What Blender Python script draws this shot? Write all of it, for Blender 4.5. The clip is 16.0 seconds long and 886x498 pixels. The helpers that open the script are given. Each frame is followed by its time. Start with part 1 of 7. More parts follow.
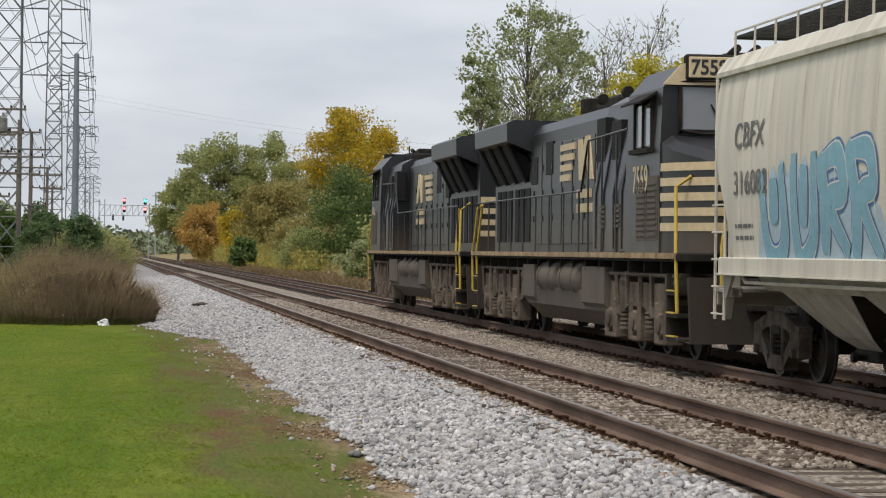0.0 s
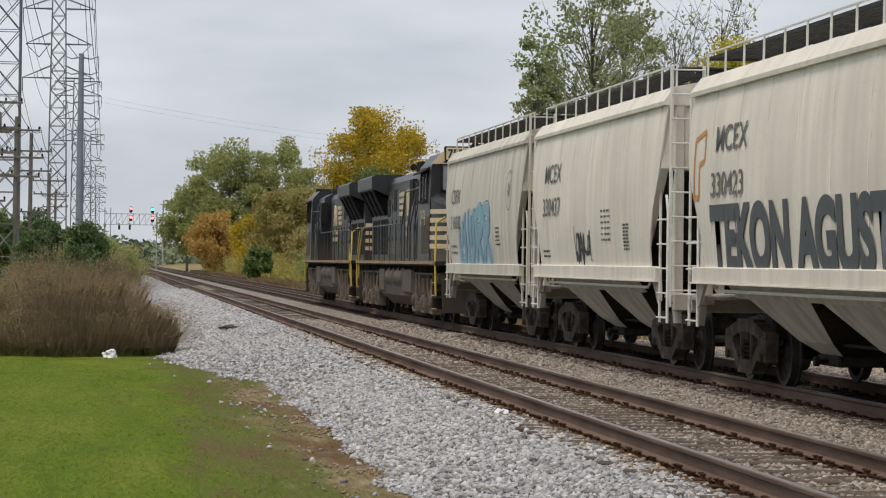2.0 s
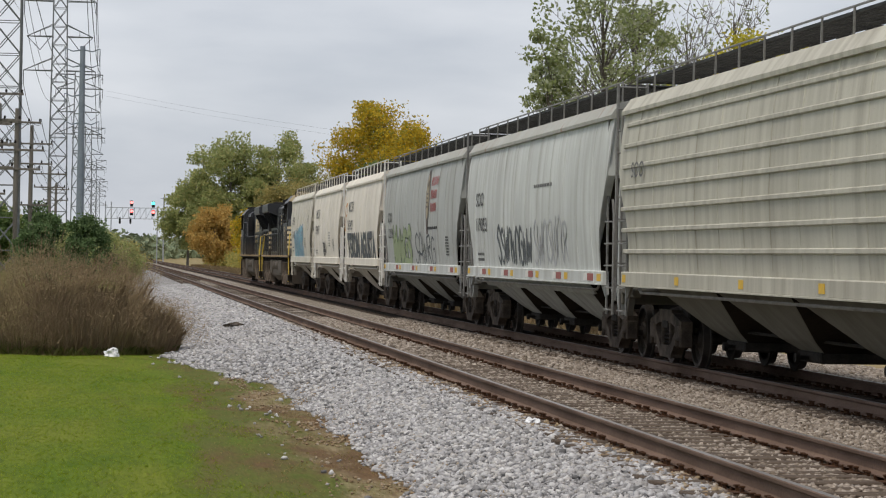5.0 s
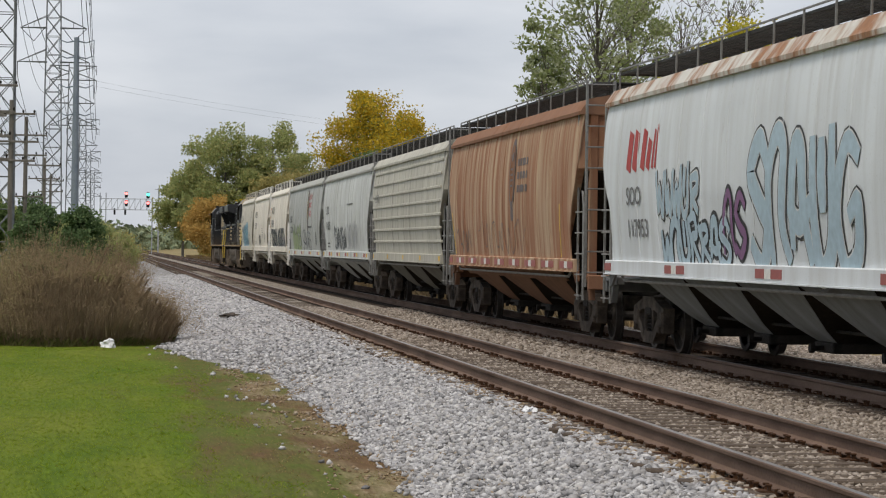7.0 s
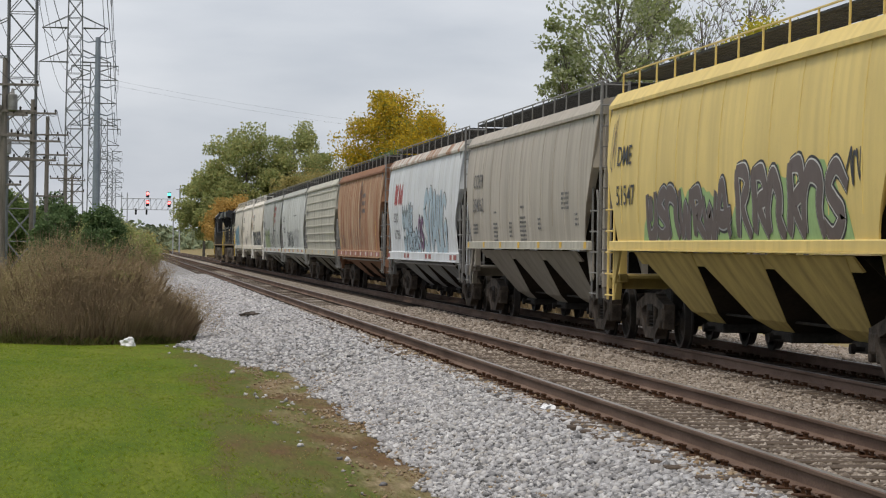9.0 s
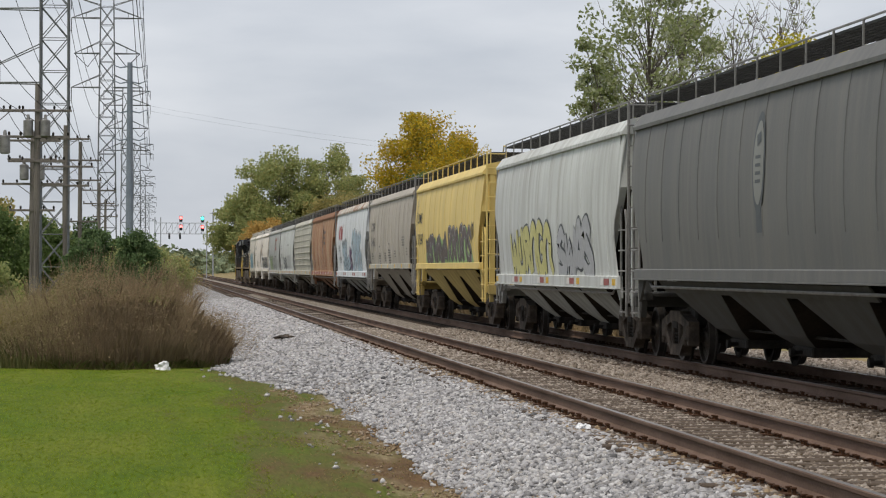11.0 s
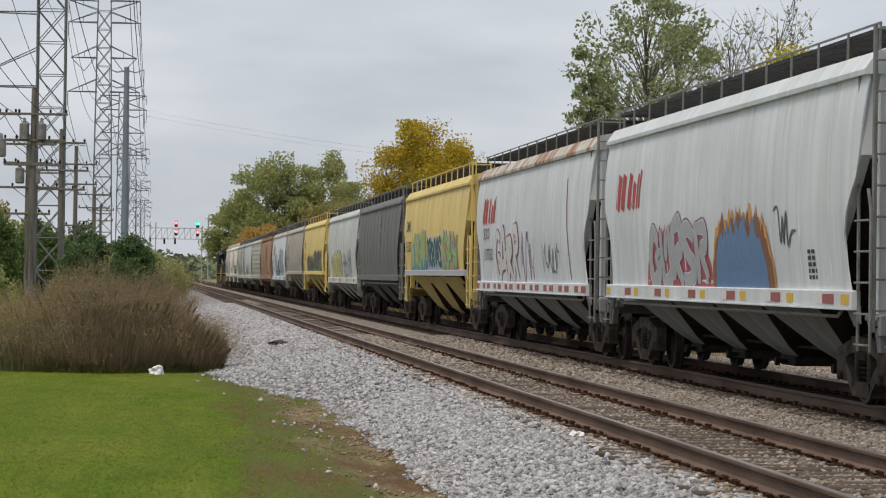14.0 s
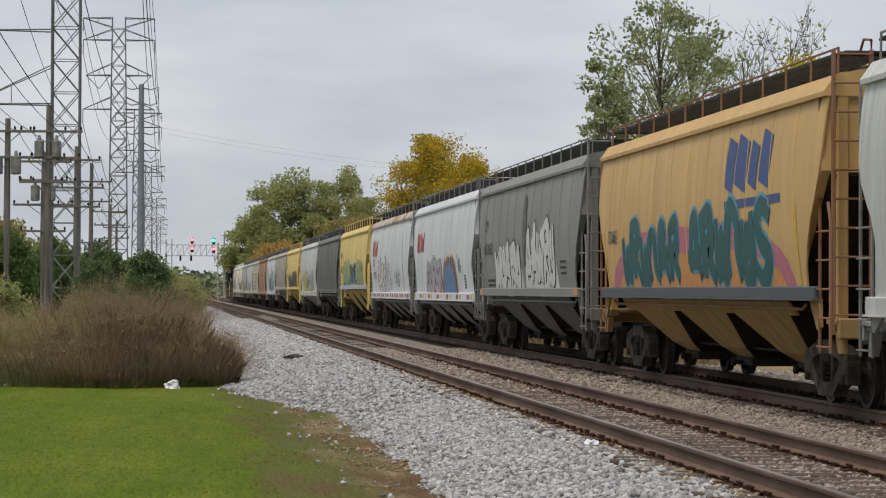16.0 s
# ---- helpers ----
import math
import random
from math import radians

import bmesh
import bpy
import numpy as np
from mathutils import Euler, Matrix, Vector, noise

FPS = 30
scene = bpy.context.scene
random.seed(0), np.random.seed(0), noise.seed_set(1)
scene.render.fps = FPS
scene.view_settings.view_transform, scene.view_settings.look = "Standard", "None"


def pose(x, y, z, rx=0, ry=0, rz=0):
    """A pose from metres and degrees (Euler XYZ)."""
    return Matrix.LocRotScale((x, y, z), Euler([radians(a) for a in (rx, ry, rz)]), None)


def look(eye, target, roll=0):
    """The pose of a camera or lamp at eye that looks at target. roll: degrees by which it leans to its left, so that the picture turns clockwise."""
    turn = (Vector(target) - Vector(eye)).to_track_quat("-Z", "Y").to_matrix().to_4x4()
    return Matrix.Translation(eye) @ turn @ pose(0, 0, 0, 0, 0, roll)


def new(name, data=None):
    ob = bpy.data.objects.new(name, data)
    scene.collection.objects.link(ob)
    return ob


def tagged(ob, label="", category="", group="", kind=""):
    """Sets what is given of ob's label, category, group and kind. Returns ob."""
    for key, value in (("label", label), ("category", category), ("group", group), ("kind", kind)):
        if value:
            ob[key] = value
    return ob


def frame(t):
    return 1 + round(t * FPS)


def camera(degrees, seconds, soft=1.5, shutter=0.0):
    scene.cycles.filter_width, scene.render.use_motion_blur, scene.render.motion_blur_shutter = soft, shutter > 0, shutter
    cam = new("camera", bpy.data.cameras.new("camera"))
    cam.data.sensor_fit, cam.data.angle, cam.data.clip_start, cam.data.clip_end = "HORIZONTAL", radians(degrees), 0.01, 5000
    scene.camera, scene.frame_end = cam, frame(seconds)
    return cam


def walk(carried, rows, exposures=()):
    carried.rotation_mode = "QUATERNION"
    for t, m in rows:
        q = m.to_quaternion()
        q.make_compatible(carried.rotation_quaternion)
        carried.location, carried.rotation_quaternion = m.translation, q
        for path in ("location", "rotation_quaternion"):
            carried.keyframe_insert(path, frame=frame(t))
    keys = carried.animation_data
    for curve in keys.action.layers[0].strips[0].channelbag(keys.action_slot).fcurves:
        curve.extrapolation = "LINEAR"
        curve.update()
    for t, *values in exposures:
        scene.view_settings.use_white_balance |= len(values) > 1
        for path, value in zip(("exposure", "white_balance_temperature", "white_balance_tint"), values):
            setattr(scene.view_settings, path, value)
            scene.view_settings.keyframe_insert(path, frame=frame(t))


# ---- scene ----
cam = camera(19.6, 16.0, soft=1.15)
PATH = [
    (0, (-4.950, -18.000, 1.570), (-3.6289, -8.0877, 1.5826), 0.70),
    (0.5, (-4.950, -14.500, 1.570), (-3.6608, -4.5835, 1.6048), 0.70),
    (1, (-4.950, -6.000, 1.570), (-3.6248, 3.9117, 1.6139), 0.70),
    (1.5, (-4.950, -3.200, 1.570), (-3.6459, 6.7144, 1.6306), 0.70),
    (2, (-4.950, -2.000, 1.570), (-3.6514, 7.9152, 1.6222), 0.70),
    (2.5, (-4.950, -0.800, 1.570), (-3.6771, 9.1185, 1.6333), 0.70),
    (3, (-4.934, 0.000, 1.572), (-3.6561, 9.9177, 1.6449), 0.63),
    (3.5, (-4.990, 0.000, 1.602), (-3.7231, 9.9193, 1.6478), 0.84),
    (4, (-4.996, 0.000, 1.595), (-3.7082, 9.9167, 1.6317), 0.94),
    (6.5, (-5.007, 0.000, 1.599), (-3.7058, 9.9150, 1.6129), 1.03),
    (7, (-5.015, 0.000, 1.593), (-3.6964, 9.9126, 1.5880), 0.74),
    (7.5, (-4.965, 0.000, 1.560), (-3.6780, 9.9168, 1.5677), 0.48),
    (8, (-4.970, 0.000, 1.563), (-3.7382, 9.9238, 1.5815), 0.44),
    (8.5, (-4.972, 0.000, 1.568), (-3.7633, 9.9266, 1.5453), 0.80),
    (9, (-4.985, 0.000, 1.561), (-3.7481, 9.9232, 1.5559), 0.78),
    (11.5, (-4.980, 0.000, 1.553), (-3.8971, 9.9408, 1.6424), 0.11),
    (12, (-4.984, 0.000, 1.546), (-3.9014, 9.9407, 1.6476), 0.44),
    (12.5, (-4.993, 0.000, 1.546), (-3.9229, 9.9420, 1.6538), 0.48),
    (13, (-4.991, 0.000, 1.553), (-3.9243, 9.9423, 1.6638), 0.57),
    (13.5, (-4.993, 0.000, 1.551), (-3.8581, 9.9350, 1.6340), 0.64),
    (14, (-4.983, 0.000, 1.537), (-3.8567, 9.9358, 1.6434), 0.68),
    (14.5, (-4.979, 0.000, 1.547), (-3.8362, 9.9341, 1.6379), 0.57),
    (15, (-4.974, 0.000, 1.524), (-3.8574, 9.9368, 1.6355), 0.58),
    (15.5, (-4.976, 0.000, 1.525), (-3.9002, 9.9411, 1.6558), 0.42),
    (16, (-4.947, 0.000, 1.480), (-3.8837, 9.9420, 1.6440), 0.19),
]
walk(cam, [(t, look(e, g, r)) for t, e, g, r in PATH], [(0, 0.12), (0.6, 0.10), (1.5, 0.02), (3.0, 0.0), (12.5, 0.0), (14.0, -0.06), (16.0, -0.10)])

# ---- sky and sun: thin bright overcast ----
world = bpy.data.worlds.new("overcast_sky")
scene.world = world
world.use_nodes = True
wn, wl = world.node_tree.nodes, world.node_tree.links
wn.clear()
sky = wn.new("ShaderNodeTexSky")
sky.sky_type, sky.sun_disc = "NISHITA", False
sky.sun_elevation, sky.sun_rotation = radians(62), radians(225)
sky_gain = wn.new("ShaderNodeMix")
sky_gain.data_type, sky_gain.blend_type = "RGBA", "MULTIPLY"
sky_gain.inputs[0].default_value = 1.0
sky_gain.inputs[7].default_value = (0.09, 0.09, 0.09, 1)
wco = wn.new("ShaderNodeTexCoord")
wmap = wn.new("ShaderNodeMapping")
wmap.inputs["Scale"].default_value = (1.0, 1.0, 3.8)
cloud = wn.new("ShaderNodeTexNoise")
cloud.inputs["Scale"].default_value, cloud.inputs["Detail"].default_value, cloud.inputs["Roughness"].default_value = 7.5, 7.0, 0.5
ramp = wn.new("ShaderNodeValToRGB")
ramp.color_ramp.elements[0].position, ramp.color_ramp.elements[1].position = 0.32, 0.68
ramp.color_ramp.elements[0].color = (0.553, 0.589, 0.659, 1)
ramp.color_ramp.elements[1].color = (0.757, 0.780, 0.832, 1)
mixsky = wn.new("ShaderNodeMix")
mixsky.data_type = "RGBA"
mixsky.inputs[0].default_value = 0.88
wback = wn.new("ShaderNodeBackground")
wback.inputs[1].default_value = 1.0
wout = wn.new("ShaderNodeOutputWorld")
wl.new(wco.outputs["Generated"], wmap.inputs[0])
wl.new(wmap.outputs[0], cloud.inputs["Vector"])
wl.new(cloud.outputs["Fac"], ramp.inputs[0])
wl.new(sky.outputs[0], sky_gain.inputs[6])
wl.new(sky_gain.outputs[2], mixsky.inputs[6])
wl.new(ramp.outputs[0], mixsky.inputs[7])
wl.new(mixsky.outputs[2], wback.inputs[0])
wl.new(wback.outputs[0], wout.inputs[0])
sun_data = bpy.data.lights.new("sun", "SUN")
sun_data.energy, sun_data.angle, sun_data.color = 2.5, radians(20), (1.0, 0.91, 0.795)
sun = new("sun", sun_data)
sun.matrix_world = look((-30, -10, 85), (0, 20, 0))


# ---- materials ----
def nodes_of(name):
    m = bpy.data.materials.new(name)
    m.use_nodes = True
    return m, m.node_tree.nodes, m.node_tree.links, m.node_tree.nodes["Principled BSDF"]


def mix_rgb(n, l, fac, a, b, blend="MIX"):
    k = n.new("ShaderNodeMix")
    k.data_type, k.blend_type = "RGBA", blend
    for sock, v in ((k.inputs[0], fac), (k.inputs[6], a), (k.inputs[7], b)):
        if isinstance(v, bpy.types.NodeSocket):
            l.new(v, sock)
        elif isinstance(v, (int, float)):
            sock.default_value = v
        else:
            sock.default_value = (*v, 1)
    return k.outputs[2]


def noise_fac(n, l, scale, detail=4, rough=0.55, stretch=(1, 1, 1), lo=0.35, hi=0.65, shift=0.0, coord="Object"):
    co = n.new("ShaderNodeTexCoord")
    mp = n.new("ShaderNodeMapping")
    mp.inputs["Scale"].default_value = stretch
    mp.inputs["Location"].default_value = (shift, shift * 1.7, shift * 0.6)
    tx = n.new("ShaderNodeTexNoise")
    tx.inputs["Scale"].default_value, tx.inputs["Detail"].default_value, tx.inputs["Roughness"].default_value = scale, detail, rough
    mr = n.new("ShaderNodeMapRange")
    mr.inputs[1].default_value, mr.inputs[2].default_value = lo, hi
    l.new(co.outputs[coord], mp.inputs[0])
    l.new(mp.outputs[0], tx.inputs["Vector"])
    l.new(tx.outputs["Fac"], mr.inputs[0])
    return mr.outputs[0]


def bump_on(n, l, bsdf, height, strength=0.3, dist=0.02):
    b = n.new("ShaderNodeBump")
    b.inputs["Strength"].default_value, b.inputs["Distance"].default_value = strength, dist
    l.new(height, b.inputs["Height"])
    l.new(b.outputs[0], bsdf.inputs["Normal"])


def surface(name, c1, c2, scale=6, fine=60, rough=0.8, metal=0.0, bump=0.25, dist=0.01, stretch=(1, 1, 1), stain=None, stain_at=(0.55, 0.75), stain_scale=1.0):
    m, n, l, b = nodes_of(name)
    f1 = noise_fac(n, l, scale, stretch=stretch)
    f2 = noise_fac(n, l, fine, detail=3, lo=0.3, hi=0.7)
    col = mix_rgb(n, l, f1, c1, c2)
    col = mix_rgb(n, l, f2, col, mix_rgb(n, l, 1.0, col, (0.72, 0.72, 0.72), "MULTIPLY"))
    if stain:
        fs = noise_fac(n, l, stain_scale, detail=5, lo=stain_at[0], hi=stain_at[1], shift=7.3)
        col = mix_rgb(n, l, fs, col, stain)
    l.new(col, b.inputs["Base Color"])
    b.inputs["Roughness"].default_value, b.inputs["Metallic"].default_value = rough, metal
    if metal == 0.0:
        b.inputs["Specular IOR Level"].default_value = 0.15
    bump_on(n, l, b, f2, bump, dist)
    return m


def car_paint(name, base, dirt=(0.2, 0.17, 0.13), amount=0.45, rust=0.0, rust_colour=(0.26, 0.11, 0.045), shift=0.0, rough=0.55, streak=(0.38, 0.78)):
    """Weathered paint: runs of dirt down the sides, soft blotches and patches of rust."""
    m, n, l, b = nodes_of(name)
    runs = noise_fac(n, l, 1.0, detail=5, stretch=(2.0, 3.2, 0.22), lo=streak[0], hi=streak[1], shift=shift)
    blotch = noise_fac(n, l, 0.55, detail=6, lo=0.35, hi=0.75, shift=shift + 3.1)
    fine = noise_fac(n, l, 14, detail=5, lo=0.3, hi=0.75, shift=shift)
    pale = tuple(min(1.0, c * 1.12 + 0.003) for c in base)
    dull = tuple(c * (1 - amount) + d * amount for c, d in zip(base, dirt))
    col = mix_rgb(n, l, blotch, pale, tuple(c * 0.9 for c in base))
    col = mix_rgb(n, l, runs, col, dull)
    speck = noise_fac(n, l, 30, detail=4, lo=0.62, hi=0.75, shift=shift)
    col = mix_rgb(n, l, speck, col, mix_rgb(n, l, 0.5, col, dirt))
    if rust > 0:
        rf = noise_fac(n, l, 1.1, detail=8, rough=0.65, stretch=(1.0, 1.6, 0.5), lo=0.68 - 0.3 * rust, hi=0.82 - 0.3 * rust, shift=shift + 9)
        col = mix_rgb(n, l, rf, col, mix_rgb(n, l, fine, rust_colour, tuple(c * 0.55 for c in rust_colour)))
    l.new(col, b.inputs["Base Color"])
    b.inputs["Roughness"].default_value = rough
    b.inputs["Specular IOR Level"].default_value = 0.3 if rough < 0.7 else 0.15
    bump_on(n, l, b, fine, 0.12, 0.01)
    m["base"] = base
    return m


def plain(name, c, rough=0.6, metal=0.0):
    m, n, l, b = nodes_of(name)
    f = noise_fac(n, l, 9, detail=5, lo=0.3, hi=0.75)
    l.new(mix_rgb(n, l, f, c, tuple(v * 0.78 for v in c)), b.inputs["Base Color"])
    b.inputs["Roughness"].default_value, b.inputs["Metallic"].default_value = rough, metal
    return m


def speckled(name, colours, rough=0.9, bump=0.0, translucent=0.0):
    """A colour of its own for every loose piece of the mesh."""
    m, n, l, b = nodes_of(name)
    geo = n.new("ShaderNodeNewGeometry")
    r = n.new("ShaderNodeValToRGB")
    els = r.color_ramp.elements
    while len(els) < len(colours):
        els.new(0.5)
    for i, c in enumerate(colours):
        els[i].position, els[i].color = i / max(1, len(colours) - 1), (*c, 1)
    l.new(geo.outputs["Random Per Island"], r.inputs[0])
    col = r.outputs[0]
    if bump:
        f = noise_fac(n, l, 45, detail=4, lo=0.3, hi=0.7)
        col = mix_rgb(n, l, f, col, mix_rgb(n, l, 1.0, col, (0.75, 0.74, 0.72), "MULTIPLY"))
    l.new(col, b.inputs["Base Color"])
    b.inputs["Roughness"].default_value = rough
    b.inputs["Specular IOR Level"].default_value = 0.12
    if translucent:
        b.inputs["Subsurface Weight"].default_value = 0.0
        tr = n.new("ShaderNodeBsdfTranslucent")
        l.new(col, tr.inputs[0])
        ms = n.new("ShaderNodeMixShader")
        ms.inputs[0].default_value = translucent
        l.new(b.outputs[0], ms.inputs[1])
        l.new(tr.outputs[0], ms.inputs[2])
        l.new(ms.outputs[0], n["Material Output"].inputs[0])
    return m


def glowing(name, c, power):
    m, n, l, b = nodes_of(name)
    b.inputs["Base Color"].default_value = (*c, 1)
    b.inputs["Emission Color"].default_value = (*c, 1)
    b.inputs["Emission Strength"].default_value = power
    return m


def dust_low(m, colour, clean, thick, amount=0.85):
    """Road dust thrown up over the lower part of a body, in uneven patches."""
    n, l = m.node_tree.nodes, m.node_tree.links
    b = n["Principled BSDF"]
    src = b.inputs["Base Color"].links[0].from_socket
    co, sep = n.new("ShaderNodeTexCoord"), n.new("ShaderNodeSeparateXYZ")
    l.new(co.outputs["Object"], sep.inputs[0])
    up = n.new("ShaderNodeMapRange")
    up.inputs[1].default_value, up.inputs[2].default_value, up.inputs[3].default_value, up.inputs[4].default_value = thick, clean, amount, 0.0
    l.new(sep.outputs[2], up.inputs[0])
    mul = n.new("ShaderNodeMath")
    mul.operation = "MULTIPLY"
    l.new(up.outputs[0], mul.inputs[0])
    l.new(noise_fac(n, l, 1.6, detail=6, stretch=(1, 1, 0.35), lo=0.25, hi=0.6, shift=4.0), mul.inputs[1])
    l.new(mix_rgb(n, l, mul.outputs[0], src, colour), b.inputs["Base Color"])


STEEL_DARK = surface("sooty_steel", (0.016, 0.015, 0.014), (0.038, 0.033, 0.029), 4, 40, 0.8, 0.0, 0.3)
TRUCK_IRON = surface("dusty_cast_iron", (0.030, 0.025, 0.021), (0.115, 0.092, 0.074), 3, 30, 0.85, 0.0, 0.35)
WHEEL_STEEL = surface("wheel_steel", (0.028, 0.024, 0.021), (0.06, 0.05, 0.042), 5, 50, 0.6, 0.3, 0.2)
GALV = surface("galvanised_steel", (0.21, 0.205, 0.195), (0.33, 0.325, 0.315), 3, 40, 0.55, 0.5, 0.1)
GRATE = surface("walkway_grating", (0.035, 0.035, 0.036), (0.07, 0.07, 0.068), 5, 60, 0.7, 0.3, 0.3)
RAIL_RUST = surface("rusty_rail_side", (0.115, 0.075, 0.055), (0.19, 0.13, 0.10), 3, 50, 0.85, 0.0, 0.3, stretch=(1, 0.2, 1))
RAIL_TOP = surface("polished_rail_head", (0.33, 0.31, 0.30), (0.22, 0.19, 0.17), 2, 60, 0.42, 0.7, 0.05, stretch=(1, 0.1, 1))
SPIKE_RUST = surface("rusty_spikes", (0.045, 0.022, 0.012), (0.10, 0.05, 0.025), 8, 60, 0.9)
TIE_WOOD = surface("creosoted_tie", (0.07, 0.052, 0.04), (0.15, 0.12, 0.095), 3, 30, 0.9, 0.0, 0.5, stretch=(0.4, 6, 2))
WOOD_POLE = surface("weathered_pole_wood", (0.15, 0.135, 0.12), (0.22, 0.20, 0.18), 2, 25, 0.9, 0.0, 0.3, stretch=(4, 4, 0.3))
TOWER_STEEL = surface("tower_steel", (0.13, 0.14, 0.15), (0.22, 0.23, 0.24), 1, 10, 0.65, 0.2, 0.1)
# Steel made paler to stand in for the haze of distance.
HAZED_STEEL = surface("haze_paled_steel", (0.33, 0.35, 0.38), (0.42, 0.44, 0.47), 1, 10, 0.7, 0.0, 0.1)
MONOPOLE = surface("blue_grey_pole_steel", (0.20, 0.24, 0.29), (0.27, 0.31, 0.36), 0.6, 10, 0.55, 0.3, 0.1)
BLACK_PAINT = car_paint("black_locomotive_paint", (0.014, 0.0155, 0.019), (0.05, 0.045, 0.041), 0.4, 0.0, shift=2.0, rough=0.36)
BLACK_PAINT.node_tree.nodes["Principled BSDF"].inputs["Specular IOR Level"].default_value = 0.5
dust_low(BLACK_PAINT, (0.105, 0.078, 0.056), 2.45, 1.6, 0.75)
LOCO_IRON = surface("dust_caked_cast_iron", (0.085, 0.068, 0.054), (0.20, 0.162, 0.128), 2, 25, 0.9, 0.0, 0.35)
DUSTY_BLACK = car_paint("dusty_black_paint", (0.036, 0.031, 0.026), (0.10, 0.078, 0.060), 0.5, 0.0, shift=5.0, rough=0.7)
TANK_GREY = car_paint("dusty_fuel_tank_paint", (0.105, 0.092, 0.078), (0.17, 0.14, 0.112), 0.5, 0.0, shift=8.0, rough=0.8)
STRIPE = plain("cream_stripe_paint", (0.62, 0.50, 0.32), 0.6)
SILL_TAN = surface("dirty_sill_stripe", (0.46, 0.34, 0.20), (0.26, 0.18, 0.11), 3, 30, 0.7)
YELLOW_RAIL = plain("yellow_handrail_paint", (0.52, 0.37, 0.06), 0.55)
WHITE_PAINT = plain("white_paint", (0.72, 0.71, 0.67), 0.6)
INK = plain("black_marking_paint", (0.025, 0.025, 0.028), 0.6)
GREY_INK = plain("grey_marking_paint", (0.135, 0.135, 0.137), 0.7)
RED_INK = plain("red_marking_paint", (0.42, 0.035, 0.03), 0.6)
BLUE_INK = plain("blue_marking_paint", (0.04, 0.08, 0.24), 0.6)
YELLOW_TAPE = plain("yellow_reflector_tape", (0.72, 0.45, 0.03), 0.5)
RED_TAPE = plain("red_reflector_tape", (0.33, 0.08, 0.07), 0.5)
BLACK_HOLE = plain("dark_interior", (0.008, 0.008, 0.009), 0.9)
# Opaque panes: the grey stands in for reflections and the view through.
GLASS = nodes_of("cab_glass")[0]
gb = GLASS.node_tree.nodes["Principled BSDF"]
gb.inputs["Base Color"].default_value, gb.inputs["Roughness"].default_value = (0.24, 0.255, 0.28, 1), 0.08
gb.inputs["Specular IOR Level"].default_value = 0.8
LAMP_RED = glowing("red_signal_lens", (1.0, 0.12, 0.11), 5.0)
LAMP_GREEN = glowing("green_signal_lens", (0.05, 0.9, 0.6), 5.0)
BAG = plain("white_plastic", (0.75, 0.76, 0.78), 0.4)


# ---- geometry helpers ----
def chamfer_topology():
    bm = bmesh.new()
    pts = [(sx * (1 if a else 2), sy * (1 if b else 2), sz * (1 if c else 2)) for sx in (-1, 1) for sy in (-1, 1) for sz in (-1, 1) for a, b, c in ((0, 1, 1), (1, 0, 1), (1, 1, 0))]
    for p in pts:
        bm.verts.new(p)
    bmesh.ops.convex_hull(bm, input=bm.verts[:])
    bmesh.ops.dissolve_limit(bm, angle_limit=0.01, verts=bm.verts[:], edges=bm.edges[:])
    bm.verts.index_update()
    out = [tuple(v.co) for v in bm.verts], [tuple(v.index for v in f.verts) for f in bm.faces]
    bm.free()
    return out


CH_V, CH_F = chamfer_topology()


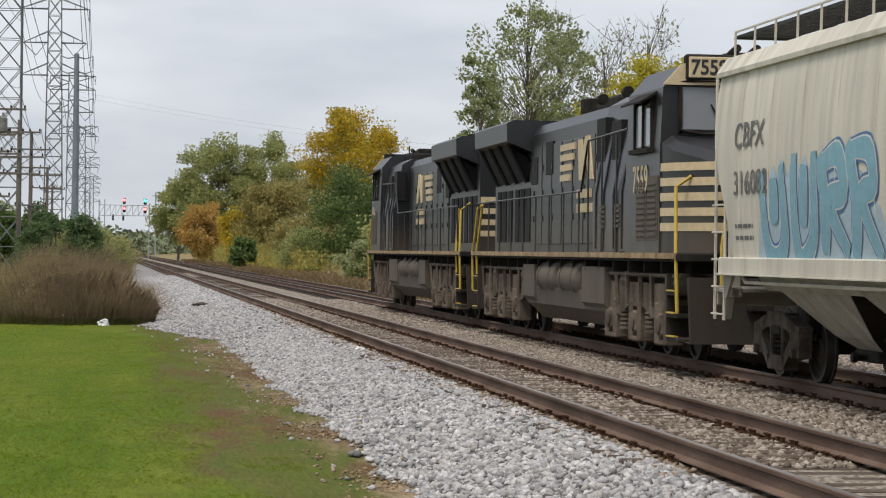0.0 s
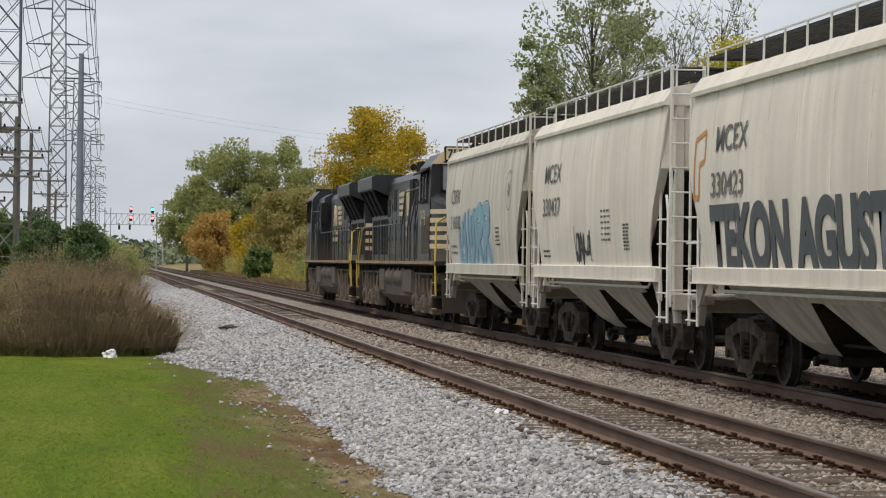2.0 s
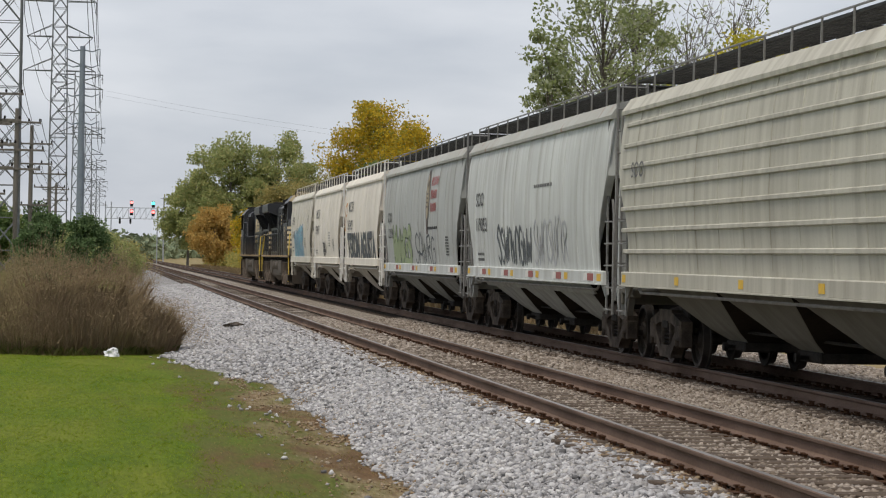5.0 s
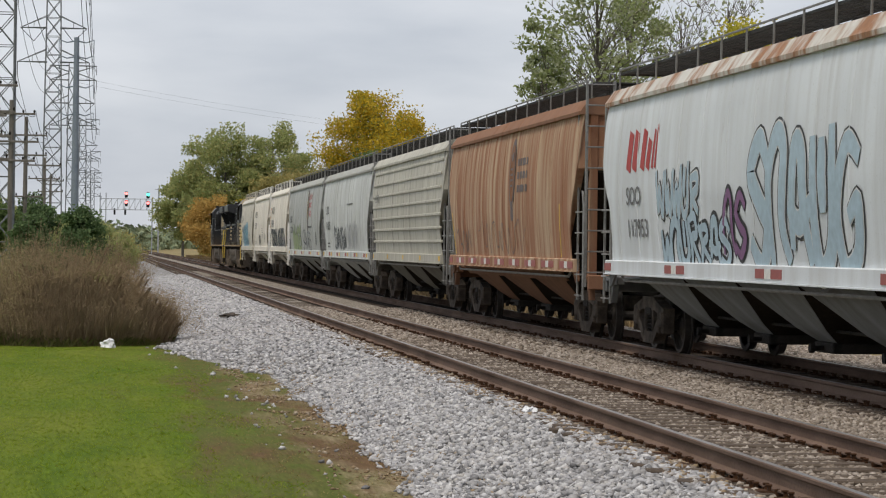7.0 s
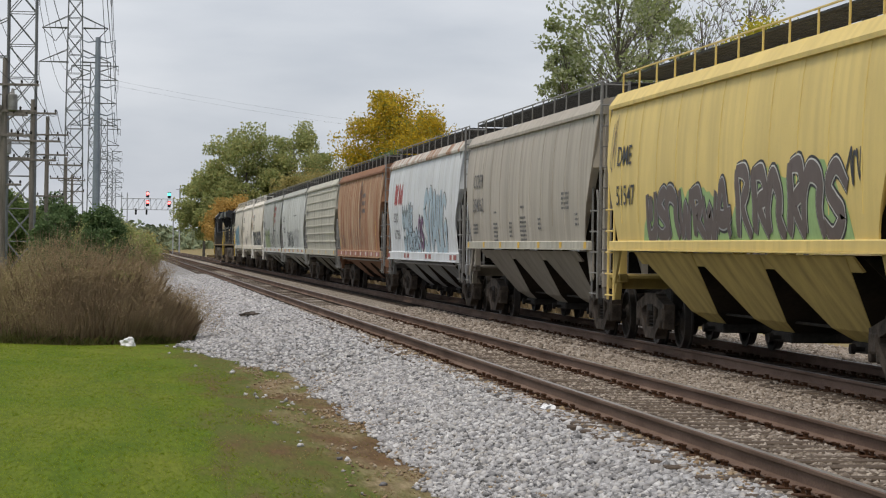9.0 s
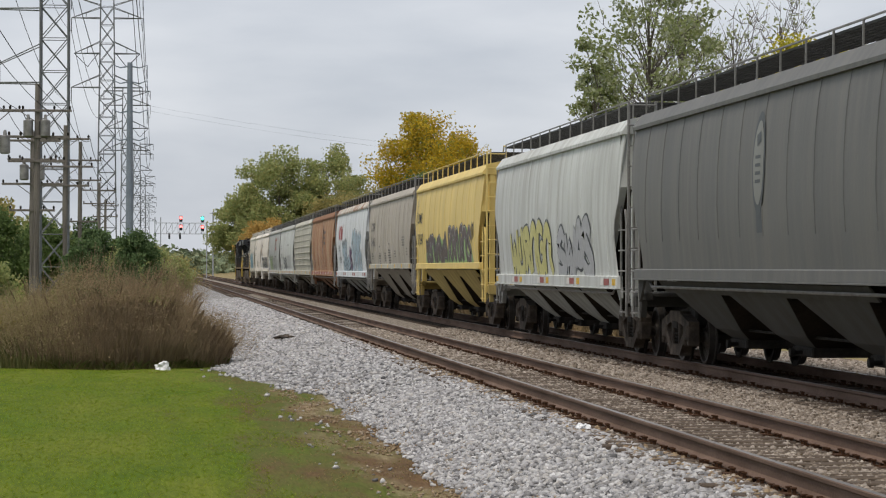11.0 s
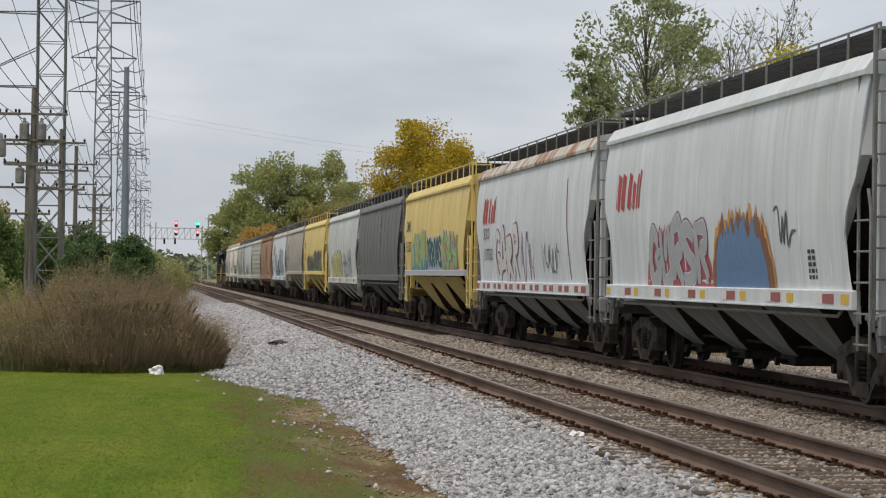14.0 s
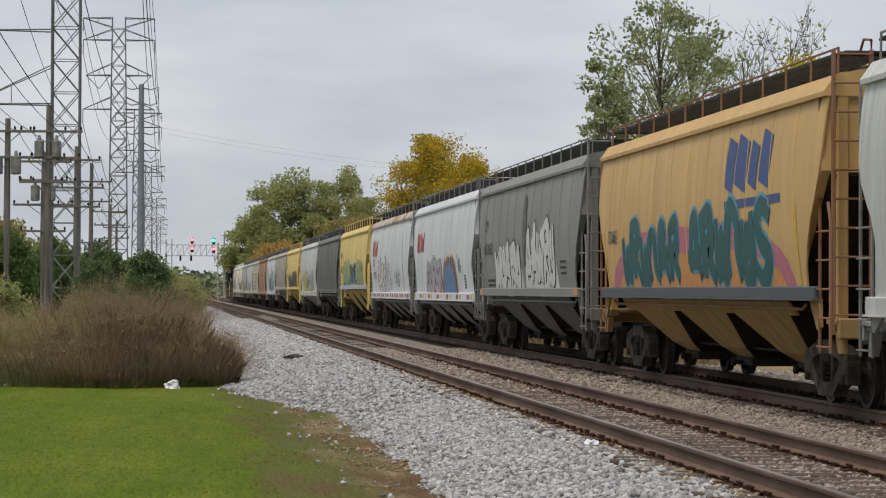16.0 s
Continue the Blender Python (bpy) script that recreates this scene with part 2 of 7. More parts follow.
class Geo:
    """Collects vertices and faces of one mesh."""

    def __init__(self):
        self.v, self.f = [], []

    def add(self, verts, faces):
        k = len(self.v)
        self.v.extend(verts)
        self.f.extend(tuple(i + k for i in fc) for fc in faces)
        return self

    def box(self, x0, x1, y0, y1, z0, z1, c=0.0):
        if c <= 0:
            vs = [(x, y, z) for x in (x0, x1) for y in (y0, y1) for z in (z0, z1)]
            return self.add(vs, [(0, 1, 3, 2), (4, 6, 7, 5), (0, 4, 5, 1), (2, 3, 7, 6), (0, 2, 6, 4), (1, 5, 7, 3)])
        h = ((x1 - x0) / 2, (y1 - y0) / 2, (z1 - z0) / 2)
        m = ((x0 + x1) / 2, (y0 + y1) / 2, (z0 + z1) / 2)
        vs = []
        for p in CH_V:
            vs.append(tuple(m[i] + math.copysign(h[i] - (c if abs(p[i]) < 1.5 else 0), p[i]) for i in range(3)))
        return self.add(vs, CH_F)

    def tube(self, pts, r, n=6, cap=True, r1=None):
        pts = [Vector(p) for p in pts]
        rings, m = [], len(pts)
        for i, p in enumerate(pts):
            d = (pts[min(i + 1, m - 1)] - pts[max(i - 1, 0)]).normalized()
            a = d.cross(Vector((0, 0, 1)))
            a = a.normalized() if a.length > 1e-3 else Vector((1, 0, 0))
            b = d.cross(a)
            rr = r if r1 is None else r + (r1 - r) * i / (m - 1)
            rings.append([tuple(p + rr * (math.cos(2 * math.pi * k / n) * a + math.sin(2 * math.pi * k / n) * b)) for k in range(n)])
        fs = [(i * n + k, i * n + (k + 1) % n, (i + 1) * n + (k + 1) % n, (i + 1) * n + k) for i in range(m - 1) for k in range(n)]
        if cap:
            fs += [tuple(reversed(range(n))), tuple((m - 1) * n + k for k in range(n))]
        return self.add([p for ring in rings for p in ring], fs)

    def bar(self, a, b, w, d=None):
        """A square bar between two points."""
        return self.tube([a, b], w * 0.7, 4)

    def spin(self, prof, n=20, axis="x", at=(0, 0, 0)):
        """A profile of (along, radius) turned about an axis."""
        vs = []
        for s, r in prof:
            for k in range(n):
                c, q = r * math.cos(2 * math.pi * k / n), r * math.sin(2 * math.pi * k / n)
                p = {"x": (s, c, q), "y": (c, s, q), "z": (c, q, s)}[axis]
                vs.append(tuple(p[i] + at[i] for i in range(3)))
        m = len(prof)
        fs = [(i * n + k, i * n + (k + 1) % n, (i + 1) * n + (k + 1) % n, (i + 1) * n + k) for i in range(m - 1) for k in range(n)]
        fs += [tuple(range(n)), tuple((m - 1) * n + k for k in range(n))]
        return self.add(vs, fs)

    def prism(self, poly, x0, x1):
        """A polygon in (y, z) given a thickness along x."""
        n = len(poly)
        vs = [(x0, *p) for p in poly] + [(x1, *p) for p in poly]
        return self.add(vs, [tuple(range(n)), tuple(reversed(range(n, 2 * n)))] + [(i, (i + 1) % n, n + (i + 1) % n, n + i) for i in range(n)])

    def prism_y(self, poly, y0, y1):
        """A polygon in (x, z) drawn out along y."""
        n = len(poly)
        vs = [(p[0], y0, p[1]) for p in poly] + [(p[0], y1, p[1]) for p in poly]
        return self.add(vs, [tuple(range(n)), tuple(reversed(range(n, 2 * n)))] + [(i, (i + 1) % n, n + (i + 1) % n, n + i) for i in range(n)])

    def loft(self, rings):
        n, m = len(rings[0]), len(rings)
        fs = [(i * n + k, i * n + (k + 1) % n, (i + 1) * n + (k + 1) % n, (i + 1) * n + k) for i in range(m - 1) for k in range(n)]
        fs += [tuple(reversed(range(n))), tuple((m - 1) * n + k for k in range(n))]
        return self.add([p for ring in rings for p in ring], fs)

    def mesh(self, name, smooth=True, fix=True):
        me = bpy.data.meshes.new(name)
        me.from_pydata(self.v, [], self.f)
        if fix:
            bm = bmesh.new()
            bm.from_mesh(me)
            bmesh.ops.recalc_face_normals(bm, faces=bm.faces[:])
            bm.to_mesh(me)
            bm.free()
        if smooth:
            me.polygons.foreach_set("use_smooth", [True] * len(me.polygons))
            me.set_sharp_from_angle(angle=radians(32))
        return me


def part(name, geo, material, parent, label="", at=None):
    me = geo if isinstance(geo, bpy.types.Mesh) else geo.mesh(name)
    ob = new(name, me)
    if not me.materials:
        me.materials.append(None)
    ob.material_slots[0].link = "OBJECT"
    ob.material_slots[0].material = material
    ob.parent = parent
    if at is not None:
        ob.matrix_local = at
    return tagged(ob, label)


def fast_mesh(name, verts, faces, k):
    """A mesh from numpy arrays, all faces with k corners."""
    me = bpy.data.meshes.new(name)
    nv, nf = len(verts), len(faces)
    me.vertices.add(nv)
    me.vertices.foreach_set("co", np.asarray(verts, np.float32).ravel())
    me.loops.add(nf * k)
    me.loops.foreach_set("vertex_index", np.asarray(faces, np.int32).ravel())
    me.polygons.add(nf)
    me.polygons.foreach_set("loop_start", np.arange(0, nf * k, k, dtype=np.int32))
    me.update(calc_edges=True)
    return me


def thing(name, label, category, at=None, group="", kind=""):
    ob = new(name)
    ob.empty_display_size = 0.3
    if at is not None:
        ob.matrix_world = at
    return tagged(ob, label, category, group, kind)


# ---- ground, ballast and track ----
RNG = np.random.default_rng(7)
TRACKS = (0.755, 4.705)


def toe(y):
    """Where the gravel gives way to earth, left of the near track."""
    s = min(1.0, max(0.0, (y - 41) / 14))
    return -2.15 - 1.7 * s * s * (3 - 2 * s)


def ground_z(x, y):
    z = -0.62 + 0.05 * noise.noise((x * 0.25, y * 0.12, 0)) + 0.025 * noise.noise((x * 1.1, y * 0.7, 4))
    if x > 7.5:
        z += min(1.2, (x - 7.5) * 0.05)
    if x < -9:
        z += min(0.8, (-9 - x) * 0.03)
    return z


def build_ground():
    xs = sorted({*np.linspace(-14, -1, 53).round(3), *np.linspace(-1, 30, 32).round(3), *(-20, -30, -45, -70, -120, -250, -600, -2000), *(40, 60, 100, 200, 500, 2000)})
    ys = sorted({*np.linspace(-30, 12, 22).round(2), *np.linspace(12, 64, 105).round(2), *np.linspace(64, 160, 33).round(2), *np.linspace(160, 700, 37).round(2), 1000, 1600, 2600, -60, -150, -500})
    vs = [(float(x), float(y), ground_z(x, y)) for y in ys for x in xs]
    n = len(xs)
    fs = [(j * n + i, j * n + i + 1, (j + 1) * n + i + 1, (j + 1) * n + i) for j in range(len(ys) - 1) for i in range(n - 1)]
    m, nd, l, b = nodes_of("lawn_and_earth")
    co = nd.new("ShaderNodeTexCoord")
    sep = nd.new("ShaderNodeSeparateXYZ")
    l.new(co.outputs["Object"], sep.inputs[0])
    wob = noise_fac(nd, l, 1.3, detail=6, rough=0.65, stretch=(1, 0.16, 1), lo=0.25, hi=0.75)
    add = nd.new("ShaderNodeMath")
    add.operation = "MULTIPLY_ADD"
    l.new(wob, add.inputs[0])
    add.inputs[1].default_value = 2.3
    l.new(sep.outputs[0], add.inputs[2])
    edge = nd.new("ShaderNodeMapRange")
    edge.inputs[1].default_value, edge.inputs[2].default_value = -3.1, -2.3
    l.new(add.outputs[0], edge.inputs[0])
    worn = nd.new("ShaderNodeMapRange")
    worn.inputs[1].default_value, worn.inputs[2].default_value = -1.75, -0.7
    l.new(add.outputs[0], worn.inputs[0])
    big = noise_fac(nd, l, 0.7, detail=4, stretch=(1.0, 0.3, 1))
    mid = noise_fac(nd, l, 5.0, detail=5, rough=0.65, stretch=(1.0, 0.12, 1))
    fine = noise_fac(nd, l, 26, detail=6, rough=0.7, stretch=(1.0, 0.1, 1), lo=0.3, hi=0.7)
    lawn = mix_rgb(nd, l, big, (0.112, 0.175, 0.008), (0.195, 0.222, 0.028))
    lawn = mix_rgb(nd, l, mid, lawn, mix_rgb(nd, l, 1.0, lawn, (0.70, 0.76, 0.6), "MULTIPLY"))
    lawn = mix_rgb(nd, l, fine, lawn, mix_rgb(nd, l, 1.0, lawn, (0.46, 0.53, 0.34), "MULTIPLY"))
    patch = noise_fac(nd, l, 0.9, detail=7, rough=0.68, stretch=(1.0, 0.28, 1), lo=0.50, hi=0.63, shift=2.0)
    litter = noise_fac(nd, l, 9.0, detail=6, rough=0.75, stretch=(1.0, 0.3, 1), lo=0.42, hi=0.62, shift=5.0)
    olive = mix_rgb(nd, l, mid, (0.092, 0.125, 0.019), (0.135, 0.138, 0.036))
    earth = mix_rgb(nd, l, mid, (0.165, 0.100, 0.050), (0.125, 0.080, 0.040))
    dry = mix_rgb(nd, l, litter, (0.36, 0.285, 0.185), (0.19, 0.13, 0.075))
    soil = mix_rgb(nd, l, patch, olive, earth)
    soil = mix_rgb(nd, l, worn.outputs[0], soil, mix_rgb(nd, l, patch, dry, earth))
    soil = mix_rgb(nd, l, fine, soil, mix_rgb(nd, l, 1.0, soil, (0.55, 0.53, 0.50), "MULTIPLY"))
    near = mix_rgb(nd, l, edge.outputs[0], lawn, soil)
    right = nd.new("ShaderNodeMapRange")
    right.inputs[1].default_value, right.inputs[2].default_value = 7.2, 7.8
    l.new(sep.outputs[0], right.inputs[0])
    straw = mix_rgb(nd, l, noise_fac(nd, l, 0.5, detail=6), (0.28, 0.21, 0.115), (0.17, 0.155, 0.065))
    l.new(mix_rgb(nd, l, right.outputs[0], near, straw), b.inputs["Base Color"])
    b.inputs["Roughness"].default_value = 0.95
    b.inputs["Specular IOR Level"].default_value = 0.12
    bump_on(nd, l, b, fine, 0.4, 0.02)
    me = bpy.data.meshes.new("ground")
    me.from_pydata(vs, [], fs)
    me.polygons.foreach_set("use_smooth", [True] * len(me.polygons))
    me.materials.append(m)
    tagged(new("ground", me), "mown green lawn turning to bare brown earth beside the gravel", "ground", kind="structure")


def gravel_material(name, c1, c2, c3):
    m, n, l, b = nodes_of(name)
    co = n.new("ShaderNodeTexCoord")
    vo = n.new("ShaderNodeTexVoronoi")
    vo.inputs["Scale"].default_value = 17
    l.new(co.outputs["Object"], vo.inputs["Vector"])
    sp = n.new("ShaderNodeSeparateColor")
    l.new(vo.outputs["Color"], sp.inputs[0])
    col = mix_rgb(n, l, sp.outputs[0], c1, c2)
    gap = n.new("ShaderNodeMapRange")
    gap.inputs[1].default_value, gap.inputs[2].default_value = 0.35, 0.75
    l.new(vo.outputs["Distance"], gap.inputs[0])
    col = mix_rgb(n, l, gap.outputs[0], col, c3)
    l.new(mix_rgb(n, l, noise_fac(n, l, 0.7, detail=5), col, mix_rgb(n, l, 1.0, col, (0.78, 0.76, 0.72), "MULTIPLY")), b.inputs["Base Color"])
    b.inputs["Roughness"].default_value = 0.95
    b.inputs["Specular IOR Level"].default_value = 0.12
    inv = n.new("ShaderNodeMath")
    inv.operation = "SUBTRACT"
    inv.inputs[0].default_value = 1.0
    l.new(vo.outputs["Distance"], inv.inputs[1])
    bump_on(n, l, b, inv.outputs[0], 1.0, 0.05)
    return m


GRAVEL_PALE = gravel_material("pale_crushed_stone", (0.36, 0.36, 0.37), (0.52, 0.52, 0.53), (0.16, 0.155, 0.15))
GRAVEL_BROWN = gravel_material("dusty_track_stone", (0.34, 0.30, 0.255), (0.46, 0.415, 0.36), (0.17, 0.145, 0.12))
# Near-black stones: the shade under the train, plus staining, as colour.
SHADED_STONE = gravel_material("shaded_track_stone", (0.032, 0.027, 0.023), (0.062, 0.053, 0.045), (0.014, 0.012, 0.010))


def strip(name, xs_of, ys, material, label):
    """A bed drawn out along the track; xs_of(y) gives its cross-section."""
    rows = [xs_of(y) for y in ys]
    n = len(rows[0])
    g = Geo()
    g.add([(x, y, z) for y, row in zip(ys, rows) for x, z in row], [(j * n + i, j * n + i + 1, (j + 1) * n + i + 1, (j + 1) * n + i) for j in range(len(ys) - 1) for i in range(n - 1)])
    me = g.mesh(name, fix=False)
    me.materials.append(material)
    return tagged(new(name, me), label, "gravel", kind="structure")


def far_edge(y):
    """Where the stone ends beyond the far track."""
    return float(np.interp(y, (60, 85), (10.6, 7.9)))


def bed_z(x, y):
    """The top of the stone between and beside the rails."""
    d = min(abs(x - TRACKS[0]), abs(x - TRACKS[1]))
    z = -0.215 if d < 1.3 else -0.235
    if x < -0.75:
        u = min(1.0, (-0.75 - x) / (-0.75 - toe(y)))
        z = -0.21 + (-0.46) * (u * 0.75 + 0.25 * u * u)
    if x > 6.3:
        z = -0.21 - (x - 6.3) * 0.64 / (far_edge(y) - 6.3) * (0.45 if y < 62 else 1.0)
    return z


def build_beds():
    ys = [*np.arange(-40, 0, 1.0), *np.arange(0, 72, 0.3), *np.arange(72, 130, 1.0), *np.arange(130, 900, 14.0)]

    def shoulder(y):
        e = toe(y) - 0.35 + 0.18 * noise.noise((0.3, y * 0.9, 1.0)) + 0.12 * noise.noise((0.3, y * 2.7, 5.0))
        return [(x, bed_z(x, y) + 0.02 * noise.noise((x * 3, y * 3, 2))) for x in np.linspace(e, -0.28, 10)]

    def middle(y):
        return [(x, bed_z(x, y) + 0.012 * noise.noise((x * 3, y * 3, 2))) for x in (-0.29, -0.1, 0.0, 0.755, 1.5, 2.0, 2.7, 3.4, 3.95, 4.7, 5.4, 6.2, *np.linspace(6.6, far_edge(y), 4))]

    strip("ballast_shoulder", shoulder, ys, GRAVEL_PALE, "pale grey crushed stone sloping down from the track")
    # strip below the cars, coloured dark in place of their shade
    def shaded_strip(y):
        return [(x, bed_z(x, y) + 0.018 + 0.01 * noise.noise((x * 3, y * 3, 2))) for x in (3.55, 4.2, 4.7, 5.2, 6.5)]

    strip("shaded_bed", shaded_strip, ys, SHADED_STONE, "dark stained stones with the train's shade painted into their colour")
    strip("track_bed", middle, ys, GRAVEL_BROWN, "dusty brownish crushed stone between the rails")


def stone_shapes(count):
    out = []
    base = np.array([(1, 0, 0), (-1, 0, 0), (0, 1, 0), (0, -1, 0), (0, 0, 1), (0, 0, -1), (0.75, 0.75, 0.6), (-0.7, -0.65, 0.7)], float)
    bm = bmesh.new()
    for p in base:
        bm.verts.new(p)
    bmesh.ops.convex_hull(bm, input=bm.verts[:])
    bmesh.ops.triangulate(bm, faces=bm.faces[:])
    bm.verts.index_update()
    tri = np.array([[v.index for v in f.verts] for f in bm.faces])
    bm.free()
    for _ in range(count):
        p = base * RNG.uniform(0.78, 1.25, (len(base), 1)) * RNG.uniform(0.7, 1.15, (1, 3))
        out.append(p)
    return out, tri


def scatter_stones(name, label, spots, sizes, material):
    shapes, tri = stone_shapes(12)
    pick = RNG.integers(0, len(shapes), len(spots))
    ang = RNG.uniform(0, 6.28, (len(spots), 3))
    base = np.stack(shapes)[pick]
    for ax in range(3):
        c, s = np.cos(ang[:, ax])[:, None], np.sin(ang[:, ax])[:, None]
        i, j = (ax + 1) % 3, (ax + 2) % 3
        a, b = base[:, :, i].copy(), base[:, :, j].copy()
        base[:, :, i], base[:, :, j] = c * a - s * b, s * a + c * b
    base[:, :, 2] *= 0.75
    v = base * sizes[:, None, None] + spots[:, None, :]
    nv = v.shape[1]
    f = tri[None] + (np.arange(len(spots)) * nv)[:, None, None]
    me = fast_mesh(name, v.reshape(-1, 3), f.reshape(-1, 3), 3)
    me.materials.append(material)
    return tagged(new(name, me), label, "gravel", kind="stuff")


STONE_PALE = speckled("pale_stones", [(0.13, 0.13, 0.135), (0.38, 0.38, 0.395), (0.48, 0.48, 0.50), (0.25, 0.245, 0.245), (0.62, 0.62, 0.635), (0.40, 0.38, 0.36)], 0.95, 1.0)
STONE_BROWN = speckled("dusty_stones", [(0.11, 0.088, 0.070), (0.32, 0.275, 0.235), (0.20, 0.165, 0.132), (0.46, 0.41, 0.36), (0.28, 0.245, 0.215)], 0.95, 1.0)
STONE_RUST = speckled("rust_stained_stones", [(0.26, 0.18, 0.11), (0.36, 0.28, 0.18), (0.20, 0.14, 0.09), (0.42, 0.36, 0.28)], 0.95, 1.0)


def build_stones():
    def field(n, x0, x1, y0, y1, keep):
        x, y = RNG.uniform(x0, x1, n), RNG.uniform(0, 1, n)
        y = y0 + (y1 - y0) * y
        pts = [(a, b, max(bed_z(a, b), ground_z(a, b) if a < -1.5 else -9)) for a, b in zip(x, y) if keep(a, b)]
        return np.array(pts)

    def on_shoulder(x, y):
        if toe(y) - 1.1 < x and RNG.random() < 0.006:
            return True
        return x > toe(y) + 0.14 + 0.45 * noise.noise((x * 0.9, y * 0.5, 7)) - 0.08 * abs(RNG.normal())

    s1 = field(42000, -3.2, -0.22, 13, 40, on_shoulder)
    s2 = field(15000, -4.3, -0.22, 40, 70, on_shoulder)
    s0 = field(9500, -2.9, -0.22, -1, 13, on_shoulder)
    s3 = field(26000, -4.4, -0.22, 70, 150, on_shoulder)
    sp = np.concatenate([s1, s2, s0, s3])
    size = np.concatenate([0.018 + 0.03 * RNG.random(len(s1)) ** 1.7, RNG.uniform(0.025, 0.055, len(s2)), RNG.uniform(0.028, 0.056, len(s0)), RNG.uniform(0.04, 0.08, len(s3))])
    sp[:, 2] += 0.3 * size
    scatter_stones("shoulder_stones", "loose pale grey crushed ballast stones on the shoulder", sp, size, STONE_PALE)

    def in_track(x, y):
        r = min(abs(x - r0) for r0 in (0.0, 1.51, 3.95, 5.46))
        return r > 0.1

    m1 = field(36000, -0.2, 3.8, 14, 42, in_track)
    m2 = field(12000, -0.2, 3.8, 42, 75, in_track)
    m3 = field(12000, 5.6, 10.4, 20, 64, in_track)
    m0 = field(8000, -0.2, 3.9, 3, 14, in_track)
    mp = np.concatenate([m1, m2, m3, m0])
    size = np.concatenate([RNG.uniform(0.018, 0.042, len(m1)), RNG.uniform(0.03, 0.06, len(m2) + len(m3)), RNG.uniform(0.026, 0.052, len(m0))])
    mp[:, 2] += 0.2 * size
    scatter_stones("track_stones", "dusty brown-grey ballast stones between the rails", mp, size, STONE_BROWN)
    e = field(1500, -0.5, -0.08, 2, 50, in_track)
    size = RNG.uniform(0.02, 0.045, len(e))
    e[:, 2] += 0.4 * size
    t = field(7000, -3.4, -1.5, 4, 46, lambda x, y: abs(x - toe(y) - 0.05) < 0.55 * (0.5 + RNG.random()) and noise.noise((x * 1.1, y * 0.5, 12)) > -0.1)
    small = RNG.uniform(0.012, 0.03, len(t))
    t[:, 2] += 0.35 * small
    scatter_stones("sandy_stones", "small tan stones where the gravel meets the earth", t, small, STONE_RUST)
    scatter_stones("stained_stones", "rust-stained ballast stones along the near rail", e, size, STONE_RUST)


RAIL_PROFILE = [(-0.07, -0.172), (0.07, -0.172), (0.07, -0.160), (0.012, -0.135), (0.009, -0.05), (0.034, -0.036), (0.036, -0.010), (0.028, -0.0015), (-0.028, -0.0015), (-0.036, -0.010), (-0.034, -0.036), (-0.009, -0.05), (-0.012, -0.135), (-0.07, -0.160)]


def build_track(name, cx, label):
    root = tagged(new(name), label, "railway track", kind="structure")
    rail = Geo().prism_y(RAIL_PROFILE, -60, 900).mesh("rail")
    head = Geo().prism_y([(-0.029, -0.004), (0.029, -0.004), (0.026, 0.0), (-0.026, 0.0)], -60, 900).mesh("running_surface")
    for s in (-0.755, 0.755):
        r = part("rail", rail, RAIL_RUST, root, "rust-brown steel rail", pose(cx + s, 0, 0))
        part("running_surface", head, RAIL_TOP, r, "worn bright rail head")
    tie = Geo().box(-1.3, 1.3, -0.115, 0.115, -0.18, 0, 0.012).mesh("tie")
    plate = Geo()
    plate.box(-0.18, 0.18, -0.09, 0.09, -0.005, 0.012, 0.004)
    for sx in (-0.1, 0.1):
        for sy in (-0.06, 0.06):
            plate.box(sx - 0.014, sx + 0.014, sy - 0.014, sy + 0.014, 0.0, 0.055, 0.004)
            plate.box(sx - 0.028, sx + 0.02, sy - 0.02, sy + 0.02, 0.045, 0.062, 0.004)
    for sy in (-0.14, 0.14):
        plate.box(-0.075, 0.075, sy - 0.02, sy + 0.02, -0.02, 0.035, 0.006)
    plate = plate.mesh("tie_plate")
    far = Geo()
    rr = random.Random(int(cx * 100))
    y = -30.0
    while y < 420:
        yy = y + rr.uniform(-0.04, 0.04)
        if 3 < y < 62:
            t = part("tie", tie, TIE_WOOD, root, "", pose(cx + rr.uniform(-0.06, 0.06), yy, -0.186 + rr.uniform(-0.008, 0.006), 0, rr.uniform(-0.4, 0.4), rr.uniform(-1.5, 1.5)))
            for s in (-0.755, 0.755):
                part("tie_plate", plate, SPIKE_RUST, root, "", pose(cx + s, yy + rr.uniform(-0.05, 0.05), -0.184 - 0.035 * rr.random() ** 1.5, 0, 0, rr.uniform(-6, 6)))
        else:
            far.box(cx - 1.3, cx + 1.3, yy - 0.115, yy + 0.115, -0.36, -0.212)
        y += 0.5
    tagged(part("distant_ties", far, TIE_WOOD, root, "dark wooden ties under the rails"), kind="stuff")


build_ground()
build_beds()


# ---- train ----
TRAIN_X = TRACKS[1]
MOVERS, ROLLERS = [], []


def train_at(t):
    """How far the train has gone after t seconds."""
    late = float(np.interp(t, (0, 0.5, 1, 1.5, 2, 2.5, 3), (8.0, 4.9, 1.5, 0.6, 0.25, 0.05, 0)))
    return 17.97 * t + 0.0477 * t * t - late


WHEEL_R = 0.44


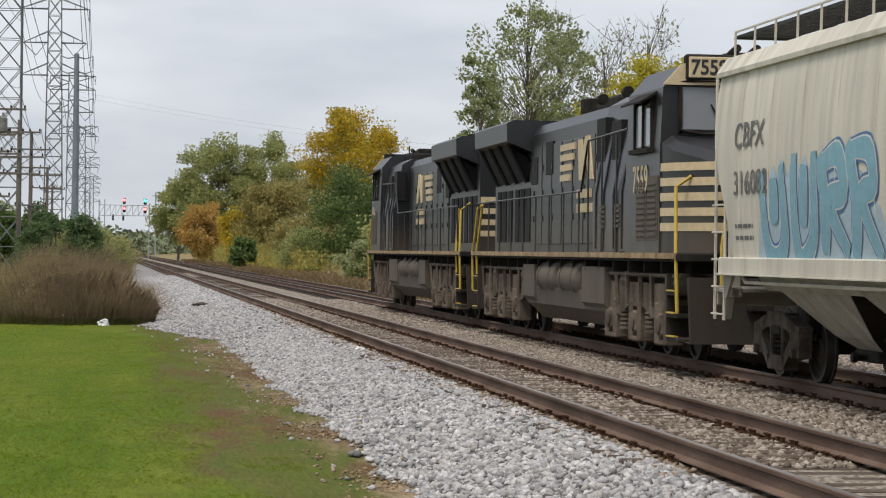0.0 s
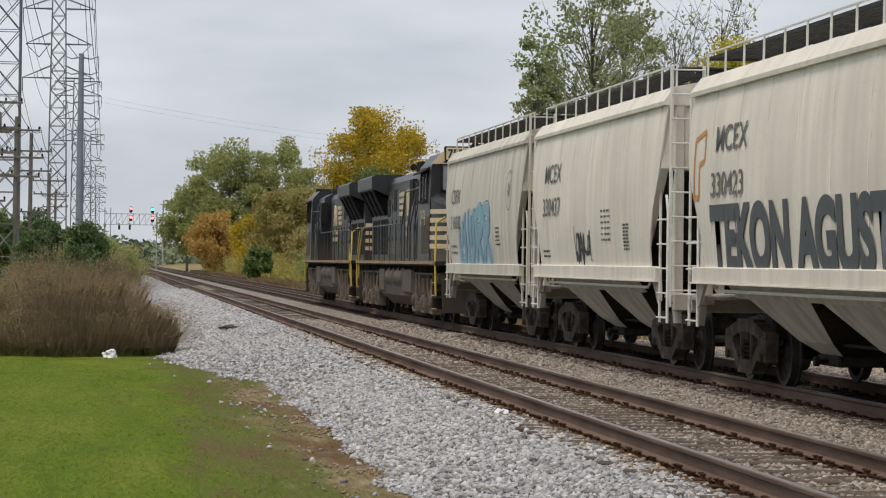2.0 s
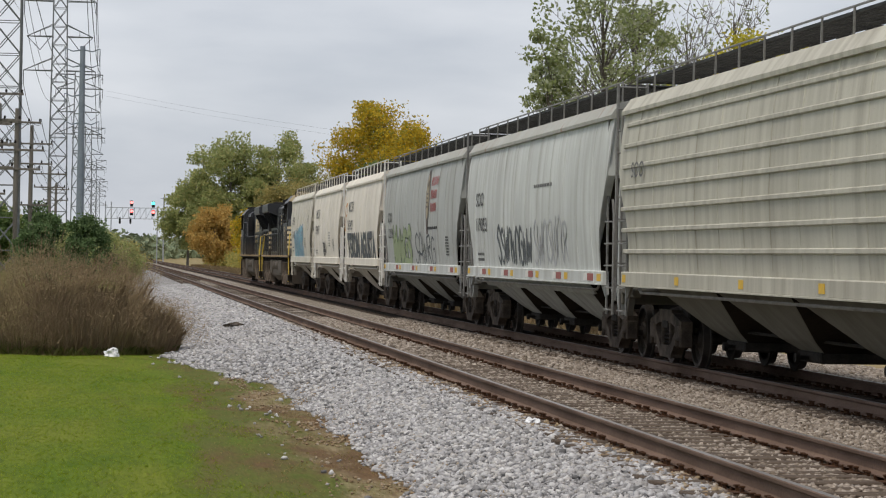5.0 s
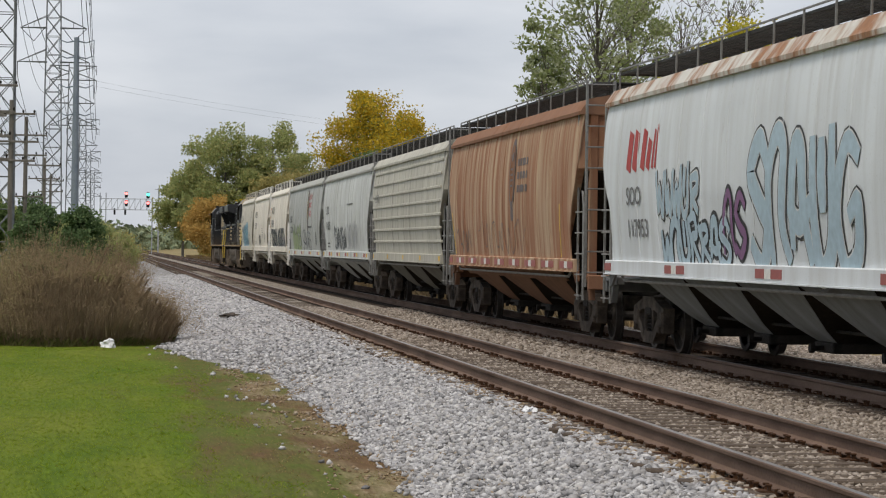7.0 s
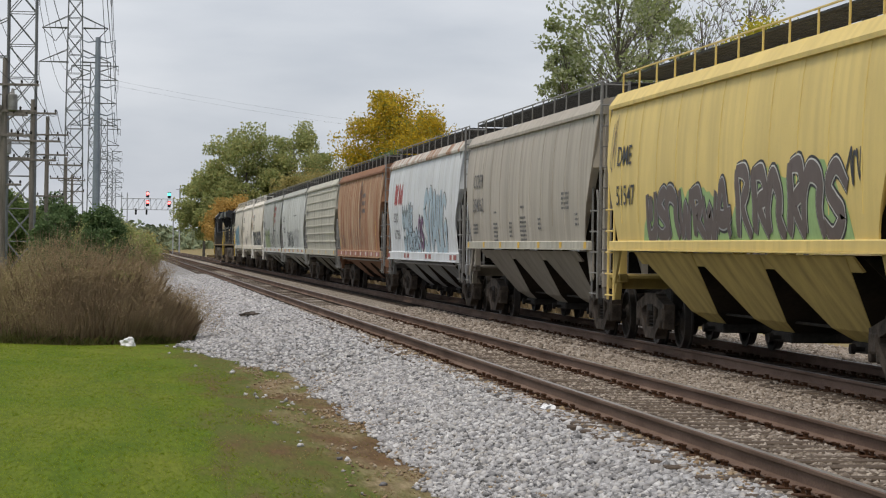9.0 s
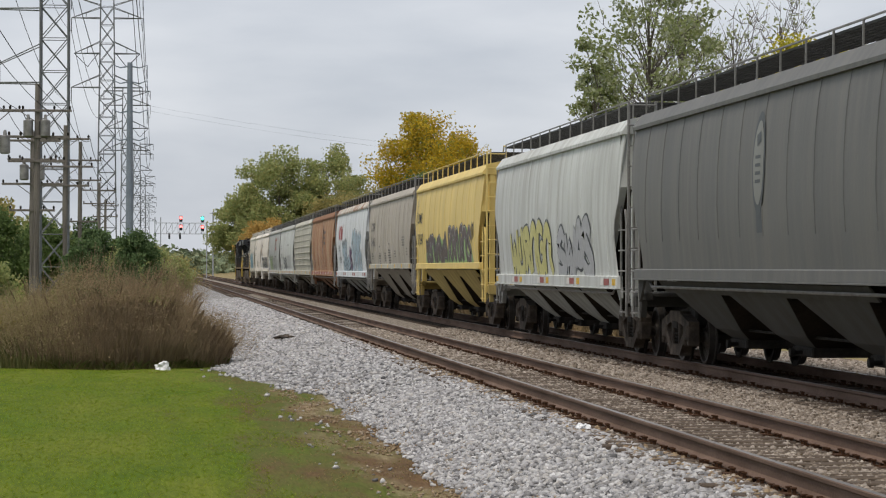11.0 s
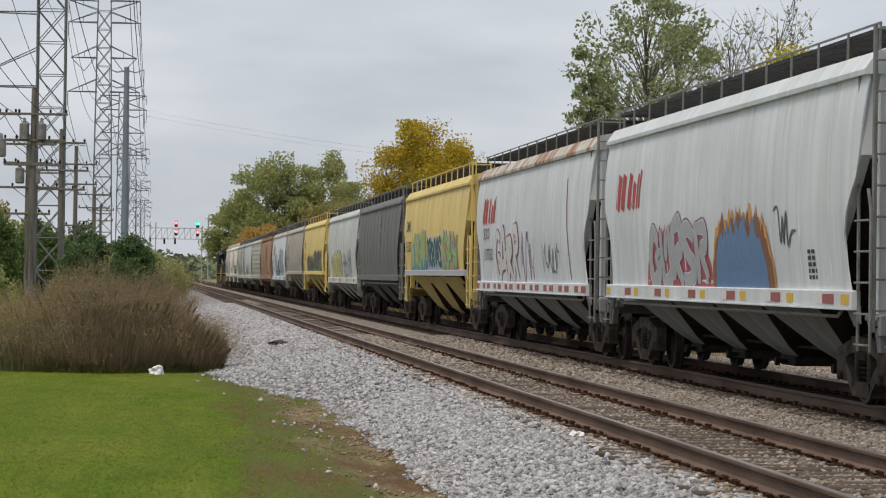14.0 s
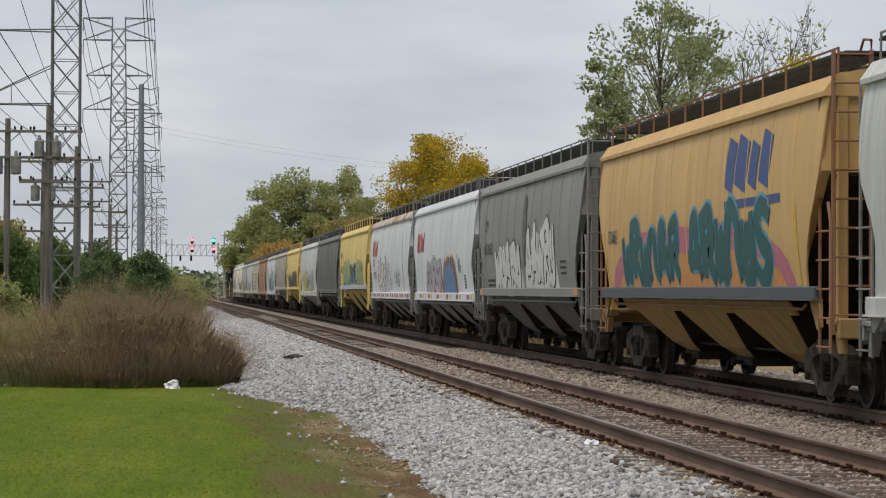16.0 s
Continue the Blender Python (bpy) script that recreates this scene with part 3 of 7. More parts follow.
def wheelset_mesh(r):
    g = Geo()
    g.tube([(-0.95, 0, 0), (0.95, 0, 0)], 0.085, 10)
    for s in (-1, 1):
        prof = [(0.685 * s, r + 0.026), (0.715 * s, r + 0.028), (0.728 * s, r), (0.82 * s, r - 0.006), (0.822 * s, r - 0.055), (0.775 * s, r - 0.075), (0.75 * s, r * 0.62), (0.79 * s, 0.16), (0.83 * s, 0.13), (0.83 * s, 0.09)]
        g.spin(prof, 28, "x")
        back = [(0.685 * s, r + 0.02), (0.684 * s, r - 0.06), (0.72 * s, r * 0.6), (0.70 * s, 0.12)]
        g.spin(back, 28, "x")
        cap = [(0.95 * s, 0.11), (1.06 * s, 0.11), (1.08 * s, 0.085), (1.085 * s, 0.03)]
        g.spin(cap, 14, "x")
        for k in range(3):
            a = 2.094 * k
            g.box(1.08 * s - 0.012, 1.08 * s + 0.022 * s + 0.004, 0.06 * math.cos(a) - 0.014, 0.06 * math.cos(a) + 0.014, 0.06 * math.sin(a) - 0.014, 0.06 * math.sin(a) + 0.014)
    return g.mesh("wheelset")


WHEELSET = wheelset_mesh(WHEEL_R)
LOCO_R = 0.52
LOCO_WHEELSET = wheelset_mesh(LOCO_R)


def side_frame_mesh():
    """Three-piece freight truck side frame with windows, springs and bearing pockets, on one side at x = 0."""
    g = Geo()
    outer = [(-1.12, 0.60), (-1.08, 0.66), (-0.62, 0.70), (-0.42, 0.86), (0.42, 0.86), (0.62, 0.70), (1.08, 0.66), (1.12, 0.60), (1.10, 0.50), (0.72, 0.50), (0.50, 0.30), (0.36, 0.16), (-0.36, 0.16), (-0.50, 0.30), (-0.72, 0.50), (-1.10, 0.50)]
    inner = [(-0.60, 0.58), (-0.36, 0.74), (0.36, 0.74), (0.60, 0.58), (0.40, 0.38), (0.30, 0.26), (-0.30, 0.26), (-0.40, 0.38)]
    # top member, diagonals and lower member, each a bevelled beam
    for a, b, w in (((-1.08, 0.61), (-0.45, 0.74), 0.085), ((-0.45, 0.76), (0.45, 0.76), 0.10), ((0.45, 0.74), (1.08, 0.61), 0.085), ((-0.85, 0.55), (-0.36, 0.24), 0.08), ((0.85, 0.55), (0.36, 0.24), 0.08), ((-0.40, 0.22), (0.40, 0.22), 0.09)):
        dy, dz = b[0] - a[0], b[1] - a[1]
        q = math.hypot(dy, dz)
        ny, nz = -dz / q * w, dy / q * w
        g.prism([(a[0] + ny, a[1] + nz), (b[0] + ny, b[1] + nz), (b[0] - ny, b[1] - nz), (a[0] - ny, a[1] - nz)], -0.09, 0.09)
    for s in (-1, 1):
        g.box(-0.085, 0.085, 0.27 * s - 0.05, 0.27 * s + 0.05, 0.24, 0.76, 0.02)
        g.box(-0.11, 0.11, 0.89 * s - 0.17, 0.89 * s + 0.17, 0.40, 0.66, 0.03)
        g.box(-0.10, 0.10, 0.89 * s - 0.2, 0.89 * s - 0.12, 0.30, 0.62, 0.02)
        g.box(-0.10, 0.10, 0.89 * s + 0.12, 0.89 * s + 0.2, 0.30, 0.62, 0.02)
    return g.mesh("side_frame")


def spring_mesh():
    g = Geo()
    pts = [(0.055 * math.cos(a), 0.055 * math.sin(a), 0.27 + 0.30 * a / 31.4) for a in np.linspace(0, 31.4, 50)]
    g.tube(pts, 0.016, 5)
    cap = Geo().box(-0.1, 0.1, -0.22, 0.22, 0.57, 0.70, 0.02)
    return g.mesh("coil_spring"), cap.mesh("spring_cap")


def bolster_mesh():
    g = Geo()
    g.box(-0.95, 0.95, -0.2, 0.2, 0.50, 0.78, 0.04)
    g.spin([(0.78, 0.2), (0.86, 0.2)], 16, "z")
    for s in (-1, 1):
        g.box(-0.9, 0.9, 0.42 * s - 0.05, 0.42 * s + 0.05, 0.34, 0.46, 0.015)
        for q in (-1, 1):
            g.box(0.66 * q, 0.80 * q, 0.44 * s - 0.045, 0.44 * s + 0.045, 0.22, 0.60, 0.02) if q > 0 else g.box(-0.80, -0.66, 0.44 * s - 0.045, 0.44 * s + 0.045, 0.22, 0.60, 0.02)
    return g.mesh("bolster")


SIDE_FRAME, SPRINGS, BOLSTER = side_frame_mesh(), spring_mesh(), bolster_mesh()


def add_truck(car, y, label="cast steel truck with coil springs"):
    truck = part("truck", BOLSTER, TRUCK_IRON, car, label, pose(0, y, 0))
    for s in (-1, 1):
        part("side_frame", SIDE_FRAME, TRUCK_IRON, truck, "", pose(1.03 * s, 0, 0))
        part("spring_cap", SPRINGS[1], STEEL_DARK, truck, "", pose(1.03 * s, 0, 0))
        for dy in (-0.14, 0.0, 0.14):
            part("coil_spring", SPRINGS[0], STEEL_DARK, truck, "", pose(1.03 * s, dy, 0))
    for w in (-0.89, 0.89):
        ob = part("wheelset", WHEELSET, WHEEL_STEEL, truck, "solid steel wheels on an axle", pose(0, w, WHEEL_R))
        ROLLERS.append((ob, w, WHEEL_R))
    return truck


# half width of a hopper's side at each height
SIDE = [(1.30, 1.50), (1.50, 1.51), (2.0, 1.56), (2.5, 1.585), (3.0, 1.575), (3.4, 1.55), (3.7, 1.515), (3.95, 1.47)]
EAVE, FASCIA_TOP, RIDGE, WALK_Z = 3.95, 4.20, 4.34, 4.46


def side_x(z):
    return float(np.interp(z, [p[0] for p in SIDE], [p[1] for p in SIDE]))


def hopper_meshes(length, bays, ribs="seams", low=1.30, sill_h=0.11):
    """All meshes of one class of covered hopper. length: between couplings."""
    hl = (length - 1.4) / 2
    out = {"hl": hl, "low": low}
    # tank with sloped ends
    g = Geo()
    rings = []
    for z in (low - 0.06, low, low + 0.1, 1.8, 2.1, 2.4, 2.7, 3.0, 3.3, 3.6, 3.8, 3.95):
        w = side_x(max(1.3, z)) - 0.012
        e = hl - 0.06 if z >= 2.95 else hl - 0.06 - (2.95 - z) * 1.02
        rings.append([(-w, -e, z), (w, -e, z), (w, e, z), (-w, e, z)])
    g.loft(rings)
    out["tank"] = g.mesh("tank")
    # skin over the sloped end, carrying its shade as a dark colour
    g = Geo()
    a, b = (hl - 0.045, 2.96), (hl - 0.05 - (3.01 - low) * 1.02, low - 0.065)
    g.prism([(a[0], a[1]), (a[0] + 0.004, a[1] - 0.03), (b[0] + 0.012, b[1] - 0.012), (b[0], b[1])], -1.46, 1.46)
    out["slope"] = g.mesh("slope_sheet")
    # side plates that run past the sloped ends, with the waisted edge
    edge = [(3.95, 0.0), (3.7, -0.01), (3.4, -0.03), (3.0, -0.07), (2.75, -0.19), (2.5, -0.45), (2.35, -0.60), (2.1, -0.72), (1.7, -0.70), (1.32, -0.58)]
    if ribs == "seams":
        edge = [(3.95, 0.0), (3.7, -0.005), (3.3, -0.02), (3.0, -0.09), (2.7, -0.28), (2.4, -0.52), (2.1, -0.72), (1.8, -0.86), (low + 0.02, -0.90)]
    g = Geo()
    vs, fs, m = [], [], len(edge)
    for z, d in edge:
        w = side_x(z)
        vs += [(-w - 0.012, -hl - d, z), (-w - 0.012, hl + d, z), (-w + 0.012, -hl - d, z), (-w + 0.012, hl + d, z)]
    for i in range(m - 1):
        a, b = 4 * i, 4 * i + 4
        fs += [(a, a + 1, b + 1, b), (a + 2, b + 2, b + 3, a + 3), (a, b, b + 2, a + 2), (a + 1, a + 3, b + 3, b + 1)]
    out["side_sheet"] = g.add(vs, fs).mesh("side_sheet")
    # seams or ribs on the sides
    g = Geo()
    n = int(hl * 2 / 1.32)
    if ribs == "horizontal":
        for z in np.linspace(1.75, 3.75, 7):
            g.box(-side_x(z) - 0.045, -side_x(z) + 0.01, -hl + 0.4, hl - 0.4, z - 0.035, z + 0.035, 0.012)
            g.box(side_x(z) - 0.01, side_x(z) + 0.045, -hl + 0.4, hl - 0.4, z - 0.035, z + 0.035, 0.012)
    wide = 0.012 if ribs == "seams" else 0.018
    for i in range(1, n):
        y = -hl + 2 * hl * i / n
        zs = [p[0] for p in SIDE if p[0] > low + 0.1]
        for s in (-1, 1):
            vs = []
            for z in zs:
                w = s * (side_x(z) + 0.013)
                vs += [(w, y - wide, z), (w + 0.010 * s, y - wide * 0.4, z), (w + 0.010 * s, y + wide * 0.4, z), (w, y + wide, z)]
            g.add(vs, [(4 * k + j, 4 * k + j + 1, 4 * k + j + 5, 4 * k + j + 4) for k in range(len(zs) - 1) for j in range(3)])
    out["seams"] = g.mesh("weld_seams")
    # roof with its sloping fascia
    g = Geo()
    prof = [(1.47, EAVE - 0.02), (1.545, EAVE - 0.02), (1.55, EAVE + 0.04), (1.40, FASCIA_TOP), (0.95, RIDGE - 0.05), (0.45, RIDGE)]
    poly = prof + [(-x, z) for x, z in reversed(prof)]
    g.prism_y(poly, -hl - 0.02, hl + 0.02)
    out["roof"] = g.mesh("roof")
    # hatch trough and the running boards
    g = Geo()
    g.box(-0.62, 0.62, -hl + 0.3, hl - 0.3, RIDGE - 0.06, RIDGE + 0.10, 0.02)
    y = -hl + 0.9
    while y < hl - 0.9:
        g.box(-0.66, 0.66, y - 0.05, y + 0.05, RIDGE + 0.05, RIDGE + 0.16, 0.01)
        y += 1.25
    out["hatch"] = g.mesh("hatch_cover")
    g = Geo()
    for s in (-1, 1):
        a, b = sorted((0.62 * s, 1.30 * s))
        k = 7
        for i in range(k):
            x = a + (b - a) * i / (k - 1)
            g.box(x - 0.012, x + 0.012, -hl + 0.1, hl - 0.1, WALK_Z, WALK_Z + 0.035)
        y = -hl + 0.1
        while y < hl - 0.05:
            g.box(a, b, y - 0.012, y + 0.012, WALK_Z - 0.004, WALK_Z + 0.028)
            y += 0.16
    for q in (-1, 1):
        g.box(-1.3, 1.3, q * (hl - 0.12) - 0.22, q * (hl - 0.12) + 0.22, WALK_Z + 0.002, WALK_Z + 0.03, 0.005)
    out["running_board"] = g.mesh("running_board", smooth=False, fix=False)
    out["stanchion"] = Geo().box(-0.014, 0.014, -0.013, 0.013, 0, 0.34, 0.004).mesh("stanchion")
    g = Geo()
    g.box(-0.011, 0.011, -hl + 0.1, hl - 0.1, -0.013, 0.013, 0.003)
    out["edge_rail"] = g.mesh("edge_rail")
    # side sill, end sills and centre sill
    g = Geo()
    g.box(-0.06, 0.06, -hl + 0.35, hl - 0.35, -sill_h, sill_h, 0.015)
    g.box(-0.09, 0.03, -hl + 0.35, hl - 0.35, -sill_h - 0.015, -sill_h + 0.01, 0.004)
    out["side_sill"] = g.mesh("side_sill")
    g = Geo()
    g.box(-0.2, 0.2, -hl - 0.25, hl + 0.25, 0.78, 1.12, 0.02)
    for q in (-1, 1):
        g.box(-0.62, 0.62, q * (hl - 2.1) - 0.15, q * (hl - 2.1) + 0.15, 0.86, 1.10, 0.02)
    out["centre_sill"] = g.mesh("centre_sill")
    g = Geo()
    g.box(-1.45, 1.45, -0.30, 0.30, 1.08, 1.14, 0.01)
    g.box(-1.45, 1.45, 0.22, 0.32, 0.90, 1.16, 0.02)
    for s in (-1, 1):
        g.box(s * 1.32 - 0.07, s * 1.32 + 0.07, -0.42, 0.30, 1.02, 1.16, 0.02)
        g.prism([(-0.95, low - 0.04), (-0.40, low - 0.04), (-0.36, 1.04), (-0.52, 1.0)], s * 1.49 - 0.02, s * 1.49 + 0.02)
        g.prism([(-0.1, 1.0), (0.12, 1.0), (0.16, 0.72), (0.04, 0.72)], s * 1.34 - 0.05, s * 1.34 + 0.05)
    out["end_platform"] = g.mesh("end_platform")
    # end bulkhead posts and sheet: inside of the car's end
    g = Geo()
    for s in (-1, 1):
        g.box(s * 1.30 - 0.07, s * 1.30 + 0.07, -0.10, 0.06, 1.12, 4.0, 0.015)
        g.box(s * 0.45 - 0.05, s * 0.45 + 0.05, -0.9, -0.78, 1.12, 3.0, 0.01)
        g.bar((s * 0.45, -0.85, 1.15), (s * 0.45, -2.0, 1.9), 0.07)
    g.box(-1.36, 1.36, -0.10, 0.05, 3.90, 4.04, 0.01)
    g.box(-1.36, 1.36, -0.03, 0.02, 2.98, 3.92, 0.0)
    out["end_frame"] = g.mesh("end_frame")
    # ladders: posts with rungs standing off the side and the end
    g = Geo()
    for y in (-0.26, 0.26):
        g.tube([(0, y, 0.72), (0, y, 3.0), (0, y, 3.95)] if y > 0 else [(0, y, 0.72), (0, y, 2.35), (0, y + 0.12, 2.6)], 0.022, 6)
    for i, z in enumerate(np.arange(0.80, 4.0, 0.36)):
        y0 = -0.26 if z < 2.4 else 0.10
        if z < 2.5:
            g.tube([(-0.015, y0, z), (-0.05, y0 + 0.03, z), (-0.05, 0.24, z), (-0.015, 0.26, z)], 0.014, 5)
    out["side_ladder"] = g.mesh("side_ladder")
    g = Geo()
    for x in (-0.24, 0.24):
        g.box(x - 0.022, x + 0.022, -0.035, 0.035, 0.95, 4.5, 0.006)
    for z in np.arange(1.2, 4.5, 0.36):
        g.tube([(-0.24, 0.04, z), (0.24, 0.04, z)], 0.014, 5)
    g.tube([(-0.24, 0, 4.4), (-0.24, 0, 4.62), (-0.24, -0.35, 4.66), (-0.24, -0.6, 4.45)], 0.018, 5)
    out["end_ladder"] = g.mesh("end_ladder")
    g = Geo()
    g.box(-0.1, 0.1, -0.1, 0.42, 0.78, 0.98, 0.03)
    g.prism([(0.38, 0.72), (0.66, 0.74), (0.70, 1.0), (0.56, 1.02), (0.40, 0.99)], -0.13, 0.10)
    g.box(-0.16, -0.10, 0.5, 0.68, 0.74, 1.0, 0.02)
    g.tube([(0.3, 0.2, 0.8), (0.32, 0.4, 0.45), (0.25, 0.62, 0.40)], 0.025, 6)
    out["coupler"] = g.mesh("coupler")
    g = Geo()
    ring = [(0.26 * math.cos(a), 0, 0.26 * math.sin(a)) for a in np.linspace(0, 6.283, 25)]
    g.tube(ring, 0.016, 6, cap=False)
    for k in range(4):
        g.tube([(0, -0.03, 0), (0.26 * math.cos(k * 1.571), 0, 0.26 * math.sin(k * 1.571))], 0.011, 5)
    g.box(-0.08, 0.08, -0.14, -0.03, -0.14, 0.12, 0.02)
    out["brake_wheel"] = g.mesh("brake_wheel")
    # hopper bays: a slanted chute on each side of each outlet
    span = 2 * hl - 4.6
    w = span / bays
    g = Geo()
    wide = ribs == "seams"
    tx, mx, bx = (1.5, 0.84, 0.62) if wide else (1.46, 0.84, 0.62)
    bt = low - 0.1
    rings = [[(-tx, -w * 0.49, bt), (tx, -w * 0.49, bt), (tx, w * 0.49, bt), (-tx, w * 0.49, bt)], [(-mx, -w * 0.22, 0.62), (mx, -w * 0.22, 0.62), (mx, w * 0.22, 0.62), (-mx, w * 0.22, 0.62)], [(-bx, -w * 0.13, 0.46), (bx, -w * 0.13, 0.46), (bx, w * 0.13, 0.46), (-bx, w * 0.13, 0.46)]]
    g.loft(rings)
    out["bay"] = g.mesh("hopper_bay", smooth=False)
    out["skirt"] = [Geo().prism_y([(s * 1.50, low - 0.09), (s * 1.47, low - 0.09), (s * 1.33, low - 0.27), (s * 1.36, low - 0.28)], -span / 2 - 0.25, span / 2 + 0.25).mesh("bay_skirt") for s in (-1, 1)]
    # thin skins over the bay's end slopes, to hold their painted shade
    g = Geo()
    for s in (-1, 1):
        for (x0, y0, z0), (x1, y1, z1) in (((tx, w * 0.49, bt), (mx, w * 0.22, 0.62)), ((mx, w * 0.22, 0.62), (bx, w * 0.13, 0.46))):
            g.loft([[(-x0 + 0.01, s * y0, z0), (x0 - 0.01, s * y0, z0), (x0 - 0.01, s * (y0 + 0.012), z0), (-x0 + 0.01, s * (y0 + 0.012), z0)], [(-x1 + 0.01, s * y1, z1), (x1 - 0.01, s * y1, z1), (x1 - 0.01, s * (y1 + 0.012), z1), (-x1 + 0.01, s * (y1 + 0.012), z1)]])
    out["bay_slope"] = g.mesh("bay_slope_sheet", smooth=False)
    g = Geo()
    g.box(-0.68, 0.68, -w * 0.14, w * 0.14, 0.33, 0.47, 0.02)
    g.tube([(-0.84, 0, 0.39), (0.84, 0, 0.39)], 0.03, 8)
    for s in (-1, 1):
        g.spin([(s * 0.80, 0.065), (s * 0.86, 0.065)], 10, "x", (0, 0, 0.39))
    out["gate"] = g.mesh("outlet_gate")
    out["side_pipe"] = Geo().tube([(0, -hl + 1.2, 0.06), (0, -hl + 1.35, 0), (0, hl - 1.35, 0), (0, hl - 1.2, 0.06)], 0.024, 6).mesh("side_pipe")
    out["wide"] = wide
    out["bay_ys"] = [-span / 2 + w * (i + 0.5) for i in range(bays)]
    out["web"] = Geo().prism_y([(-1.28, low - 0.12), (1.28, low - 0.12), (0.5, 0.75), (-0.5, 0.75)], -0.02, 0.02).mesh("partition_web")
    out["web_ys"] = [-span / 2 + w * i for i in range(bays + 1)]
    g = Geo()
    g.tube([(-0.7, -hl + 1.0, 0.62), (-0.7, hl - 1.0, 0.62)], 0.022, 6)
    g.spin([(-0.55, 0.2), (-0.5, 0.23), (0.5, 0.23), (0.55, 0.2)], 14, "y", (0.55, -hl + 1.9, 0.85))
    g.box(-0.95, -0.5, hl - 2.4, hl - 1.9, 0.6, 0.95, 0.03)
    out["pipe"] = g.mesh("brake_gear")
    return out


SHORT = hopper_meshes(12.95, 2, "seams", 1.42)
LONG = hopper_meshes(18.0, 3)
LONG_PLAIN = hopper_meshes(18.3, 4, "wide")
RIBBED = hopper_meshes(17.7, 3, "horizontal")
LONG_HIGH = hopper_meshes(18.0, 3, "seams", 1.62, 0.075)
LONG_MID = hopper_meshes(18.0, 3, "seams", 1.45, 0.085)


def on_side(s, z, off):
    """A place on the side that faces the lawn: s runs to the reader's right."""
    return (-side_x(z) - 0.013 - off, -s, z)


def lettering(car, text, s, z, size, ink, name="lettering", label="", squeeze=0.8, off=0.015, slant=0.0, bold=0.0):
    cu = bpy.data.curves.new("lettering", "FONT")
    if size < 0.5:
        size, squeeze, bold = size * 1.14, squeeze * 1.4, 0.003
    cu.body, cu.size, cu.shear, cu.offset = text, size, slant, bold
    tmp = bpy.data.objects.new("lettering", cu)
    me = bpy.data.meshes.new_from_object(tmp)
    bpy.data.objects.remove(tmp)
    co = [tuple(v.co) for v in me.vertices]
    for v, c in zip(me.vertices, co):
        v.co = on_side(s + c[0] * squeeze, z + c[1], off)
    me.materials.clear()
    return part(name, me, ink, car, label)


def strip_on_side(g, a, b, w, off, rows=5):
    """A painted stroke from a to b, both (s, z), w wide, laid on the curved side."""
    ds, dz = b[0] - a[0], b[1] - a[1]
    q = math.hypot(ds, dz) or 1
    ns, nz = -dz / q * w / 2, ds / q * w / 2
    vs = []
    for i in range(rows + 1):
        t = i / rows
        s, z = a[0] + ds * t, a[1] + dz * t
        vs += [on_side(s + ns, z + nz, off), on_side(s - ns, z - nz, off)]
    g.add(vs, [(2 * i, 2 * i + 1, 2 * i + 3, 2 * i + 2) for i in range(rows)])


def blob_on_side(g, s0, s1, z0, z1, off, rr, rough=0.12, cols=36, rows=6):
    """A painted field with an uneven top edge."""
    vs = []
    tops = []
    for i in range(cols + 1):
        u = i / cols
        arch = min(1.0, 5 * u, 5 * (1 - u)) ** 0.5
        tops.append(z0 + (z1 - z0) * arch * (1 - rough * rr.random()))
    for i in range(cols + 1):
        for j in range(rows + 1):
            vs.append(on_side(s0 + (s1 - s0) * i / cols, z0 + (tops[i] - z0) * j / rows, off))
    n = rows + 1
    g.add(vs, [(i * n + j, i * n + j + 1, (i + 1) * n + j + 1, (i + 1) * n + j) for i in range(cols) for j in range(rows)])


def smooth_line(pts, n=6):
    """A curve through the given (s, z) points."""
    p = [pts[0], *pts, pts[-1]]
    out = []
    for i in range(1, len(p) - 2):
        for k in range(n):
            t = k / n
            out.append(tuple(0.5 * (2 * p[i][j] + (p[i + 1][j] - p[i - 1][j]) * t + (2 * p[i - 1][j] - 5 * p[i][j] + 4 * p[i + 1][j] - p[i + 2][j]) * t * t + (3 * p[i][j] - p[i - 1][j] - 3 * p[i + 1][j] + p[i + 2][j]) * t ** 3) for j in (0, 1)))
    return out + [pts[-1]]


def ribbon_on_side(g, line, w, off, taper=0.35):
    """A painted stroke along a curve, w wide, thinner towards its ends."""
    vs, m = [], len(line)
    for i, (s, z) in enumerate(line):
        a, b = line[max(0, i - 1)], line[min(m - 1, i + 1)]
        ds, dz = b[0] - a[0], b[1] - a[1]
        q = math.hypot(ds, dz) or 1
        h = w / 2 * (1 - taper + taper * min(1.0, 4 * i / (m - 1), 4 * (1 - i / (m - 1))))
        up = off + 0.0025 * i / m
        vs += [on_side(s - dz / q * h, z + ds / q * h, up), on_side(s + dz / q * h, z - ds / q * h, up)]
    g.add(vs, [(2 * i, 2 * i + 1, 2 * i + 3, 2 * i + 2) for i in range(m - 1)])


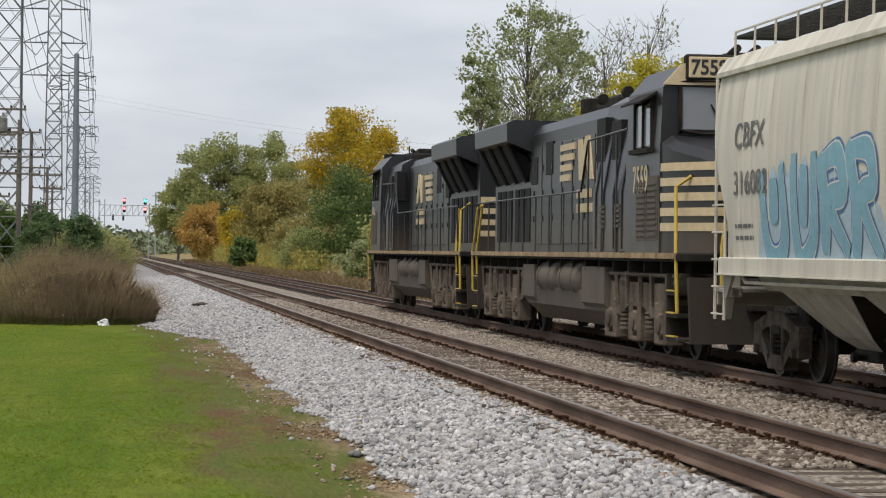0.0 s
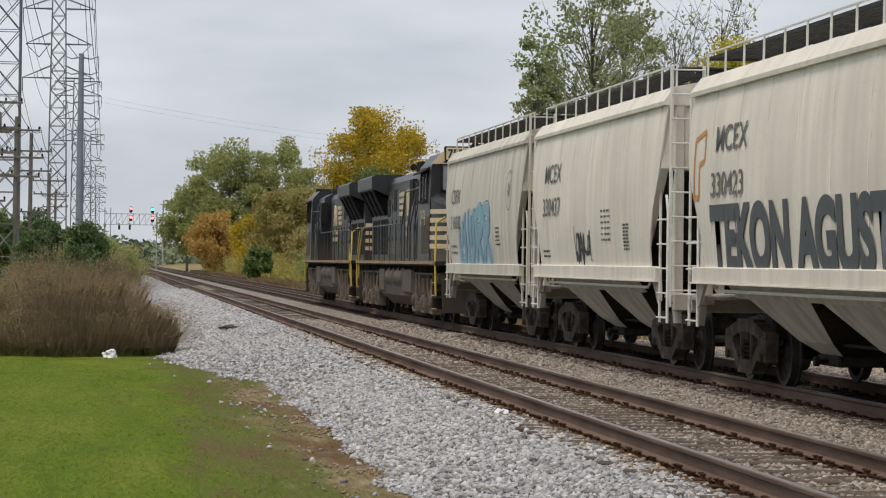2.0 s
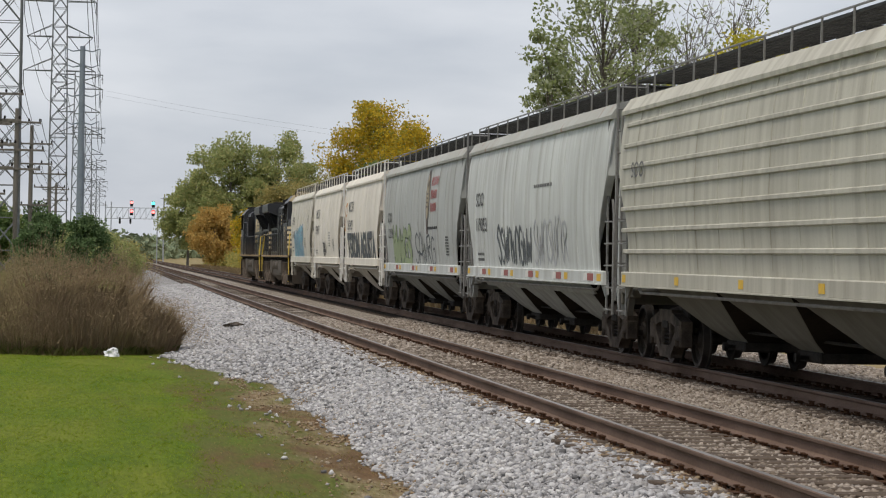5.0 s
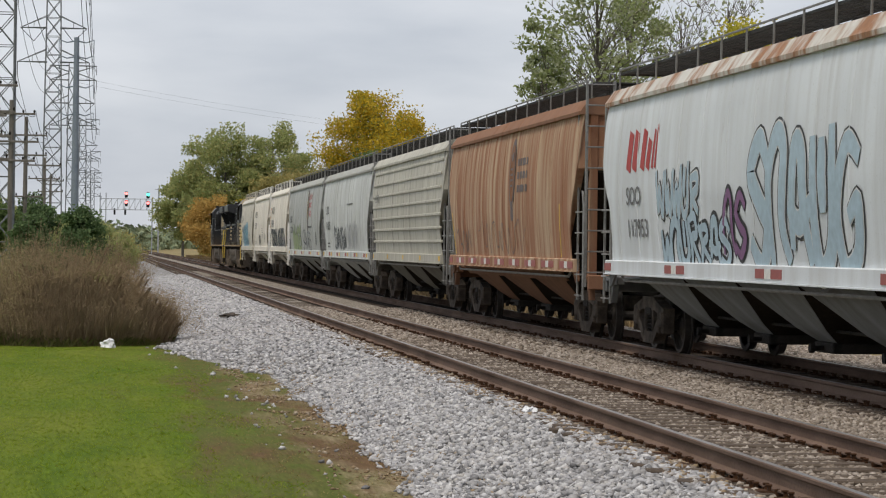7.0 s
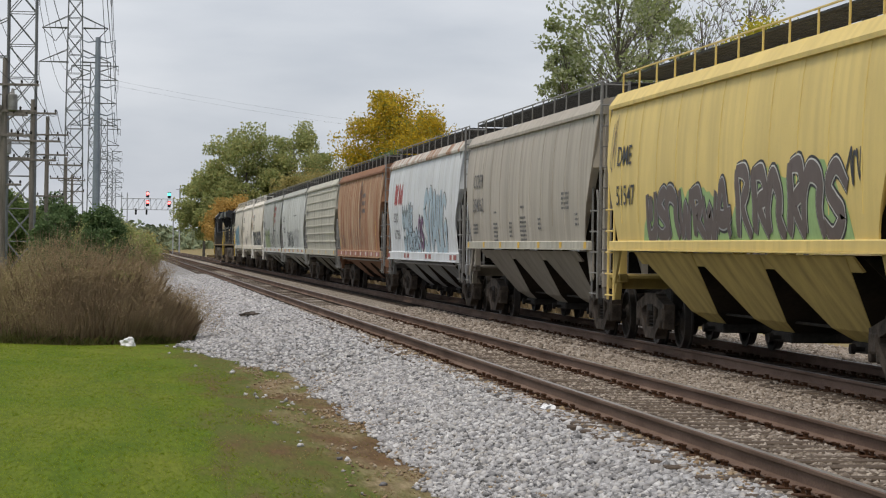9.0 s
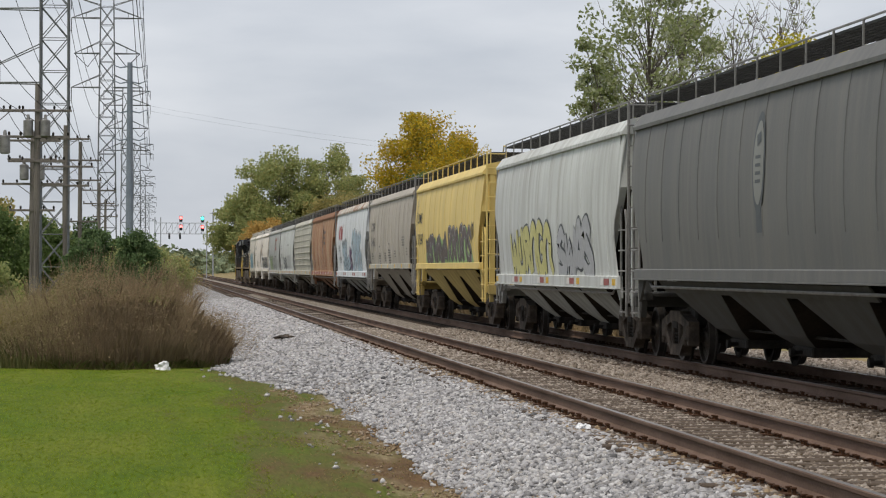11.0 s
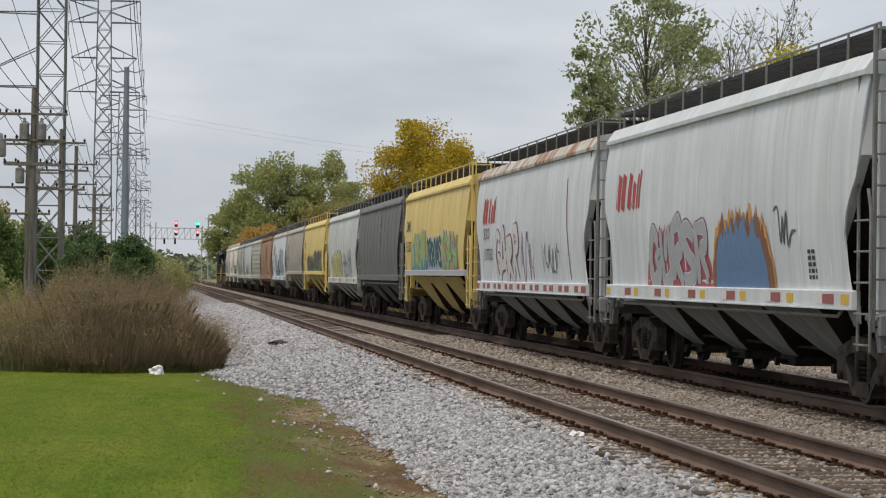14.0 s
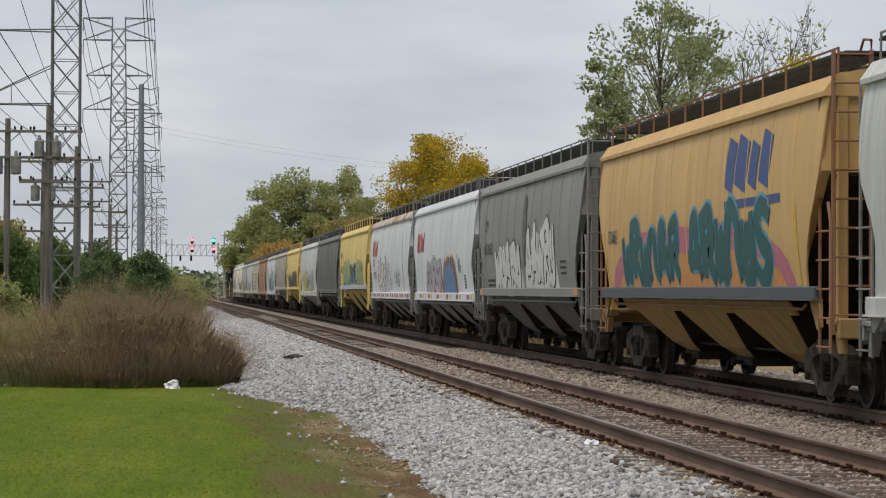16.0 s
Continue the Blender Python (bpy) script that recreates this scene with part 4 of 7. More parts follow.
SWIRLS = [
    [[(0.1, 0.0), (0.05, 0.6), (0.35, 1.0), (0.75, 0.8), (0.7, 0.35), (0.95, 0.0)]],
    [[(0.95, 0.8), (0.55, 1.0), (0.15, 0.75), (0.5, 0.5), (0.9, 0.28), (0.5, 0.0), (0.05, 0.15)]],
    [[(0.9, 0.85), (0.4, 1.0), (0.08, 0.5), (0.35, 0.02), (0.85, 0.15), (0.85, 0.5), (0.5, 0.48)]],
    [[(0.0, 0.95), (0.25, 0.05), (0.5, 0.65), (0.72, 0.02), (1.0, 1.0)]],
    [[(0.2, 0.0), (0.28, 0.5), (0.1, 1.05)], [(0.1, 0.95), (0.7, 1.0), (0.85, 0.68), (0.45, 0.5), (1.0, 0.0)]],
    [[(0.1, 1.0), (0.2, 0.15), (0.55, 0.0), (0.85, 0.3), (0.8, 1.05)], [(0.45, 0.35), (0.5, 0.9)]],
    [[(0.05, 0.1), (0.35, 0.9), (0.6, 0.95), (0.7, 0.5), (0.95, 0.02)], [(0.0, 0.45), (0.5, 0.35), (1.0, 0.5)]],
]


def swirl(rr, s, w, z0, z1, wild):
    """The curved strokes of one sprayed shape, no letter of any alphabet."""
    lean = rr.uniform(-0.12, 0.12) * wild
    lift, h = rr.uniform(-0.04, 0.05) * wild, (z1 - z0) * rr.uniform(0.86, 1.06)
    out = []
    for line in rr.choice(SWIRLS):
        pts = [(s + w * (a + lean * b + rr.uniform(-0.05, 0.05) * wild), z0 + h * max(0.0, b + lift * b + rr.uniform(-0.05, 0.05) * wild)) for a, b in line]
        out.append(smooth_line(pts))
    return out


def graffiti(car, s0, s1, z0, z1, count, fill, line, ground=None, seed=0, weight=0.33, wild=1.0, shine=None):
    """Spray-painted piece of heavy swollen shapes on the car's side."""
    rr = random.Random(seed)
    if ground is not None:
        g = Geo()
        blob_on_side(g, s0 - 0.35, s1 + 0.35, z0 - 0.04, z1 + 0.05, 0.003, rr, 0.22)
        part("graffiti_ground", g.mesh("graffiti_ground", fix=False), ground, car)
    w = (s1 - s0) / count
    outl, body, glint = Geo(), Geo(), Geo()
    k = 0
    for i in range(count):
        for stroke in swirl(rr, s0 + i * w, w * 1.05, z0 + 0.05, z1, wild):
            wide = w * weight * rr.uniform(0.85, 1.15)
            lift = 0.0006 * (k % 2)
            ribbon_on_side(outl, stroke, wide + (0.09 if fill is not None else 0.02), 0.006 + lift)
            if shine is not None:
                ribbon_on_side(glint, stroke, wide + 0.02, 0.0095 + lift)
            if fill is not None:
                ribbon_on_side(body, stroke, wide - 0.025, 0.013 + lift)
            k += 1
    tagged(part("graffiti_outline", outl.mesh("graffiti_outline", fix=False), line, car), kind="stuff")
    if fill is not None:
        tagged(part("graffiti_fill", body.mesh("graffiti_fill", fix=False), fill, car), kind="stuff")
    if shine is not None:
        tagged(part("graffiti_shine", glint.mesh("graffiti_shine", fix=False), shine, car), kind="stuff")


def tag_scrawl(car, s0, s1, z0, z1, ink, seed=0, w=0.05, n=14):
    """A quick looping scrawl."""
    rr = random.Random(seed)
    g = Geo()
    pts = [(s0 + (s1 - s0) * (i / n) + rr.uniform(-0.09, 0.09), rr.choice((z0, z0 + 0.3 * (z1 - z0), z1, z1 - 0.2 * (z1 - z0))) + rr.uniform(-0.05, 0.05)) for i in range(n + 1)]
    ribbon_on_side(g, smooth_line(pts, 5), w, 0.008, 0.5)
    tagged(part("graffiti_tag", g.mesh("graffiti_tag", fix=False), ink, car), kind="stuff")


def bars(car, ink, rows, s, z, w, h, gap, name="small_print", seed=1, off=0.006, label=""):
    """Small print that cannot be made out: rows of short bars."""
    rr = random.Random(seed)
    g = Geo()
    for r in range(rows):
        x = s
        while x < s + w - 0.02:
            k = rr.uniform(0.08, 0.25) * max(1, h / 0.06)
            e = min(s + w, x + k)
            zc = z - r * (h + gap)
            strip_on_side(g, (x, zc), (e, zc), h, off, 2)
            x = e + 0.05 * max(1, h / 0.08)
    return tagged(part(name, g.mesh(name, fix=False), ink, car, label), kind="stuff")


def upright_bars(car, ink, s, z, count, h=0.22):
    """A word drawn as a row of plain upright bars."""
    g = Geo()
    for i in range(count):
        strip_on_side(g, (s + 0.17 * i, z), (s + 0.17 * i + 0.02, z + h), 0.075, 0.012, 2)
    tagged(part("small_print", g.mesh("small_print", fix=False), ink, car), kind="stuff")


def crest(car, s, z, ring, inner):
    """An oval emblem of plain shapes with a stem under it."""
    a, b = Geo(), Geo()
    for g, k, off in ((a, 1.0, 0.005), (b, 0.82, 0.008)):
        c, vs = 28, []
        for i in range(c):
            t = 2 * math.pi * i / c
            vs.append(on_side(s + 0.36 * k * math.cos(t), z + 0.70 * k * math.sin(t), off + 0.006))
        g.add([on_side(s, z, off + 0.008)] + vs, [(0, 1 + i, 1 + (i + 1) % c) for i in range(c)])
    strip_on_side(a, (s, z - 0.62), (s, z - 0.95), 0.34, 0.006)
    d = Geo()
    for k in range(4):
        strip_on_side(d, (s - 0.15, z - 0.25 + 0.11 * k), (s + 0.15, z - 0.25 + 0.11 * k), 0.045, 0.02, 2)
    strip_on_side(d, (s - 0.1, z + 0.30), (s + 0.12, z + 0.36), 0.15, 0.02, 2)
    part("emblem", a.mesh("emblem", fix=False), ring, car, "oval emblem of plain shapes")
    part("emblem_field", b.mesh("emblem_field", fix=False), inner, car)
    part("emblem_device", d.mesh("emblem_device", fix=False), ring, car)


TAPES, UNDER_PAINTS = {}, {}
# Near-black: grime plus the shade on the sloped sheets, put into the colour.
SHADED_SOOT = surface("shaded_sooty_slope_sheet", (0.012, 0.010, 0.008), (0.034, 0.027, 0.021), 1.5, 20, 0.9, 0.0, 0.2)


def under_paint(paint_name, base, wide=True):
    """A darkened copy of a car's paint, with dirt runs, for its lower parts."""
    if paint_name not in UNDER_PAINTS:
        UNDER_PAINTS[paint_name] = car_paint("darkened_" + paint_name, tuple((0.66 if wide else 0.36) * c + 0.006 for c in base), (0.06, 0.045, 0.032), 0.5, 0.0, shift=50 + len(UNDER_PAINTS), rough=0.85, streak=(0.35, 0.8))
    return UNDER_PAINTS[paint_name]



def tape_mesh(w):
    if w not in TAPES:
        TAPES[w] = Geo().box(-0.003, 0.003, -w / 2, w / 2, -0.06, 0.06).mesh("reflector_tape")
    return TAPES[w]


def red_word(car, s, z):
    """A red word drawn as plain slanted bars."""
    g = Geo()
    for u, w, h in ((0.0, 0.34, 0.60), (0.44, 0.34, 0.60), (1.02, 0.30, 0.60), (1.40, 0.26, 0.44), (1.72, 0.12, 0.58), (1.92, 0.12, 0.64)):
        strip_on_side(g, (s + u, z), (s + u + 0.14, z + h), w, 0.006)
    part("red_marking", g.mesh("red_marking", fix=False), RED_INK, car)


def hopper_car(front, kit, paint, label, roof_paint=None, under=None, rails=GALV, n_post=None, sill=None, stripes=None, group="hopper cars of the train"):
    """A covered hopper whose leading side edge stands at y = front when the clip starts."""
    hl = kit["hl"]
    car = thing("hopper_car", label, "railway car", pose(TRAIN_X, front - hl, 0), group)
    MOVERS.append((car, front - hl))
    roof_paint, sill = roof_paint or paint, sill or paint
    under = under or under_paint(paint.name, tuple(paint["base"]), kit["wide"])
    part("tank", kit["tank"], paint, car)
    part("side_sheet", kit["side_sheet"], paint, car)
    part("side_sheet", kit["side_sheet"], paint, car, "", pose(0, 0, 0, 0, 0, 180))
    tagged(part("weld_seams", kit["seams"], paint, car), kind="stuff")
    part("roof", kit["roof"], roof_paint, car)
    part("hatch_cover", kit["hatch"], GRATE, car)
    part("running_board", kit["running_board"], GRATE, car, "dark steel grating walkway")
    n_post = n_post or int(hl * 2 / 1.25)
    for s in (-1, 1):
        for i in range(n_post):
            y = -hl + 0.12 + (2 * hl - 0.24) * i / (n_post - 1)
            part("stanchion", kit["stanchion"], rails, car, "", pose(1.335 * s, y, 4.21, 0, -1 * s, 0))
        part("edge_rail", kit["edge_rail"], rails, car, "", pose(1.33 * s, 0, WALK_Z + 0.08))
        part("side_sill", kit["side_sill"], sill, car, "", pose(1.53 * s, 0, kit["low"] + 0.02, 0, 0, 0 if s < 0 else 180))
    part("centre_sill", kit["centre_sill"], STEEL_DARK, car)
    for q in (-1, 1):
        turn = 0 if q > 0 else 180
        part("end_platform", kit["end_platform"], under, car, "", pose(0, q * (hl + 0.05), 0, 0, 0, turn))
        part("end_frame", kit["end_frame"], paint, car, "", pose(0, q * (hl - 0.05), 0, 0, 0, turn))
        part("slope_sheet", kit["slope"], SHADED_SOOT, car, "sloped end sheet, near-black for grime and painted shade", pose(0, 0, 0, 0, 0, turn))
        part("coupler", kit["coupler"], TRUCK_IRON, car, "", pose(0, q * (hl + 0.1), 0, 0, 0, turn))
        part("end_ladder", kit["end_ladder"], rails, car, "", pose(1.22 * q, q * (hl + 0.14), 0, 0, 0, turn))
        for s in (-1, 1):
            part("side_ladder", kit["side_ladder"], rails, car, "", pose(1.50 * s, q * (hl - 0.10), 0, 0, 0, 0 if s < 0 else 180))
        add_truck(car, q * (hl - 1.55))
    part("brake_wheel", kit["brake_wheel"], TRUCK_IRON, car, "", pose(0.6, -hl - 0.06, 2.35, 0, 0, 180))
    part("brake_gear", kit["pipe"], STEEL_DARK, car)
    for s in (-1, 1) if kit["low"] < 1.6 else ():
        part("side_pipe", kit["side_pipe"], rails, car, "", pose(1.47 * s, 0, kit["low"] - 0.19))
    for y in kit["web_ys"]:
        part("partition_web", kit["web"], STEEL_DARK, car, "", pose(0, y, 0))
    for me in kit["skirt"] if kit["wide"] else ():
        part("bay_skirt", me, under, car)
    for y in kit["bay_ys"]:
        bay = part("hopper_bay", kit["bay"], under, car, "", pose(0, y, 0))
        part("bay_slope_sheet", kit["bay_slope"], SHADED_SOOT, bay, "sloping bay sheet with shade painted into its dark colour")
        part("outlet_gate", kit["gate"], STEEL_DARK, bay, "dark steel outlet gate")
    if stripes:
        for i in range(stripes[0]):
            y = -hl + 0.6 + (2 * hl - 1.2) * i / (stripes[0] - 1)
            for m, dy, wd in stripes[1]:
                if abs(y + dy) < hl - 0.4:
                    part("reflector_tape", tape_mesh(wd), m, car, "", pose(-1.595, y + dy, kit["low"] + 0.02))
    return car


CREAM = car_paint("cream_hopper_paint", (0.70, 0.655, 0.575), amount=0.22, shift=1, streak=(0.42, 0.76))
CREAM_GREY = car_paint("grey_cream_hopper_paint", (0.57, 0.54, 0.465), amount=0.40, shift=4, streak=(0.42, 0.72))
GREEN_GREY = car_paint("green_grey_hopper_paint", (0.385, 0.40, 0.385), (0.22, 0.2, 0.17), 0.50, 0.15, shift=6, streak=(0.42, 0.72))
PALE_GREY = car_paint("pale_grey_hopper_paint", (0.53, 0.55, 0.535), (0.22, 0.2, 0.17), 0.47, 0.05, shift=11, streak=(0.42, 0.72))
BEIGE_GREY = car_paint("beige_grey_hopper_paint", (0.46, 0.445, 0.38), amount=0.49, shift=14, streak=(0.42, 0.72))
RUSTY = car_paint("faded_rust_hopper_paint", (0.29, 0.145, 0.085), (0.50, 0.385, 0.265), 0.85, 0.32, (0.24, 0.085, 0.04), shift=17, rough=0.8, streak=(0.42, 0.64))
WHITE_CAR = car_paint("white_hopper_paint", (0.60, 0.63, 0.655), (0.36, 0.33, 0.29), 0.30, 0.06, shift=21, streak=(0.42, 0.72))
TAUPE = car_paint("taupe_hopper_paint", (0.405, 0.368, 0.315), amount=0.55, shift=25, streak=(0.42, 0.72))
YELLOW = car_paint("yellow_hopper_paint", (0.67, 0.515, 0.18), (0.46, 0.35, 0.14), 0.36, 0.0, shift=28, streak=(0.42, 0.72))
OCHRE = car_paint("ochre_hopper_paint", (0.56, 0.36, 0.14), (0.40, 0.24, 0.1), 0.47, 0.05, shift=31, streak=(0.42, 0.72))
CHARCOAL = car_paint("charcoal_hopper_paint", (0.115, 0.117, 0.115), (0.2, 0.19, 0.17), 0.47, 0.0, shift=35, streak=(0.42, 0.72))
MID_GREY = car_paint("mid_grey_hopper_paint", (0.215, 0.222, 0.208), (0.2, 0.19, 0.16), 0.42, 0.0, shift=38, streak=(0.42, 0.72))
RUST_EAVE = car_paint("rust_streaked_roof_paint", (0.55, 0.54, 0.5), (0.4, 0.3, 0.2), 0.5, 0.75, (0.34, 0.15, 0.055), shift=41)
RUST_EAVE_GREY = car_paint("rust_spotted_roof_paint", (0.36, 0.37, 0.345), (0.3, 0.24, 0.17), 0.4, 0.35, (0.30, 0.14, 0.06), shift=44)
RUSTY_ROOF = car_paint("rust_brown_roof_paint", (0.25, 0.135, 0.085), (0.18, 0.11, 0.08), 0.5, 0.5, shift=47, rough=0.85)

SPRAY = {k: plain(f"{k}_spray_paint", c, 0.6) for k, c in dict(
    sky=(0.20, 0.40, 0.50), blue=(0.07, 0.17, 0.36), lime=(0.42, 0.50, 0.18), sage=(0.30, 0.36, 0.20), black=(0.03, 0.03, 0.034), silver=(0.42, 0.43, 0.45), slate=(0.075, 0.085, 0.095),
    ice=(0.40, 0.52, 0.60), red=(0.42, 0.07, 0.08), pink=(0.50, 0.16, 0.22), orange=(0.62, 0.28, 0.08), teal=(0.015, 0.10, 0.10), aqua=(0.10, 0.36, 0.52), white=(0.66, 0.66, 0.64), mud=(0.12, 0.09, 0.085), tan=(0.36, 0.30, 0.20),
    pale=(0.32, 0.49, 0.20), plum=(0.22, 0.10, 0.22), purple=(0.20, 0.16, 0.42), denim=(0.12, 0.22, 0.40), straw=(0.58, 0.55, 0.22)).items()}
TAPE_YR = [(YELLOW_TAPE, 0.0, 0.32), (RED_TAPE, 0.75, 0.5), (WHITE_PAINT, 1.2, 0.3)]
TAPE_R = [(RED_TAPE, 0.0, 0.5), (WHITE_PAINT, 0.42, 0.28), (RED_TAPE, 0.8, 0.42)]
TAPE_Y = [(YELLOW_TAPE, 0.0, 0.24)]


def build_hoppers():
    c = hopper_car(23.4, SHORT, CREAM_GREY, "short grey-cream covered hopper car with blue graffiti", rails=CREAM_GREY, n_post=12)
    lettering(c, "CBFX", -4.6, 2.95, 0.40, GREY_INK, squeeze=0.95)
    lettering(c, "316082", -4.6, 2.35, 0.38, GREY_INK, squeeze=0.95)
    bars(c, GREY_INK, 2, -4.6, 1.95, 0.9, 0.05, 0.1)
    graffiti(c, -3.2, 1.6, 1.50, 2.75, 4, SPRAY["sky"], SPRAY["blue"], SPRAY["ice"], 3, 0.27, 1.0, SPRAY["white"])
    g = Geo()
    ribbon_on_side(g, [(4.1 + 0.36 * math.cos(0.2618 * k), 3.05 + 0.40 * math.sin(0.2618 * k)) for k in range(25)], 0.022, 0.008, 0.0)
    ribbon_on_side(g, smooth_line([(3.95, 2.9), (4.05, 3.2), (4.15, 2.95), (4.3, 3.25)]), 0.05, 0.012)
    tagged(part("ring_tag", g.mesh("ring_tag", fix=False), GREY_INK, c, "thin grey ring mark"), kind="stuff")
    bars(c, INK, 5, 2.3, 2.3, 0.6, 0.035, 0.05, seed=4)
    c = hopper_car(10.7, SHORT, CREAM, "short cream covered hopper car with a small black tag", rails=WHITE_PAINT, n_post=12)
    lettering(c, "MCEX", -4.3, 3.05, 0.42, GREY_INK, squeeze=0.95)
    lettering(c, "330437", -4.4, 2.45, 0.40, GREY_INK, squeeze=0.95)
    tag_scrawl(c, -1.3, 0.3, 1.6, 2.2, SPRAY["black"], 5, 0.07, 16)
    tag_scrawl(c, -1.2, 0.1, 1.7, 2.1, SPRAY["black"], 6, 0.06, 14)
    bars(c, GREY_INK, 6, 1.2, 2.45, 0.8, 0.035, 0.06, seed=5)
    bars(c, INK, 8, 3.0, 2.2, 0.45, 0.03, 0.025, seed=6)
    bars(c, INK, 2, -4.5, 1.8, 0.7, 0.04, 0.05, seed=7)
    c = hopper_car(-2.6, SHORT, CREAM, "short cream covered hopper car lettered with large black graffiti", rails=WHITE_PAINT, n_post=12)
    lettering(c, "MCEX", -4.1, 3.10, 0.42, GREY_INK, squeeze=0.95)
    lettering(c, "330423", -4.3, 2.50, 0.40, GREY_INK, squeeze=0.95)
    lettering(c, "TEKON AGUSTA", -4.3, 1.54, 1.15, SPRAY["slate"], "graffiti_lettering", "large dark grey block graffiti letters", 1.03, 0.016, 0.0, 0.06)
    g = Geo()
    for a, b in (((-5.3, 3.3), (-4.7, 3.4)), ((-5.3, 2.5), (-5.3, 3.3)), ((-5.3, 2.5), (-5.0, 2.5)), ((-5.0, 2.5), (-5.0, 2.95)), ((-5.0, 2.95), (-4.7, 3.0)), ((-4.7, 3.0), (-4.7, 3.4))):
        strip_on_side(g, a, b, 0.07, 0.006)
    part("orange_outline_sign", g.mesh("orange_outline_sign", fix=False), SPRAY["orange"], c)
    c = hopper_car(-15.5, LONG, GREEN_GREY, "grey-green covered hopper car with an oval emblem", RUST_EAVE_GREY, rails=GALV, stripes=(5, TAPE_YR), sill=PALE_GREY)
    lettering(c, "SOO", -7.1, 2.60, 0.34, INK, squeeze=0.95)
    lettering(c, "122134", -7.1, 2.15, 0.34, INK, squeeze=0.95)
    crest(c, 2.1, 3.15, SPRAY["mud"], SPRAY["tan"])
    for k in range(3):
        upright_bars(c, RED_INK, 2.75, 3.42 - 0.33 * k, (8, 7, 7)[k])
    bars(c, INK, 1, 2.1, 2.35, 2.0, 0.07, 0.1, seed=26)
    graffiti(c, -5.7, -1.5, 1.36, 2.45, 5, SPRAY["sage"], SPRAY["slate"], None, 11, 0.34, 1.0, SPRAY["pale"])
    graffiti(c, -0.6, 3.6, 1.38, 2.2, 5, None, SPRAY["slate"], None, 12, 0.06, 1.4)
    bars(c, INK, 7, 5.6, 2.1, 0.55, 0.04, 0.03, seed=27)
    c = hopper_car(-33.1, LONG, PALE_GREY, "pale grey covered hopper car with black graffiti", RUST_EAVE_GREY, rails=GALV, stripes=(6, TAPE_YR))
    lettering(c, "SOO", -6.7, 2.75, 0.36, INK, squeeze=0.95)
    lettering(c, "119053", -6.7, 2.20, 0.36, INK, squeeze=0.95)
    graffiti(c, -3.6, 0.6, 1.46, 2.25, 9, None, SPRAY["slate"], None, 14, 0.20, 1.5)
    graffiti(c, 0.9, 4.6, 1.46, 2.35, 7, None, SPRAY["silver"], None, 15, 0.10, 1.6)
    bars(c, INK, 2, -6.6, 1.7, 0.9, 0.06, 0.06, seed=28)
    bars(c, GREY_INK, 1, 1.0, 3.0, 2.0, 0.06, 0.1, seed=29)
    c = hopper_car(-50.6, RIBBED, BEIGE_GREY, "beige-grey covered hopper car with horizontal ribs", stripes=(5, TAPE_Y))
    lettering(c, "SOO", -7.0, 2.9, 0.3, GREY_INK, squeeze=0.95, off=0.035)
    c = hopper_car(-67.9, LONG, RUSTY, "rust-brown covered hopper car with faded streaked paint", RUSTY_ROOF, stripes=(9, TAPE_R))
    crest(c, 1.2, 3.1, SPRAY["mud"], RUSTY_ROOF)
    bars(c, SPRAY["mud"], 3, 1.8, 3.3, 1.2, 0.14, 0.12, "faded_print", 31)
    tag_scrawl(c, -7.0, -4.6, 1.5, 2.0, SPRAY["mud"], 17, 0.04, 18)
    tag_scrawl(c, -3.4, 2.8, 1.5, 2.1, SPRAY["mud"], 18, 0.03, 30)
    for s in (-7.55, 6.6):
        g = Geo()
        strip_on_side(g, (s, 2.4), (s + (0.3 if s < 0 else -0.1), 1.45), 0.07, 0.006)
        part("yellow_edge_mark", g.mesh("yellow_edge_mark", fix=False), YELLOW_TAPE, c)
    c = hopper_car(-86.7, LONG_PLAIN, WHITE_CAR, "white covered hopper car with blue and black graffiti", RUST_EAVE, stripes=(4, TAPE_R))
    red_word(c, -6.3, 2.82)
    lettering(c, "SOO", -6.4, 2.30, 0.34, GREY_INK, squeeze=0.95)
    lettering(c, "117953", -6.4, 1.80, 0.34, GREY_INK, squeeze=0.95)
    graffiti(c, -4.2, -1.6, 2.05, 2.75, 5, SPRAY["ice"], SPRAY["black"], None, 21, 0.30, 1.3, SPRAY["white"])
    graffiti(c, -4.0, 0.2, 1.36, 2.05, 7, SPRAY["ice"], SPRAY["black"], None, 22, 0.30, 1.3)
    graffiti(c, -0.2, 1.0, 1.5, 2.3, 2, SPRAY["plum"], SPRAY["black"], None, 23, 0.28, 1.5)
    graffiti(c, 1.2, 6.0, 1.36, 3.05, 5, SPRAY["ice"], SPRAY["black"], None, 24, 0.36, 1.2, SPRAY["white"])
    c = hopper_car(-104.9, LONG_HIGH, TAUPE, "taupe-grey covered hopper car with yellow reflector marks", stripes=(7, TAPE_Y), sill=BEIGE_GREY)
    lettering(c, "COER", -6.9, 2.95, 0.38, GREY_INK, squeeze=0.95)
    lettering(c, "354062", -6.9, 2.40, 0.38, GREY_INK, squeeze=0.95)
    for k, (u, z, rows, wide) in enumerate(((-7.0, 2.1, 3, 0.8), (-3.6, 2.35, 1, 0.4), (-3.7, 2.1, 5, 0.6), (-1.4, 2.1, 4, 0.4), (0.2, 2.42, 1, 0.5), (0.1, 2.2, 6, 0.8), (2.4, 2.15, 3, 0.4), (5.2, 2.6, 4, 0.8), (6.6, 2.2, 3, 0.4))):
        bars(c, GREY_INK, rows, u, z, wide, 0.045, 0.045, seed=35 + k)
